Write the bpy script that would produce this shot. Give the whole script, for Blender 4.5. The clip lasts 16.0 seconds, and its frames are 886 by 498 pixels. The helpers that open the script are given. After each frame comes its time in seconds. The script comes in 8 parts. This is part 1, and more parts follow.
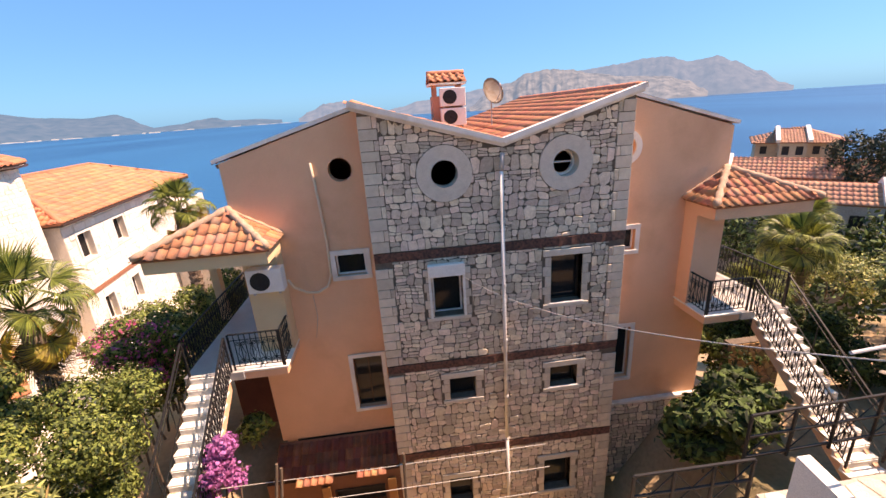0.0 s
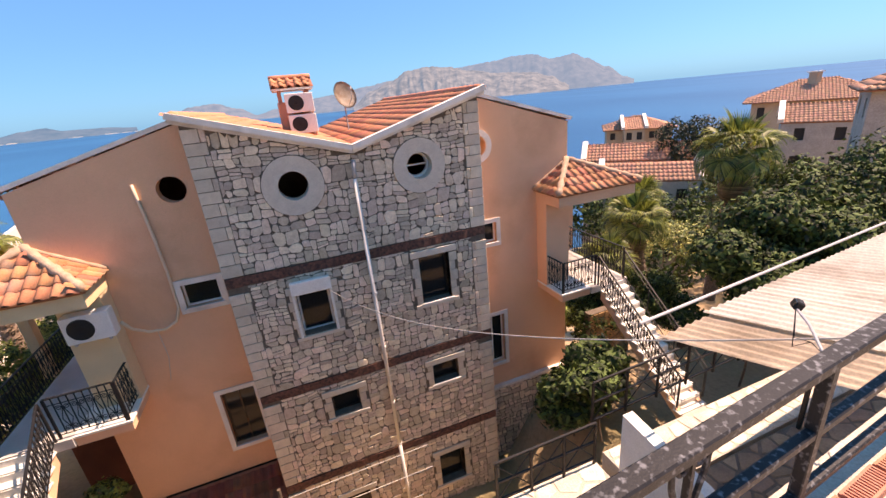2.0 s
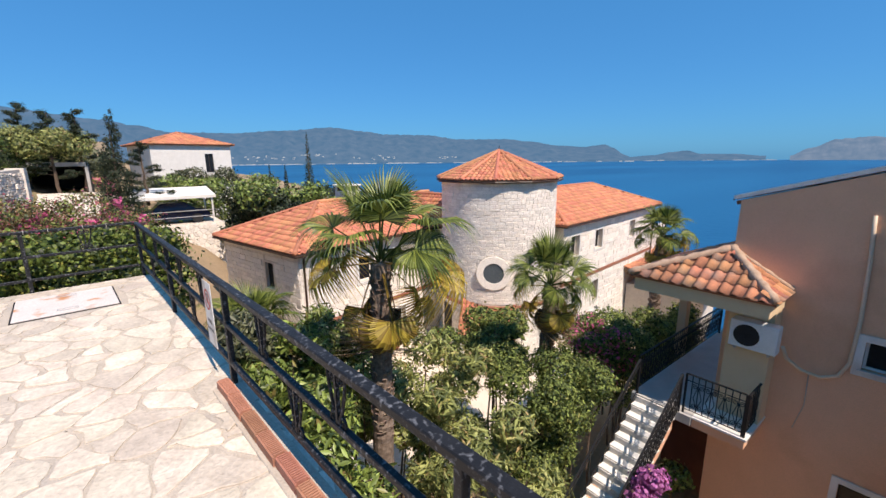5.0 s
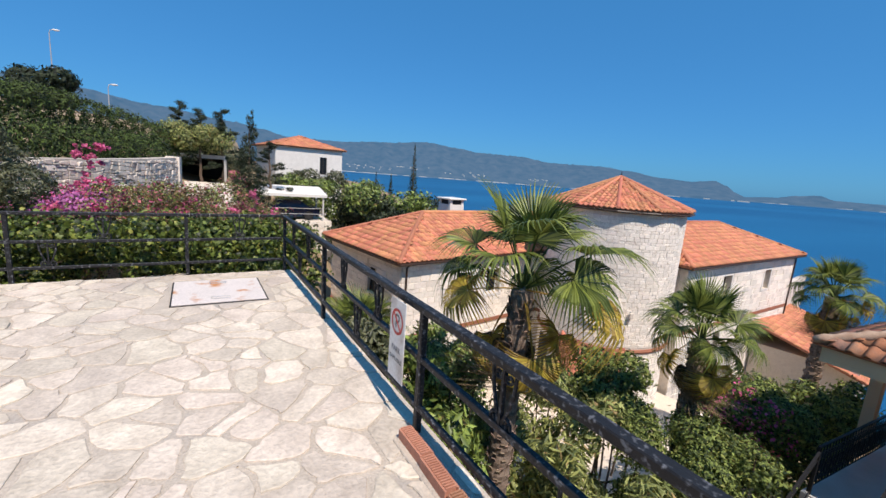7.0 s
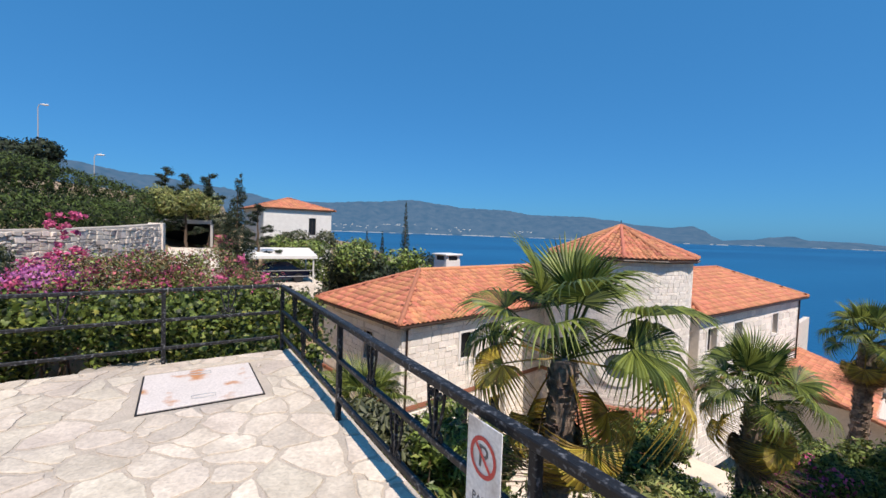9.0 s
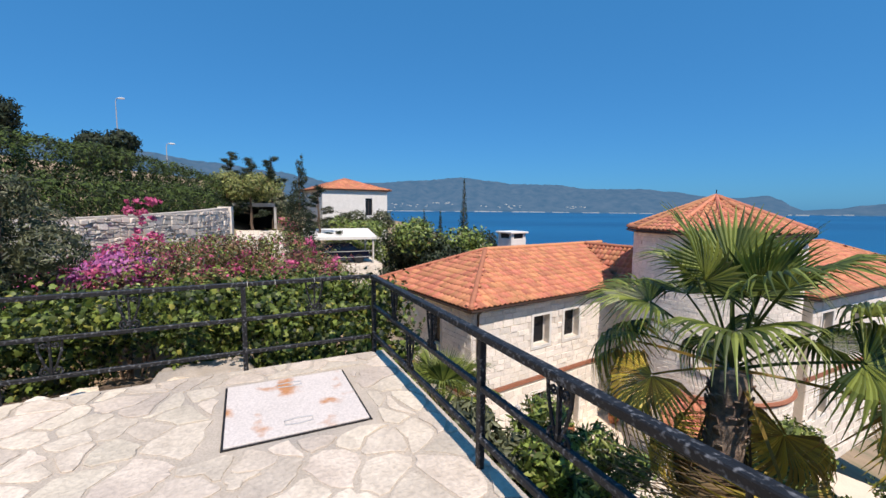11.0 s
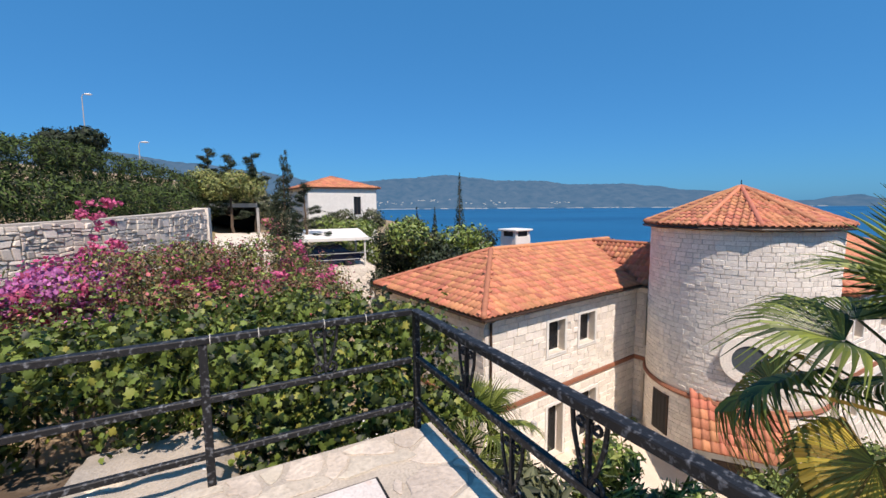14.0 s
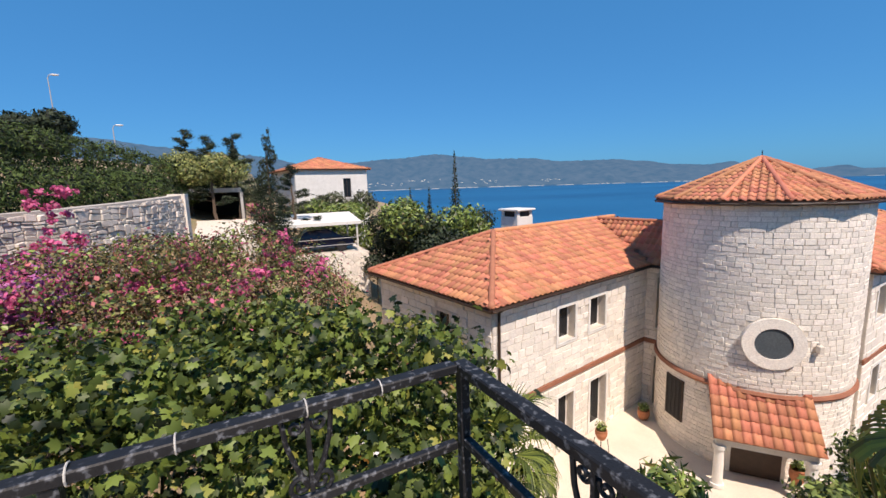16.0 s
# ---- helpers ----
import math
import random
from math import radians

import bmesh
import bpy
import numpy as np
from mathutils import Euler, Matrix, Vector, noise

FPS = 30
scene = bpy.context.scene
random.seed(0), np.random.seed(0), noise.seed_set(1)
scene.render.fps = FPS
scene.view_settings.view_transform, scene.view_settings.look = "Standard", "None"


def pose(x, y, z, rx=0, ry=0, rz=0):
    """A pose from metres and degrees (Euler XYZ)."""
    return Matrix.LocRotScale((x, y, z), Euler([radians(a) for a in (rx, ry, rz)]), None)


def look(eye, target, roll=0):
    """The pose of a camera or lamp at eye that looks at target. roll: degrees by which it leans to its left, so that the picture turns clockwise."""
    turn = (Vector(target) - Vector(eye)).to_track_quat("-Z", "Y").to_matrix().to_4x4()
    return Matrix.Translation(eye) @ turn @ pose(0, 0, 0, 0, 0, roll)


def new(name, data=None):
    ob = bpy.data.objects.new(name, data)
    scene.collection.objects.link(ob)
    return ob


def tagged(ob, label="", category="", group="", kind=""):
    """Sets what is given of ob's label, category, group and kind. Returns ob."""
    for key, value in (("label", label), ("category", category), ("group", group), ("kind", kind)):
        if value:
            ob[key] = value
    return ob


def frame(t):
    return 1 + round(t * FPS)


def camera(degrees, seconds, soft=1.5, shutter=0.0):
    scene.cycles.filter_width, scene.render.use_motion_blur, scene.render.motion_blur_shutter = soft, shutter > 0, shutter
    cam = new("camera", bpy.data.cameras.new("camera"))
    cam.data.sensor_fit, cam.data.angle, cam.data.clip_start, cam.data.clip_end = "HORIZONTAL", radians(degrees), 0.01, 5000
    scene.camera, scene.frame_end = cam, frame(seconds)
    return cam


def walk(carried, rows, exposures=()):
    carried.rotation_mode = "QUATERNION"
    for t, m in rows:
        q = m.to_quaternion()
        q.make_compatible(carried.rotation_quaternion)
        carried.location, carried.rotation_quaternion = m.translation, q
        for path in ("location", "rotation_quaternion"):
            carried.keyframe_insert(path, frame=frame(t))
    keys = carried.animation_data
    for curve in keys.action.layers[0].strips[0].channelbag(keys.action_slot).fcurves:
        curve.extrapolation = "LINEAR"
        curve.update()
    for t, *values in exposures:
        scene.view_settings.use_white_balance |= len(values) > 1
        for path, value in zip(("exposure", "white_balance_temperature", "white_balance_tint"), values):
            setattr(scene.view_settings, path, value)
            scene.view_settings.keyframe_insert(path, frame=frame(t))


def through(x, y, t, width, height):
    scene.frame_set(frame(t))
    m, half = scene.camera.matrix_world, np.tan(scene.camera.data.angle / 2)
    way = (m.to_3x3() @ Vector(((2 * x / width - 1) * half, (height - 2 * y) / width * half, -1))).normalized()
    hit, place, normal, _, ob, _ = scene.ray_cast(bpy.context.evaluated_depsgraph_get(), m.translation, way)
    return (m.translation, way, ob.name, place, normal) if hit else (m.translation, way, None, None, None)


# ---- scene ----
cam = camera(94.2, 16.0)
PATH = [
    (0, (0.013, 0.084, 1.751), (0.187, 1.970, 1.109), -3.85),
    (0.5, (0.484, 0.056, 1.729), (0.838, 1.915, 1.081), -5.30),
    (1, (0.656, 0.019, 1.749), (1.106, 1.857, 1.102), -6.02),
    (1.5, (0.849, 0.068, 1.824), (1.416, 1.870, 1.168), -5.95),
    (2, (0.925, 0.062, 1.835), (1.559, 1.830, 1.148), -5.58),
    (2.5, (0.833, 0.086, 1.808), (1.425, 1.871, 1.128), -3.50),
    (3, (0.496, 0.008, 1.719), (0.901, 1.872, 1.117), -2.12),
    (3.5, (0.109, -0.017, 1.665), (0.335, 1.862, 1.018), -0.81),
    (4, (-0.451, -0.192, 1.573), (-0.550, 1.691, 0.906), -0.10),
    (4.2, (-0.664, -0.235, 1.663), (-1.080, 1.591, 0.961), 1.29),
    (4.5, (-0.904, -0.357, 1.757), (-1.847, 1.272, 1.081), 1.43),
    (5, (-1.191, -0.405, 1.805), (-2.721, 0.810, 1.380), -0.55),
    (5.2, (-1.256, -0.604, 1.749), (-2.889, 0.493, 1.385), 0.51),
    (7.3, (-2.681, -0.879, 1.680), (-4.444, 0.002, 1.337), 3.77),
    (7.5, (-2.790, -0.884, 1.680), (-4.558, 0.003, 1.383), 2.10),
    (8, (-3.019, -0.911, 1.666), (-4.736, 0.074, 1.385), 1.48),
    (8.5, (-3.275, -0.935, 1.689), (-5.037, -0.008, 1.501), -0.04),
    (9, (-3.507, -0.920, 1.662), (-5.265, 0.030, 1.577), 2.01),
    (9.5, (-3.805, -1.003, 1.658), (-5.573, -0.077, 1.541), -3.23),
    (10, (-4.173, -1.142, 1.638), (-5.986, -0.301, 1.562), 0.45),
    (10.2, (-4.325, -1.098, 1.626), (-6.188, -0.394, 1.443), 0.11),
    (12.3, (-5.426, -1.210, 1.649), (-7.250, -0.419, 1.431), 1.14),
    (12.5, (-5.539, -1.208, 1.657), (-7.392, -0.488, 1.432), -1.90),
    (13, (-5.852, -1.200, 1.620), (-7.721, -0.580, 1.267), -0.04),
    (13.5, (-6.269, -1.199, 1.624), (-8.058, -0.339, 1.385), -2.01),
    (14, (-6.606, -1.144, 1.609), (-8.431, -0.353, 1.399), -0.50),
    (14.5, (-6.901, -1.058, 1.687), (-8.755, -0.372, 1.385), 0.67),
    (15, (-7.258, -1.058, 1.617), (-9.078, -0.274, 1.345), 0.58),
    (15.5, (-7.631, -0.960, 1.598), (-9.368, -0.012, 1.306), -0.12),
    (16, (-7.837, -0.930, 1.616), (-9.635, -0.110, 1.310), -1.83),
]
EXPOSURES = [(0, 1.0, 9700, 38), (3.6, 0.99, 9700, 38), (4.5, 0.67, 8600, 28), (5.2, 0.16, 6950, 18), (7.5, 0.06, 6900, 17), (12.0, 0.07, 6900, 17), (16, 0.14, 7200, 20)]
walk(cam, [(t, look(eye, target, roll)) for t, eye, target, roll in PATH], EXPOSURES)

# ---- world, sun, exposure ----
SUN_AZ, SUN_EL = -1.0, 58.0      # degrees from +x towards +y, and above the horizon
world = bpy.data.worlds.new("world")
scene.world = world
world.use_nodes = True
wn = world.node_tree.nodes
sky = wn.new("ShaderNodeTexSky")
sky.sky_type = "NISHITA"
sky.sun_disc = False
sky.sun_elevation = radians(SUN_EL)
sky.sun_rotation = radians(90 - SUN_AZ)
sky.altitude = 60
sky.air_density, sky.dust_density, sky.ozone_density = 1.0, 0.6, 6.0
clear = wn.new("ShaderNodeMixRGB")
clear.blend_type = "MULTIPLY"
clear.inputs[0].default_value = 1.0
clear.inputs[2].default_value = (0.41, 0.95, 1.34, 1)
world.node_tree.links.new(sky.outputs[0], clear.inputs[1])
# a drier, deeper sky than the model's: its horizon glow is thinned towards an even blue
even = wn.new("ShaderNodeMixRGB")
even.inputs[0].default_value = 0.50
even.inputs[2].default_value = (0.4, 3.15, 7.2, 1)
world.node_tree.links.new(clear.outputs[0], even.inputs[1])
world.node_tree.links.new(even.outputs[0], wn["Background"].inputs[0])
wn["Background"].inputs[1].default_value = 0.092
sun = new("sun", bpy.data.lights.new("sun", "SUN"))
sun.data.energy, sun.data.angle, sun.data.color = 5.0, radians(0.5), (1.0, 0.95, 0.87)
sun_dir = Vector((math.cos(radians(SUN_EL)) * math.cos(radians(SUN_AZ)), math.cos(radians(SUN_EL)) * math.sin(radians(SUN_AZ)), math.sin(radians(SUN_EL))))
sun.rotation_euler = (-sun_dir).to_track_quat("-Z", "Y").to_euler()
sun.location = sun_dir * 60


# ---- materials ----
def material(name, color, rough=0.8, color2=None, scale=6.0, grain=60.0, bump=0.2, metal=0.0, mix=0.5, spread=0.0, island=False, detail=6.0, stain=None, stain_scale=0.6, spec=0.4):
    """A surface with two scales of variation, fine relief, and a shift from piece to piece (spread)."""
    m = bpy.data.materials.new(name)
    m.use_nodes = True
    nt = m.node_tree
    N, L = nt.nodes, nt.links
    b = N["Principled BSDF"]
    b.inputs["Roughness"].default_value = rough
    b.inputs["Metallic"].default_value = metal
    b.inputs["Specular IOR Level"].default_value = spec
    co = N.new("ShaderNodeTexCoord")
    geo = N.new("ShaderNodeNewGeometry")
    n1 = N.new("ShaderNodeTexNoise")
    n1.inputs["Scale"].default_value, n1.inputs["Detail"].default_value = scale, detail
    n2 = N.new("ShaderNodeTexNoise")
    n2.inputs["Scale"].default_value, n2.inputs["Detail"].default_value = grain, 3.0
    for n in (n1, n2):
        L.new(geo.outputs["Position"], n.inputs["Vector"])
    ramp = N.new("ShaderNodeValToRGB")
    ramp.color_ramp.elements[0].position, ramp.color_ramp.elements[1].position = 0.5 - mix / 2, 0.5 + mix / 2
    c2 = color2 or tuple(c * 0.72 for c in color)
    ramp.color_ramp.elements[0].color, ramp.color_ramp.elements[1].color = (*c2, 1), (*color, 1)
    L.new(n1.outputs[0], ramp.inputs[0])
    out = ramp.outputs[0]
    if stain:
        n3 = N.new("ShaderNodeTexNoise")
        n3.inputs["Scale"].default_value, n3.inputs["Detail"].default_value = stain_scale, 8.0
        L.new(geo.outputs["Position"], n3.inputs["Vector"])
        r3 = N.new("ShaderNodeValToRGB")
        r3.color_ramp.elements[0].position, r3.color_ramp.elements[1].position = 0.52, 0.72
        L.new(n3.outputs[0], r3.inputs[0])
        mx = N.new("ShaderNodeMixRGB")
        L.new(r3.outputs[0], mx.inputs[0])
        L.new(out, mx.inputs[1])
        mx.inputs[2].default_value = (*stain, 1)
        out = mx.outputs[0]
    hsv = N.new("ShaderNodeHueSaturation")
    L.new(out, hsv.inputs["Color"])
    val = N.new("ShaderNodeMapRange")
    val.inputs["From Min"].default_value, val.inputs["From Max"].default_value = 0.3, 0.7
    val.inputs["To Min"].default_value, val.inputs["To Max"].default_value = 0.86, 1.12
    L.new(n2.outputs[0], val.inputs["Value"])
    if spread:
        rnd = geo.outputs["Random Per Island"] if island else N.new("ShaderNodeObjectInfo").outputs["Random"]
        mr = N.new("ShaderNodeMapRange")
        mr.inputs["To Min"].default_value, mr.inputs["To Max"].default_value = 1 - spread, 1 + spread
        L.new(rnd, mr.inputs["Value"])
        mul = N.new("ShaderNodeMath")
        mul.operation = "MULTIPLY"
        L.new(val.outputs[0], mul.inputs[0])
        L.new(mr.outputs[0], mul.inputs[1])
        L.new(mul.outputs[0], hsv.inputs["Value"])
        wh = N.new("ShaderNodeTexWhiteNoise")
        wh.noise_dimensions = "1D"
        L.new(rnd, wh.inputs["W"])
        hr = N.new("ShaderNodeMapRange")
        hr.inputs["To Min"].default_value, hr.inputs["To Max"].default_value = 0.5 - spread * 0.06, 0.5 + spread * 0.06
        L.new(wh.outputs["Value"], hr.inputs["Value"])
        L.new(hr.outputs[0], hsv.inputs["Hue"])
    else:
        L.new(val.outputs[0], hsv.inputs["Value"])
    L.new(hsv.outputs[0], b.inputs["Base Color"])
    if bump:
        bp = N.new("ShaderNodeBump")
        bp.inputs["Strength"].default_value, bp.inputs["Distance"].default_value = bump, 0.01
        L.new(n2.outputs[0], bp.inputs["Height"])
        L.new(bp.outputs[0], b.inputs["Normal"])
    return m


def leaf_material(name, color, color2, rough=0.45, through=0.35, spread=0.5, warm=None):
    """Leaves: a mix of two greens from leaf to leaf, the darker deepened for shade among them, some light passing
    through.
    """
    m = bpy.data.materials.new(name)
    m.use_nodes = True
    N, L = m.node_tree.nodes, m.node_tree.links
    b = N["Principled BSDF"]
    geo = N.new("ShaderNodeNewGeometry")
    ramp = N.new("ShaderNodeValToRGB")
    e = ramp.color_ramp.elements
    e[0].color, e[1].color = (*(c * 0.62 for c in color2), 1), (*color, 1)
    e[0].position, e[1].position = 0.15, 0.85
    if warm:
        w = e.new(0.97)
        w.color = (*warm, 1)
        e[1].position = 0.9
    wh = N.new("ShaderNodeTexWhiteNoise")
    wh.noise_dimensions = "1D"
    L.new(geo.outputs["Random Per Island"], wh.inputs["W"])
    L.new(wh.outputs["Value"], ramp.inputs[0])
    L.new(ramp.outputs[0], b.inputs["Base Color"])
    b.inputs["Roughness"].default_value = rough
    tr = N.new("ShaderNodeBsdfTranslucent")
    hs = N.new("ShaderNodeHueSaturation")
    hs.inputs["Hue"].default_value, hs.inputs["Value"].default_value = 0.48, 1.2
    L.new(ramp.outputs[0], hs.inputs["Color"])
    L.new(hs.outputs[0], tr.inputs[0])
    mx = N.new("ShaderNodeMixShader")
    mx.inputs[0].default_value = through * 0.6
    L.new(b.outputs[0], mx.inputs[1])
    L.new(tr.outputs[0], mx.inputs[2])
    L.new(mx.outputs[0], N["Material Output"].inputs["Surface"])
    return m


M_RUBBLE = material("rubble_stone", (0.76, 0.62, 0.49), 0.85, (0.53, 0.41, 0.31), 9, 30, 1.1, spread=0.30, mix=0.6)
M_RUBBLE_ALL = material("rubble_stone_small", (0.76, 0.62, 0.49), 0.85, (0.53, 0.41, 0.31), 9, 30, 1.1, spread=0.30, island=True, mix=0.6)
M_MORTAR = material("mortar", (0.17, 0.13, 0.10), 0.95, (0.11, 0.085, 0.065), 9, 70, 0.5)
M_QUOIN = material("quoin_stone", (0.68, 0.57, 0.45), 0.85, (0.52, 0.43, 0.34), 5, 50, 0.4, spread=0.14)
M_ASHLAR = material("dressed_stone", (0.66, 0.58, 0.48), 0.85, (0.55, 0.48, 0.40), 5, 60, 0.3)
M_BAND = material("dark_band", (0.19, 0.082, 0.06), 0.9, (0.05, 0.027, 0.022), 14, 80, 0.8, mix=0.4)
M_ORANGE = material("apricot_render", (0.80, 0.47, 0.295), 0.9, (0.72, 0.42, 0.265), 1.1, 120, 0.12, stain=(0.60, 0.33, 0.2), stain_scale=0.5)
M_WHITE = material("white_paint", (0.80, 0.77, 0.71), 0.7, (0.70, 0.67, 0.61), 3, 60, 0.1)
M_TRIM = material("white_trim", (0.80, 0.77, 0.72), 0.7, (0.62, 0.59, 0.54), 2.5, 60, 0.15, stain=(0.45, 0.42, 0.38), stain_scale=1.2)
M_TILE = material("clay_tile", (0.58, 0.235, 0.125), 0.75, (0.46, 0.17, 0.09), 4, 50, 0.3, spread=0.22)
M_TILE_ALL = material("clay_tile_far", (0.58, 0.235, 0.125), 0.75, (0.46, 0.17, 0.09), 4, 50, 0.3, spread=0.2, island=True)
M_TILE_OLD = material("weathered_clay_tile", (0.60, 0.25, 0.13), 0.85, (0.42, 0.165, 0.09), 5, 45, 0.4, spread=0.25, stain=(0.30, 0.2, 0.15), stain_scale=2.2)
# clay tile darkened: the lean-to's shade is put into the colour
M_TILE_SHADE = material("shaded_red_tile", (0.26, 0.085, 0.05), 0.85, (0.16, 0.05, 0.033), 4, 45, 0.4, spread=0.25, stain=(0.12, 0.06, 0.045), stain_scale=1.8)
M_RIDGE = material("ridge_mortar", (0.52, 0.37, 0.26), 0.95, (0.34, 0.215, 0.145), 7, 50, 0.6)
M_IRON = material("black_iron", (0.020, 0.020, 0.021), 0.5, (0.012, 0.012, 0.013), 10, 140, 0.12, metal=0.0, stain=(0.16, 0.165, 0.175), stain_scale=40.0, spec=0.22)
flecks = [n for n in M_IRON.node_tree.nodes if n.type == "VALTORGB"][1].color_ramp
flecks.elements[0].position, flecks.elements[1].position = 0.55, 0.72
M_IRON2 = material("black_iron_plain", (0.022, 0.021, 0.021), 0.55, (0.014, 0.013, 0.013), 10, 60, 0.1, metal=0.0, spec=0.25)
M_FLAG = material("flagstone", (0.72, 0.625, 0.505), 0.85, (0.49, 0.415, 0.33), 4.5, 34, 1.1, spread=0.15, stain=(0.50, 0.43, 0.355), stain_scale=1.3)
M_FLAG_ALL = material("flagstone_small", (0.72, 0.625, 0.505), 0.85, (0.49, 0.415, 0.33), 4.5, 34, 1.1, spread=0.15, island=True)
M_GROUT = material("terrace_mortar", (0.53, 0.455, 0.37), 0.95, (0.42, 0.36, 0.29), 5, 60, 0.8, stain=(0.36, 0.325, 0.285), stain_scale=1.1)
M_CONC = material("concrete", (0.50, 0.48, 0.44), 0.9, (0.40, 0.38, 0.35), 2, 60, 0.3, stain=(0.34, 0.32, 0.29))
M_MORTAR_WALL = material("grey_wall_render", (0.30, 0.27, 0.235), 0.95, (0.22, 0.20, 0.17), 2, 60, 0.4, stain=(0.17, 0.155, 0.13))
M_MARBLE = material("marble_step", (0.80, 0.78, 0.72), 0.5, (0.70, 0.67, 0.6), 3, 30, 0.1)
M_PALE = material("pale_limestone", (0.85, 0.785, 0.69), 0.85, (0.77, 0.69, 0.595), 9, 22, 0.7, spread=0.11)
M_PALE_ALL = material("pale_limestone_small", (0.85, 0.785, 0.69), 0.85, (0.77, 0.69, 0.595), 9, 22, 0.7, spread=0.11, island=True)
M_PALE_J = material("pale_joint", (0.70, 0.625, 0.53), 0.95, (0.60, 0.53, 0.45), 6, 60, 0.4)
M_TERRA = material("terracotta_band", (0.36, 0.15, 0.085), 0.85, (0.28, 0.11, 0.065), 5, 50, 0.3)
M_BRICK = material("hollow_brick", (0.47, 0.215, 0.135), 0.85, (0.35, 0.15, 0.095), 6, 50, 0.3, spread=0.15)
M_PAVE = material("court_paving", (0.72, 0.62, 0.50), 0.85, (0.62, 0.52, 0.41), 1.5, 40, 0.2)
M_SOIL = material("dry_ground", (0.40, 0.28, 0.17), 0.95, (0.26, 0.19, 0.11), 0.5, 8, 0.5, stain=(0.16, 0.16, 0.07), stain_scale=0.25)
M_DARKWOOD = material("dark_wood", (0.06, 0.032, 0.02), 0.5, (0.035, 0.02, 0.013), 6, 60, 0.2)
M_PLASTIC = material("ac_plastic", (0.74, 0.73, 0.69), 0.5, (0.66, 0.65, 0.61), 3, 60, 0.05)
M_GREY = material("grey_plastic", (0.42, 0.42, 0.42), 0.55, (0.36, 0.36, 0.36), 3, 60, 0.05)
# near-black: shade inside openings put into the colour; also tyres and panes
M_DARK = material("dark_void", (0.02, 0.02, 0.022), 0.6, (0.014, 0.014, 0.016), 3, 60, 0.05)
# darkness of the rooms is put into this near-black lining colour
M_ROOM = material("unlit_room", (0.055, 0.046, 0.038), 0.9, (0.04, 0.034, 0.028), 2, 40, 0.1)
M_CORR = material("fibre_sheet", (0.72, 0.60, 0.46), 0.75, (0.60, 0.49, 0.37), 1.5, 30, 0.2, stain=(0.42, 0.32, 0.22), stain_scale=1.0)
M_CORRW = material("white_sheet", (0.82, 0.78, 0.70), 0.7, (0.74, 0.69, 0.61), 1.5, 30, 0.15, stain=(0.52, 0.45, 0.36), stain_scale=1.3)
M_BARK = material("palm_bark", (0.31, 0.235, 0.175), 0.95, (0.12, 0.08, 0.06), 14, 50, 0.9)
M_LEAFBASE = material("cut_leaf_base", (0.27, 0.20, 0.145), 0.95, (0.12, 0.08, 0.058), 12, 60, 0.6, spread=0.3)
M_TRUNK = material("bark", (0.16, 0.115, 0.08), 0.95, (0.09, 0.06, 0.042), 12, 50, 0.8)
M_POT = material("terracotta_pot", (0.50, 0.20, 0.10), 0.8, (0.40, 0.15, 0.07), 6, 40, 0.2)
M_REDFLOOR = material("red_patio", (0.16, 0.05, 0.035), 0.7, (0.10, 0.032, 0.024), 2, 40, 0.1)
M_CABLE = material("pale_cable", (0.55, 0.52, 0.46), 0.6, (0.45, 0.42, 0.37), 4, 40, 0.0)
M_BOUG = leaf_material("bougainvillea_bract", (0.78, 0.15, 0.32), (0.58, 0.10, 0.22), 0.6, 0.4)
M_CORAL = leaf_material("coral_bract", (0.72, 0.20, 0.20), (0.50, 0.12, 0.14), 0.6, 0.4)
M_BOUG2 = leaf_material("lilac_bract", (0.62, 0.20, 0.48), (0.46, 0.13, 0.34), 0.6, 0.4)
M_BOUGLEAF = leaf_material("bougainvillea_leaf", (0.25, 0.19, 0.07), (0.075, 0.065, 0.022), 0.6, 0.25, warm=(0.36, 0.15, 0.09))
M_VINE = leaf_material("vine_leaf", (0.19, 0.255, 0.045), (0.016, 0.034, 0.008), 0.55, 0.4, warm=(0.33, 0.31, 0.06))
M_BUSH = leaf_material("shrub_leaf", (0.33, 0.43, 0.095), (0.06, 0.095, 0.022), 0.45, 0.3, warm=(0.2, 0.15, 0.05))
# soil darkened so the overhanging vine's shadow is in its colour
M_BEDSOIL = material("shaded_bed_soil", (0.17, 0.115, 0.075), 0.95, (0.085, 0.06, 0.04), 2.5, 30, 0.9, stain=(0.24, 0.19, 0.14), stain_scale=2.0)
M_DRYBUSH = leaf_material("dry_shrub_leaf", (0.42, 0.45, 0.14), (0.14, 0.18, 0.055), 0.6, 0.35, warm=(0.42, 0.30, 0.13))
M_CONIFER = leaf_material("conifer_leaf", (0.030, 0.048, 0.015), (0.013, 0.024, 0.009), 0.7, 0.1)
# dark conifer green, lowered further to hold the hedge's own shadow
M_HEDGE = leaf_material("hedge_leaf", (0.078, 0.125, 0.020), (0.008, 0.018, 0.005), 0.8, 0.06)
M_DARKBUSH = leaf_material("dark_shrub_leaf", (0.26, 0.33, 0.075), (0.045, 0.075, 0.02), 0.75, 0.35, warm=(0.26, 0.26, 0.07))
M_TREE = leaf_material("dark_tree_leaf", (0.085, 0.14, 0.03), (0.014, 0.03, 0.008), 0.8, 0.15)
M_OLIVE = leaf_material("olive_leaf", (0.155, 0.165, 0.08), (0.045, 0.058, 0.026), 0.5, 0.25)
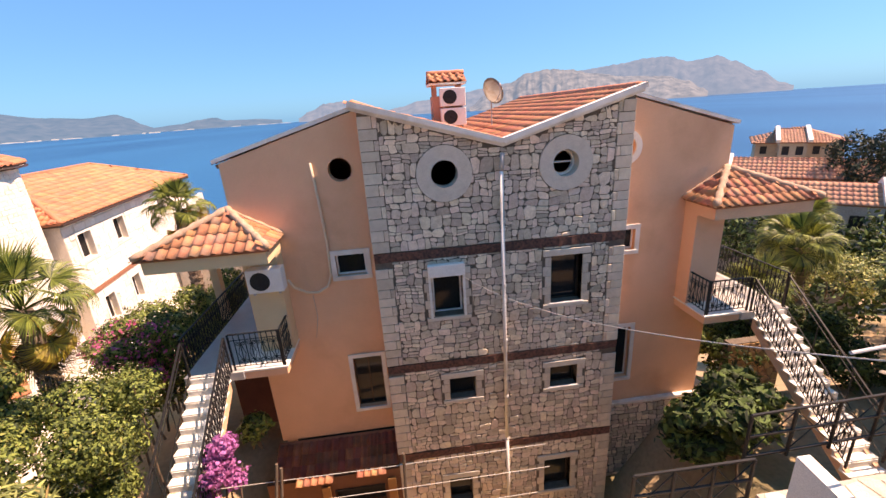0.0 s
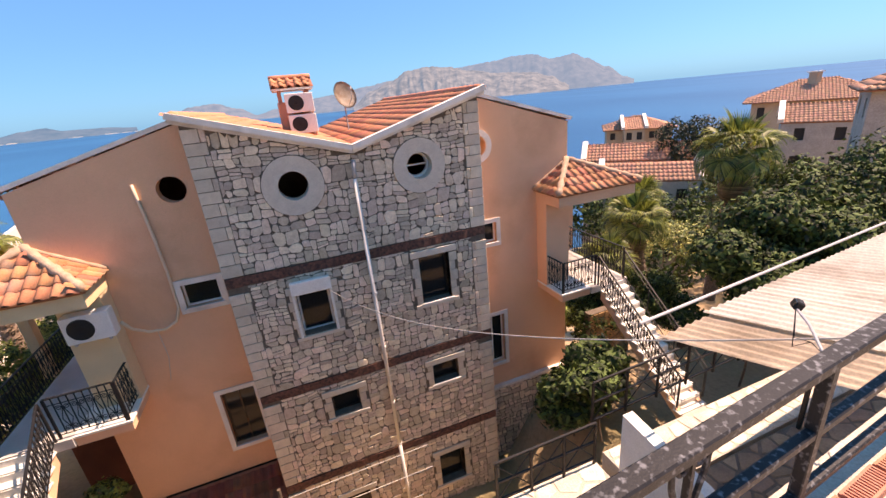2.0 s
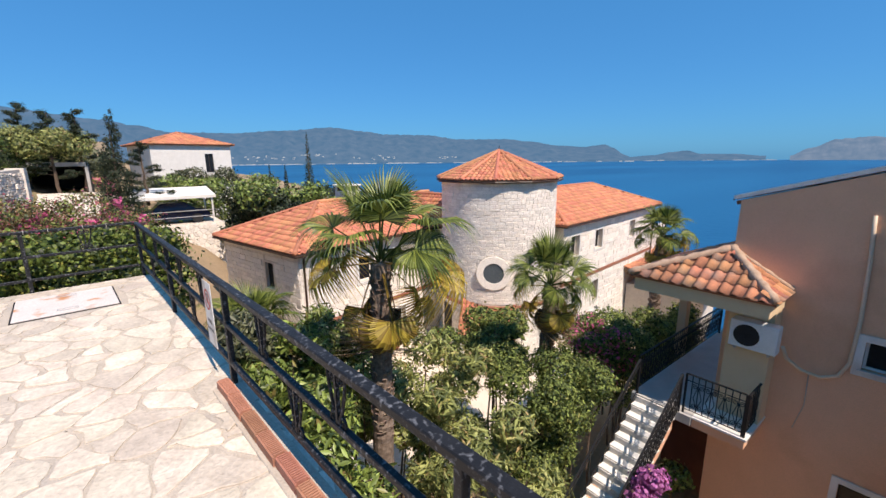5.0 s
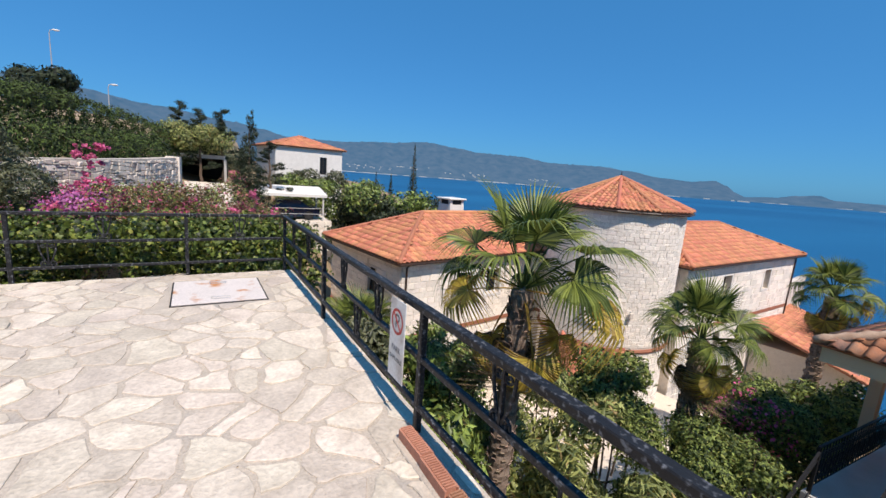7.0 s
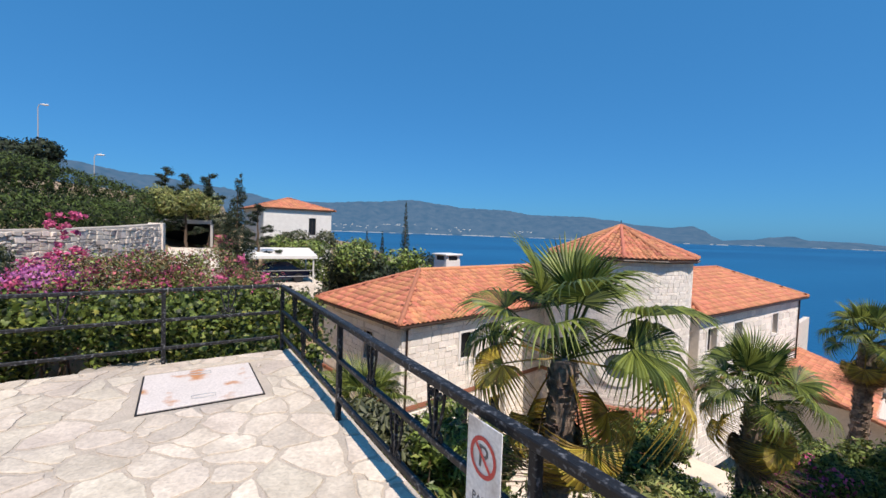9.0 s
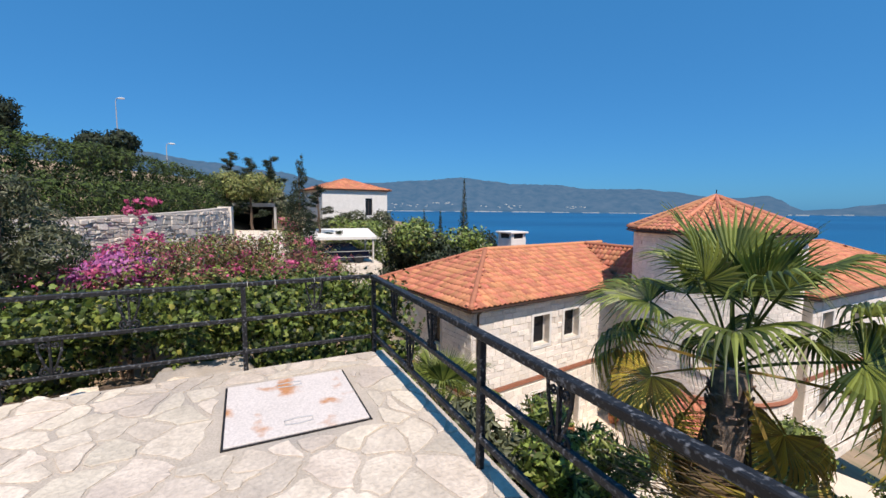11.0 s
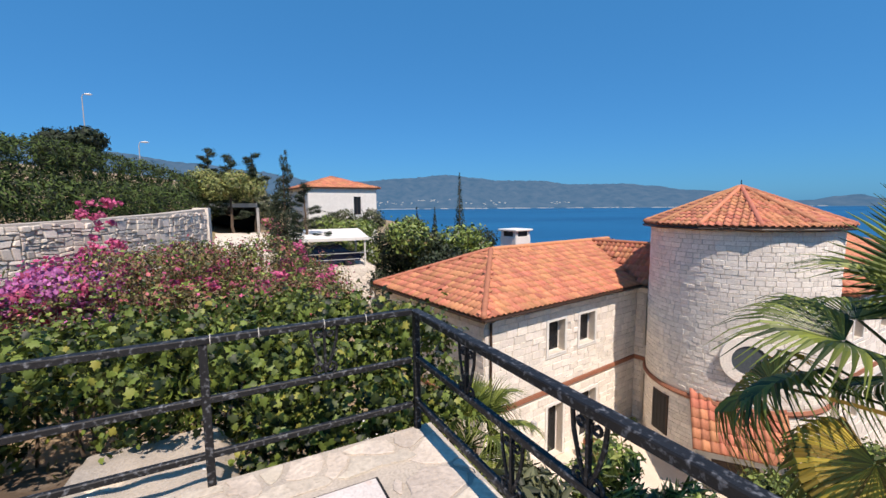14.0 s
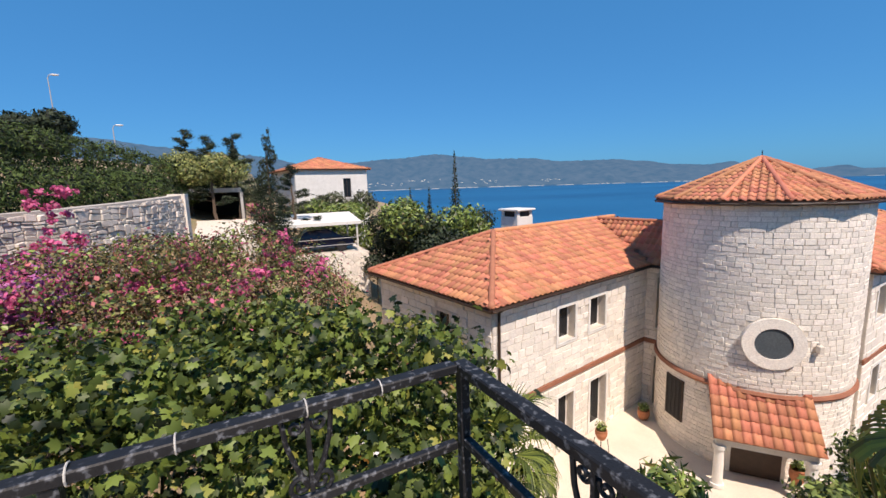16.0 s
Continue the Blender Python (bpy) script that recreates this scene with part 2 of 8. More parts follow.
M_PALM = leaf_material("palm_leaf", (0.25, 0.30, 0.06), (0.05, 0.09, 0.018), 0.5, 0.5)
M_PALMDRY = leaf_material("dry_palm_leaf", (0.58, 0.44, 0.06), (0.42, 0.27, 0.05), 0.55, 0.5)
M_PALMBROWN = leaf_material("brown_palm_leaf", (0.30, 0.21, 0.11), (0.2, 0.13, 0.07), 0.7, 0.2)


def glass_material(name="window_glass"):
    m = bpy.data.materials.new(name)
    m.use_nodes = True
    b = m.node_tree.nodes["Principled BSDF"]
    b.inputs["Base Color"].default_value = (0.13, 0.14, 0.14, 1)
    b.inputs["Roughness"].default_value = 0.03
    b.inputs["Transmission Weight"].default_value = 0.9
    b.inputs["IOR"].default_value = 1.45
    b.inputs["Specular IOR Level"].default_value = 0.2
    return m


M_GLASS = glass_material()
# opaque pane; the unlit room behind is put into its near-black
M_PANE = material("dark_room_pane", (0.018, 0.019, 0.021), 0.06, (0.014, 0.015, 0.017), 2, 20, 0.0, spec=0.3)

# the sky's reflection is put into this grey base colour
M_SKYPANE = material("sky_grey_glass", (0.10, 0.12, 0.13), 0.08, (0.085, 0.10, 0.11), 2, 20, 0.0, spec=0.5)


def sea_material():
    m = bpy.data.materials.new("sea_water")
    m.use_nodes = True
    N, L = m.node_tree.nodes, m.node_tree.links
    b = N["Principled BSDF"]
    geo = N.new("ShaderNodeNewGeometry")
    n = N.new("ShaderNodeTexNoise")
    n.inputs["Scale"].default_value, n.inputs["Detail"].default_value = 0.004, 5.0
    mp = N.new("ShaderNodeMapping")
    mp.inputs["Scale"].default_value = (1.0, 0.25, 1.0)
    L.new(geo.outputs["Position"], mp.inputs["Vector"])
    L.new(mp.outputs[0], n.inputs["Vector"])
    r = N.new("ShaderNodeValToRGB")
    r.color_ramp.elements[0].color, r.color_ramp.elements[1].color = (0.002, 0.064, 0.160, 1), (0.005, 0.104, 0.228, 1)
    r.color_ramp.elements[0].position, r.color_ramp.elements[1].position = 0.35, 0.65
    L.new(n.outputs[0], r.inputs[0])
    L.new(r.outputs[0], b.inputs["Base Color"])
    b.inputs["Roughness"].default_value = 0.42
    b.inputs["Specular IOR Level"].default_value = 0.25
    w = N.new("ShaderNodeTexNoise")
    w.inputs["Scale"].default_value, w.inputs["Detail"].default_value = 0.25, 6.0
    L.new(geo.outputs["Position"], w.inputs["Vector"])
    bp = N.new("ShaderNodeBump")
    bp.inputs["Strength"].default_value, bp.inputs["Distance"].default_value = 0.5, 0.6
    L.new(w.outputs[0], bp.inputs["Height"])
    L.new(bp.outputs[0], b.inputs["Normal"])
    return m


M_SEA = sea_material()


# ---- building tools ----
def part(name, bm, mat, parent=None, label="", smooth=False):
    """One mesh object out of a bmesh, under a thing or a part."""
    me = bpy.data.meshes.new(name)
    bm.to_mesh(me)
    bm.free()
    me.materials.append(mat)
    if smooth:
        for p in me.polygons:
            p.use_smooth = True
    ob = new(name, me)
    if parent is not None:
        ob.parent = parent
    if label:
        tagged(ob, label)
    return ob


def thing(name, label, category, m=None, group="", kind=""):
    ob = new(name)
    ob.empty_display_size = 0.1
    if m is not None:
        ob.matrix_basis = m
    return tagged(ob, label, category, group, kind)


def box(bm, x0, x1, y0, y1, z0, z1, m=None, bevel=0.0):
    r = bmesh.ops.create_cube(bm, size=1.0)
    vs = r["verts"]
    t = Matrix.Translation(((x0 + x1) / 2, (y0 + y1) / 2, (z0 + z1) / 2)) @ Matrix.Diagonal((x1 - x0, y1 - y0, z1 - z0, 1))
    bmesh.ops.transform(bm, matrix=(m @ t) if m is not None else t, verts=vs)
    if bevel:
        es = list({e for v in vs for e in v.link_edges})
        bmesh.ops.bevel(bm, geom=es, offset=bevel, segments=1, affect="EDGES")
    return bm


def solid(x0, x1, y0, y1, z0, z1, m=None, bevel=0.0):
    return box(bmesh.new(), x0, x1, y0, y1, z0, z1, m, bevel)


def tube(bm, pts, radius, sides=8, radii=None, closed=False):
    """A round bar along a line of points."""
    pts = [Vector(p) for p in pts]
    rings = []
    n = len(pts)
    side = None
    for i, p in enumerate(pts):
        a = pts[max(i - 1, 0)] if not closed else pts[i - 1]
        b = pts[min(i + 1, n - 1)] if not closed else pts[(i + 1) % n]
        d = (b - a).normalized()
        if side is None:
            side = d.cross(Vector((0, 0, 1)))
            if side.length < 0.05:
                side = d.cross(Vector((1, 0, 0)))
        side = (side - d * side.dot(d)).normalized()
        up = side.cross(d).normalized()
        r = radii[i] if radii else radius
        rings.append([bm.verts.new(p + (side * math.cos(2 * math.pi * k / sides) + up * math.sin(2 * math.pi * k / sides)) * r) for k in range(sides)])
    m = n if closed else n - 1
    for i in range(m):
        q, w = rings[i], rings[(i + 1) % n]
        for k in range(sides):
            bm.faces.new((q[k], q[(k + 1) % sides], w[(k + 1) % sides], w[k]))
    if not closed:
        bm.faces.new(rings[0][::-1])
        bm.faces.new(rings[-1])
    return bm


def bar(bm, a, b, w, h):
    """A square bar from a to b, w wide and h high."""
    a, b = Vector(a), Vector(b)
    d = (b - a)
    s = d.cross(Vector((0, 0, 1)))
    s = s.normalized() if s.length > 1e-6 else Vector((1, 0, 0))
    u = s.cross(d).normalized()
    c = [[bm.verts.new(p + s * (i * w / 2) + u * (j * h / 2)) for i, j in ((-1, -1), (1, -1), (1, 1), (-1, 1))] for p in (a, b)]
    for k in range(4):
        bm.faces.new((c[0][k], c[0][(k + 1) % 4], c[1][(k + 1) % 4], c[1][k]))
    bm.faces.new(c[0][::-1])
    bm.faces.new(c[1])
    return bm


def circle2(cx, cy, r, n=32):
    return [(cx + r * math.cos(2 * math.pi * i / n), cy + r * math.sin(2 * math.pi * i / n)) for i in range(n)]


def rect2(x0, x1, z0, z1):
    return [(x0, z0), (x1, z0), (x1, z1), (x0, z1)]


def pierced(outer, holes, place, thick, bm=None):
    """A flat wall with openings right through it. place(u, v, w) gives the point at depth w."""
    bm = bm or bmesh.new()
    flat = bmesh.new()
    for loop in [outer, *holes]:
        vs = [flat.verts.new((p[0], p[1], 0)) for p in loop]
        for i in range(len(vs)):
            flat.edges.new((vs[i], vs[(i + 1) % len(vs)]))
    bmesh.ops.triangle_fill(flat, use_beauty=True, use_dissolve=False, edges=flat.edges[:])
    ids = {v: i for i, v in enumerate(flat.verts)}
    tris = [[ids[v] for v in f.verts] for f in flat.faces]
    co = [tuple(v.co) for v in flat.verts]
    flat.free()
    front = [bm.verts.new(place(c[0], c[1], 0)) for c in co]
    back = [bm.verts.new(place(c[0], c[1], thick)) for c in co]
    for t in tris:
        bm.faces.new([front[i] for i in t])
        bm.faces.new([back[i] for i in t[::-1]])
    k = 0
    for loop in [outer, *holes]:
        n = len(loop)
        for i in range(n):
            a, b = k + i, k + (i + 1) % n
            bm.faces.new((front[a], front[b], back[b], back[a]))
        k += n
    bmesh.ops.recalc_face_normals(bm, faces=bm.faces[:])
    return bm


def clip_poly(poly, nx, ny, d):
    """Keep the side nx*x + ny*y <= d."""
    out = []
    n = len(poly)
    for i in range(n):
        a, b = poly[i], poly[(i + 1) % n]
        da, db = nx * a[0] + ny * a[1] - d, nx * b[0] + ny * b[1] - d
        if da <= 0:
            out.append(a)
        if (da < 0 < db) or (db < 0 < da):
            t = da / (da - db)
            out.append((a[0] + t * (b[0] - a[0]), a[1] + t * (b[1] - a[1])))
    return out


def poly_area(poly):
    return abs(sum(p[0] * q[1] - q[0] * p[1] for p, q in zip(poly, poly[1:] + poly[:1]))) / 2 if len(poly) > 2 else 0.0


def trim_cells(raw, x0, x1, y0, y1, size, gap, rects=(), rounds=(), inside=None):
    """Keeps of each outline what lies within the rectangle and outside the openings."""
    cells = []
    for poly in raw:
        for nxx, nyy, d in ((-1, 0, -x0), (1, 0, x1), (0, -1, -y0), (0, 1, y1)):
            poly = clip_poly(poly, nxx, nyy, d - gap * 0.4) if len(poly) > 2 else poly
        if len(poly) < 3:
            continue
        cx, cy = sum(p[0] for p in poly) / len(poly), sum(p[1] for p in poly) / len(poly)
        bad = False
        for rx0, rx1, ry0, ry1 in rects:
            if rx0 < cx < rx1 and ry0 < cy < ry1:
                # keep the larger piece that sticks out of the opening
                sides = [clip_poly(poly, a, b, c - gap * 0.4) for a, b, c in ((-1, 0, -rx1), (1, 0, rx0), (0, -1, -ry1), (0, 1, ry0))]
                poly = max(sides, key=poly_area)
                if poly_area(poly) < 0.06 * size * size:
                    bad = True
                    break
                cx, cy = sum(p[0] for p in poly) / len(poly), sum(p[1] for p in poly) / len(poly)
                continue
            cand = [(cx - rx1, (-1, 0, -rx1)), (rx0 - cx, (1, 0, rx0)), (cy - ry1, (0, -1, -ry1)), (ry0 - cy, (0, 1, ry0))]
            dist, (a, b, c) = max(cand)
            if dist < 3 * size:
                poly = clip_poly(poly, a, b, c - gap * 0.4)
            if len(poly) < 3:
                bad = True
                break
        if bad:
            continue
        for ox, oy, r in rounds:
            l = math.hypot(cx - ox, cy - oy)
            if l < 0.75 * r:
                bad = True
                break
            if l < r + 2 * size:
                vx, vy = (ox - cx) / l, (oy - cy) / l
                poly = clip_poly(poly, vx, vy, vx * ox + vy * oy - r - gap * 0.4)
                if len(poly) < 3:
                    bad = True
                    break
        if bad:
            continue
        if inside and not all(inside(*p) for p in poly):
            if not inside(cx, cy):
                continue
            poly = [p if inside(*p) else (cx + (p[0] - cx) * 0.35, cy + (p[1] - cy) * 0.35) for p in poly]
        area = abs(sum(poly[k][0] * poly[(k + 1) % len(poly)][1] - poly[(k + 1) % len(poly)][0] * poly[k][1] for k in range(len(poly)))) / 2
        if area > 0.05 * size * size:
            cells.append((cx, cy, poly))
    return cells


def wavy(x, y, amp, freq):
    """Bends straight joints the way hand-set ones run."""
    return (x + amp * noise.noise((x * freq, y * freq, 3.1)), y + amp * noise.noise((x * freq, y * freq, 17.7)))


def snecked(x0, x1, y0, y1, rng, gap, high=(0.22, 0.40), wide=(0.14, 0.36), rects=(), rounds=(), inside=None, cut=0.2):
    """Random rubble brought to courses: blocks of one to three stones, with cut corners and crooked joints."""
    raw = []
    y = y0 - 0.3
    while y < y1 + 0.1:
        h = rng.uniform(*high)
        x = x0 - rng.uniform(0, 0.4)
        while x < x1:
            w = rng.uniform(*wide)
            n = rng.choice((1, 2, 2, 2, 3)) if w > 0.2 else rng.choice((1, 1, 2))
            cuts = [0.0] + sorted((k + rng.uniform(-0.28, 0.28)) / n for k in range(1, n)) + [1.0]
            for a, b in zip(cuts, cuts[1:]):
                ya, yb = y + h * a + gap / 2, y + h * b - gap / 2
                xs = [x + gap / 2, x + w - gap / 2]
                if n > 1 and w > 0.3 and rng.random() < 0.45:
                    xm = x + w * rng.uniform(0.35, 0.65)
                    spans = [(xs[0], xm - gap / 2), (xm + gap / 2, xs[1])]
                else:
                    spans = [tuple(xs)]
                for xa, xb in spans:
                    c = [min(cut * (xb - xa), cut * (yb - ya)) * rng.uniform(0.1, 1.0) for _ in range(4)]
                    pts = [(xa + c[0], ya), (xb - c[1], ya), (xb, ya + c[1]), (xb, yb - c[2]), (xb - c[2], yb), (xa + c[3], yb), (xa, yb - c[3]), (xa, ya + c[0])]
                    pts = [wavy(px, py, 0.065, 3.3) for px, py in pts]
                    raw.append([wavy(px, py, 0.026, 9.0) for px, py in pts])
            x += w
        y += h
    return trim_cells(raw, x0, x1, y0, y1, 0.25, gap, rects, rounds, inside)


def worn(cells, amp=0.03, freq=4.0, cut=0.22, fine=0.0):
    """Rounds the corners of cells and makes their sides uneven."""
    out = []
    for cx, cy, poly in cells:
        n = len(poly)
        pts = []
        for k in range(n):
            p, q = poly[k], poly[(k + 1) % n]
            pts.append((p[0] * (1 - cut) + q[0] * cut, p[1] * (1 - cut) + q[1] * cut))
            if fine:
                pts.append(((p[0] + q[0]) / 2, (p[1] + q[1]) / 2))
            pts.append((p[0] * cut + q[0] * (1 - cut), p[1] * cut + q[1] * (1 - cut)))
        pts = [wavy(x, y, amp, freq) for x, y in pts]
        out.append((cx, cy, [wavy(x, y, fine, 17.0) for x, y in pts] if fine else pts))
    return out


def rubble(x0, x1, y0, y1, size, rng, gap, jitter=0.42, stretch=1.25, rects=(), rounds=(), inside=None, drop=0.0):
    """Irregular stones that fill a rectangle but for what is left open: shrunken cells round jittered points."""
    nx, ny = max(1, round((x1 - x0) / (size * stretch))), max(1, round((y1 - y0) / size))
    dx, dy = (x1 - x0) / nx, (y1 - y0) / ny
    site = {}
    for i in range(-1, nx + 1):
        for j in range(-1, ny + 1):
            off = 0.5 * (j % 2)
            site[i, j] = (x0 + (i + 0.5 + off - 0.25 + rng.uniform(-jitter, jitter)) * dx, y0 + (j + 0.5 + rng.uniform(-jitter, jitter)) * dy)
    if drop:
        site = {k: s for k, s in site.items() if rng.uniform(0, 1) > drop}
    raw = []
    for (i, j), s in site.items():
        poly = [(s[0] - 2 * dx, s[1] - 2 * dy), (s[0] + 2 * dx, s[1] - 2 * dy), (s[0] + 2 * dx, s[1] + 2 * dy), (s[0] - 2 * dx, s[1] + 2 * dy)]
        for a in range(-2, 3):
            for b in range(-2, 3):
                o = site.get((i + a, j + b))
                if o is None or (a == 0 and b == 0):
                    continue
                vx, vy = o[0] - s[0], o[1] - s[1]
                l = math.hypot(vx, vy)
                poly = clip_poly(poly, vx / l, vy / l, (vx * (o[0] + s[0]) / 2 + vy * (o[1] + s[1]) / 2) / l - gap * rng.uniform(0.35, 0.65))
                if len(poly) < 3:
                    break
            if len(poly) < 3:
                break
        if len(poly) > 2:
            raw.append(poly)
    return trim_cells(raw, x0, x1, y0, y1, size, gap, rects, rounds, inside)


def stone_geometry(cells, place, depth, rng, rough=0.35, inset=0.02):
    """Vertices and faces of stones that stand proud of their bed, with chamfered, uneven faces."""
    V, F = [], []
    for cx, cy, poly in cells:
        n = len(poly)
        d = depth * rng.uniform(1 - rough, 1 + rough)
        tx, ty = rng.uniform(-0.5, 0.5) * depth * rough, rng.uniform(-0.5, 0.5) * depth * rough
        span = max(math.hypot(p[0] - cx, p[1] - cy) for p in poly) + 1e-6
        k = len(V)
        for p in poly:
            V.append(place(p[0], p[1], 0.0))
        for p in poly:
            V.append(place(p[0], p[1], -d * 0.62))
        for p in poly:
            l = math.hypot(p[0] - cx, p[1] - cy) + 1e-6
            q = max(0.3, 1 - inset / l)
            V.append(place(cx + (p[0] - cx) * q, cy + (p[1] - cy) * q, -d - tx * (p[0] - cx) / span - ty * (p[1] - cy) / span))
        for i in range(n):
            j = (i + 1) % n
            F.append((k + i, k + j, k + n + j, k + n + i))
            F.append((k + n + i, k + n + j, k + 2 * n + j, k + 2 * n + i))
        F.append(tuple(range(k + 2 * n, k + 3 * n)))
    return V, F


def mesh_from(name, V, F, mat, parent=None, smooth=False):
    me = bpy.data.meshes.new(name)
    me.from_pydata([tuple(v) for v in V], [], F)
    me.materials.append(mat)
    bm = bmesh.new()
    bm.from_mesh(me)
    bmesh.ops.recalc_face_normals(bm, faces=bm.faces[:])
    bm.to_mesh(me)
    bm.free()
    if smooth:
        me.polygons.foreach_set("use_smooth", [True] * len(me.polygons))
    ob = new(name, me)
    if parent is not None:
        ob.parent = parent
    return ob


def lay_stones(name, cells, place, depth, rng, parent, mat, mat_all, near, limit=300, **kw):
    """The stones nearest to a stretch of the plan as single pieces, the rest joined."""
    cells = sorted(cells, key=lambda c: near(c[0], c[1]))
    for c in cells[:limit]:
        V, F = stone_geometry([c], place, depth, rng, **kw)
        mesh_from(name, V, F, mat, parent)
    if len(cells) > limit:
        V, F = stone_geometry(cells[limit:], place, depth, rng, **kw)
        ob = mesh_from(name + "_field", V, F, mat_all, parent)
        tagged(ob, kind="stuff")


def quad_cloud(name, P, A, B, mat, parent=None, fold=0.25):
    """Many leaves at once: P tips the base point, A the long half axis, B the half width, folded along the middle."""
    n = len(P)
    nrm = np.cross(A, B)
    nrm /= np.linalg.norm(nrm, axis=1, keepdims=True) + 1e-9
    wid = np.linalg.norm(B, axis=1, keepdims=True)
    V = np.empty((n, 6, 3))
    V[:, 0] = P - A
    V[:, 1] = P - A * 0.15 + B - nrm * wid * fold
    V[:, 2] = P + A * 0.55 + B * 0.6 - nrm * wid * fold
    V[:, 3] = P + A
    V[:, 4] = P + A * 0.55 - B * 0.6 - nrm * wid * fold
    V[:, 5] = P - A * 0.15 - B - nrm * wid * fold
    me = bpy.data.meshes.new(name)
    me.vertices.add(n * 6)
    me.vertices.foreach_set("co", V.reshape(-1).astype(np.float32))
    idx = np.array([0, 1, 2, 3, 0, 3, 4, 5])
    loops = (np.arange(n)[:, None] * 6 + idx[None]).reshape(-1)
    me.loops.add(len(loops))
    me.loops.foreach_set("vertex_index", loops.astype(np.int32))
    me.polygons.add(n * 2)
    me.polygons.foreach_set("loop_start", (np.arange(n * 2) * 4).astype(np.int32))
    me.polygons.foreach_set("loop_total", np.full(n * 2, 4, dtype=np.int32))
    me.update(calc_edges=True)
    me.materials.append(mat)
    ob = new(name, me)
    if parent is not None:
        ob.parent = parent
    return ob


LOBES = ((-0.48, 0.32), (-0.12, 0.86), (0.12, 0.56), (0.58, 0.78), (0.60, 0.34))


def lobed_cloud(name, P, A, B, mat, parent=None, fold=0.30):
    """Many five-lobed vine leaves at once: a fan of triangles round the stalk, sides folded down and the tip curled."""
    n = len(P)
    nrm = np.cross(A, B)
    nrm /= np.linalg.norm(nrm, axis=1, keepdims=True) + 1e-9
    wid = np.linalg.norm(B, axis=1, keepdims=True)
    rim = [(-0.25, 0.0), *LOBES, (1.12, 0.0), *((x, -y) for x, y in LOBES[::-1])]
    pts = [(0.05, 0.0), *rim]
    V = np.empty((n, len(pts), 3))
    for i, (x, y) in enumerate(pts):
        V[:, i] = P + A * x + B * y - nrm * wid * (fold * abs(y) + 0.25 * max(0.0, x) ** 2)
    me = bpy.data.meshes.new(name)
    me.vertices.add(n * len(pts))
    me.vertices.foreach_set("co", V.reshape(-1).astype(np.float32))
    k = len(rim)
    idx = np.array([(0, 1 + i, 1 + (i + 1) % k) for i in range(k)]).reshape(-1)
    loops = (np.arange(n)[:, None] * len(pts) + idx[None]).reshape(-1)
    me.loops.add(len(loops))
    me.loops.foreach_set("vertex_index", loops.astype(np.int32))
    me.polygons.add(n * k)
    me.polygons.foreach_set("loop_start", (np.arange(n * k) * 3).astype(np.int32))
    me.polygons.foreach_set("loop_total", np.full(n * k, 3, dtype=np.int32))
    me.update(calc_edges=True)
    me.materials.append(mat)
    ob = new(name, me)
    if parent is not None:
        ob.parent = parent
    return ob


def leaf_points(blobs, count, rng, shell=0.75, bumpy=0.35):
    """Points and outward directions on and under the skin of a heap of ellipsoids (x, y, z, rx, ry, rz)."""
    blobs = np.array(blobs, dtype=float)
    area = (blobs[:, 3] * blobs[:, 4] + blobs[:, 4] * blobs[:, 5] + blobs[:, 3] * blobs[:, 5])
    pick = rng.choice(len(blobs), size=count, p=area / area.sum())
    d = rng.normal(size=(count, 3))
    d /= np.linalg.norm(d, axis=1, keepdims=True)
    lump = 1 + bumpy * np.sin(d[:, 0] * 7 + pick) * np.sin(d[:, 1] * 6 + 2 * pick) * np.sin(d[:, 2] * 8 + 3 * pick)
    r = (shell + (1 - shell) * rng.random(count)) * lump
    b = blobs[pick]
    P = b[:, :3] + d * b[:, 3:] * r[:, None]
    keep = np.ones(count, bool)
    for i, q in enumerate(blobs):
        inside = (((P - q[:3]) / (q[3:] * 0.72)) ** 2).sum(axis=1) < 1
        keep &= ~(inside & (pick != i))
    nrm = d / b[:, 3:]
    nrm /= np.linalg.norm(nrm, axis=1, keepdims=True)
    return P[keep], nrm[keep]


def foliage(name, blobs, count, size, mat, rng, parent=None, slim=0.5, tilt=0.8, droop=0.2, shell=0.7, bumpy=0.35, floor=None, lobed=False):
    P, nrm = leaf_points(blobs, count, rng, shell, bumpy)
    if floor is not None:
        k = P[:, 2] > floor
        P, nrm = P[k], nrm[k]
    n = len(P)
    nrm = nrm + rng.normal(size=(n, 3)) * tilt * 0.6
    nrm /= np.linalg.norm(nrm, axis=1, keepdims=True)
    A = np.cross(nrm, rng.normal(size=(n, 3)))
    A[:, 2] -= droop
    A -= nrm * (A * nrm).sum(axis=1, keepdims=True)
    A /= np.linalg.norm(A, axis=1, keepdims=True)
    s = size * rng.uniform(0.6, 1.3, size=(n, 1))
    B = np.cross(nrm, A) * s * slim
    return (lobed_cloud if lobed else quad_cloud)(name, P, A * s, B, mat, parent)

rng = random.Random(7)

# ---- ground, sea and far coast ----
SEA = -30.0


def slope_profile(t):
    pts = ((-400, 30), (-120, 15), (-60, 8), (-30, 3.6), (-17, 1.2), (-13, 0.3), (-8, -1.6), (-4, -3.8), (1, -6.7), (14, -7.3), (60, -24), (90, -33), (400, -60))
    for (a, za), (b, zb) in zip(pts, pts[1:]):
        if t <= b:
            k = (t - a) / (b - a)
            return za + (zb - za) * k
    return -60


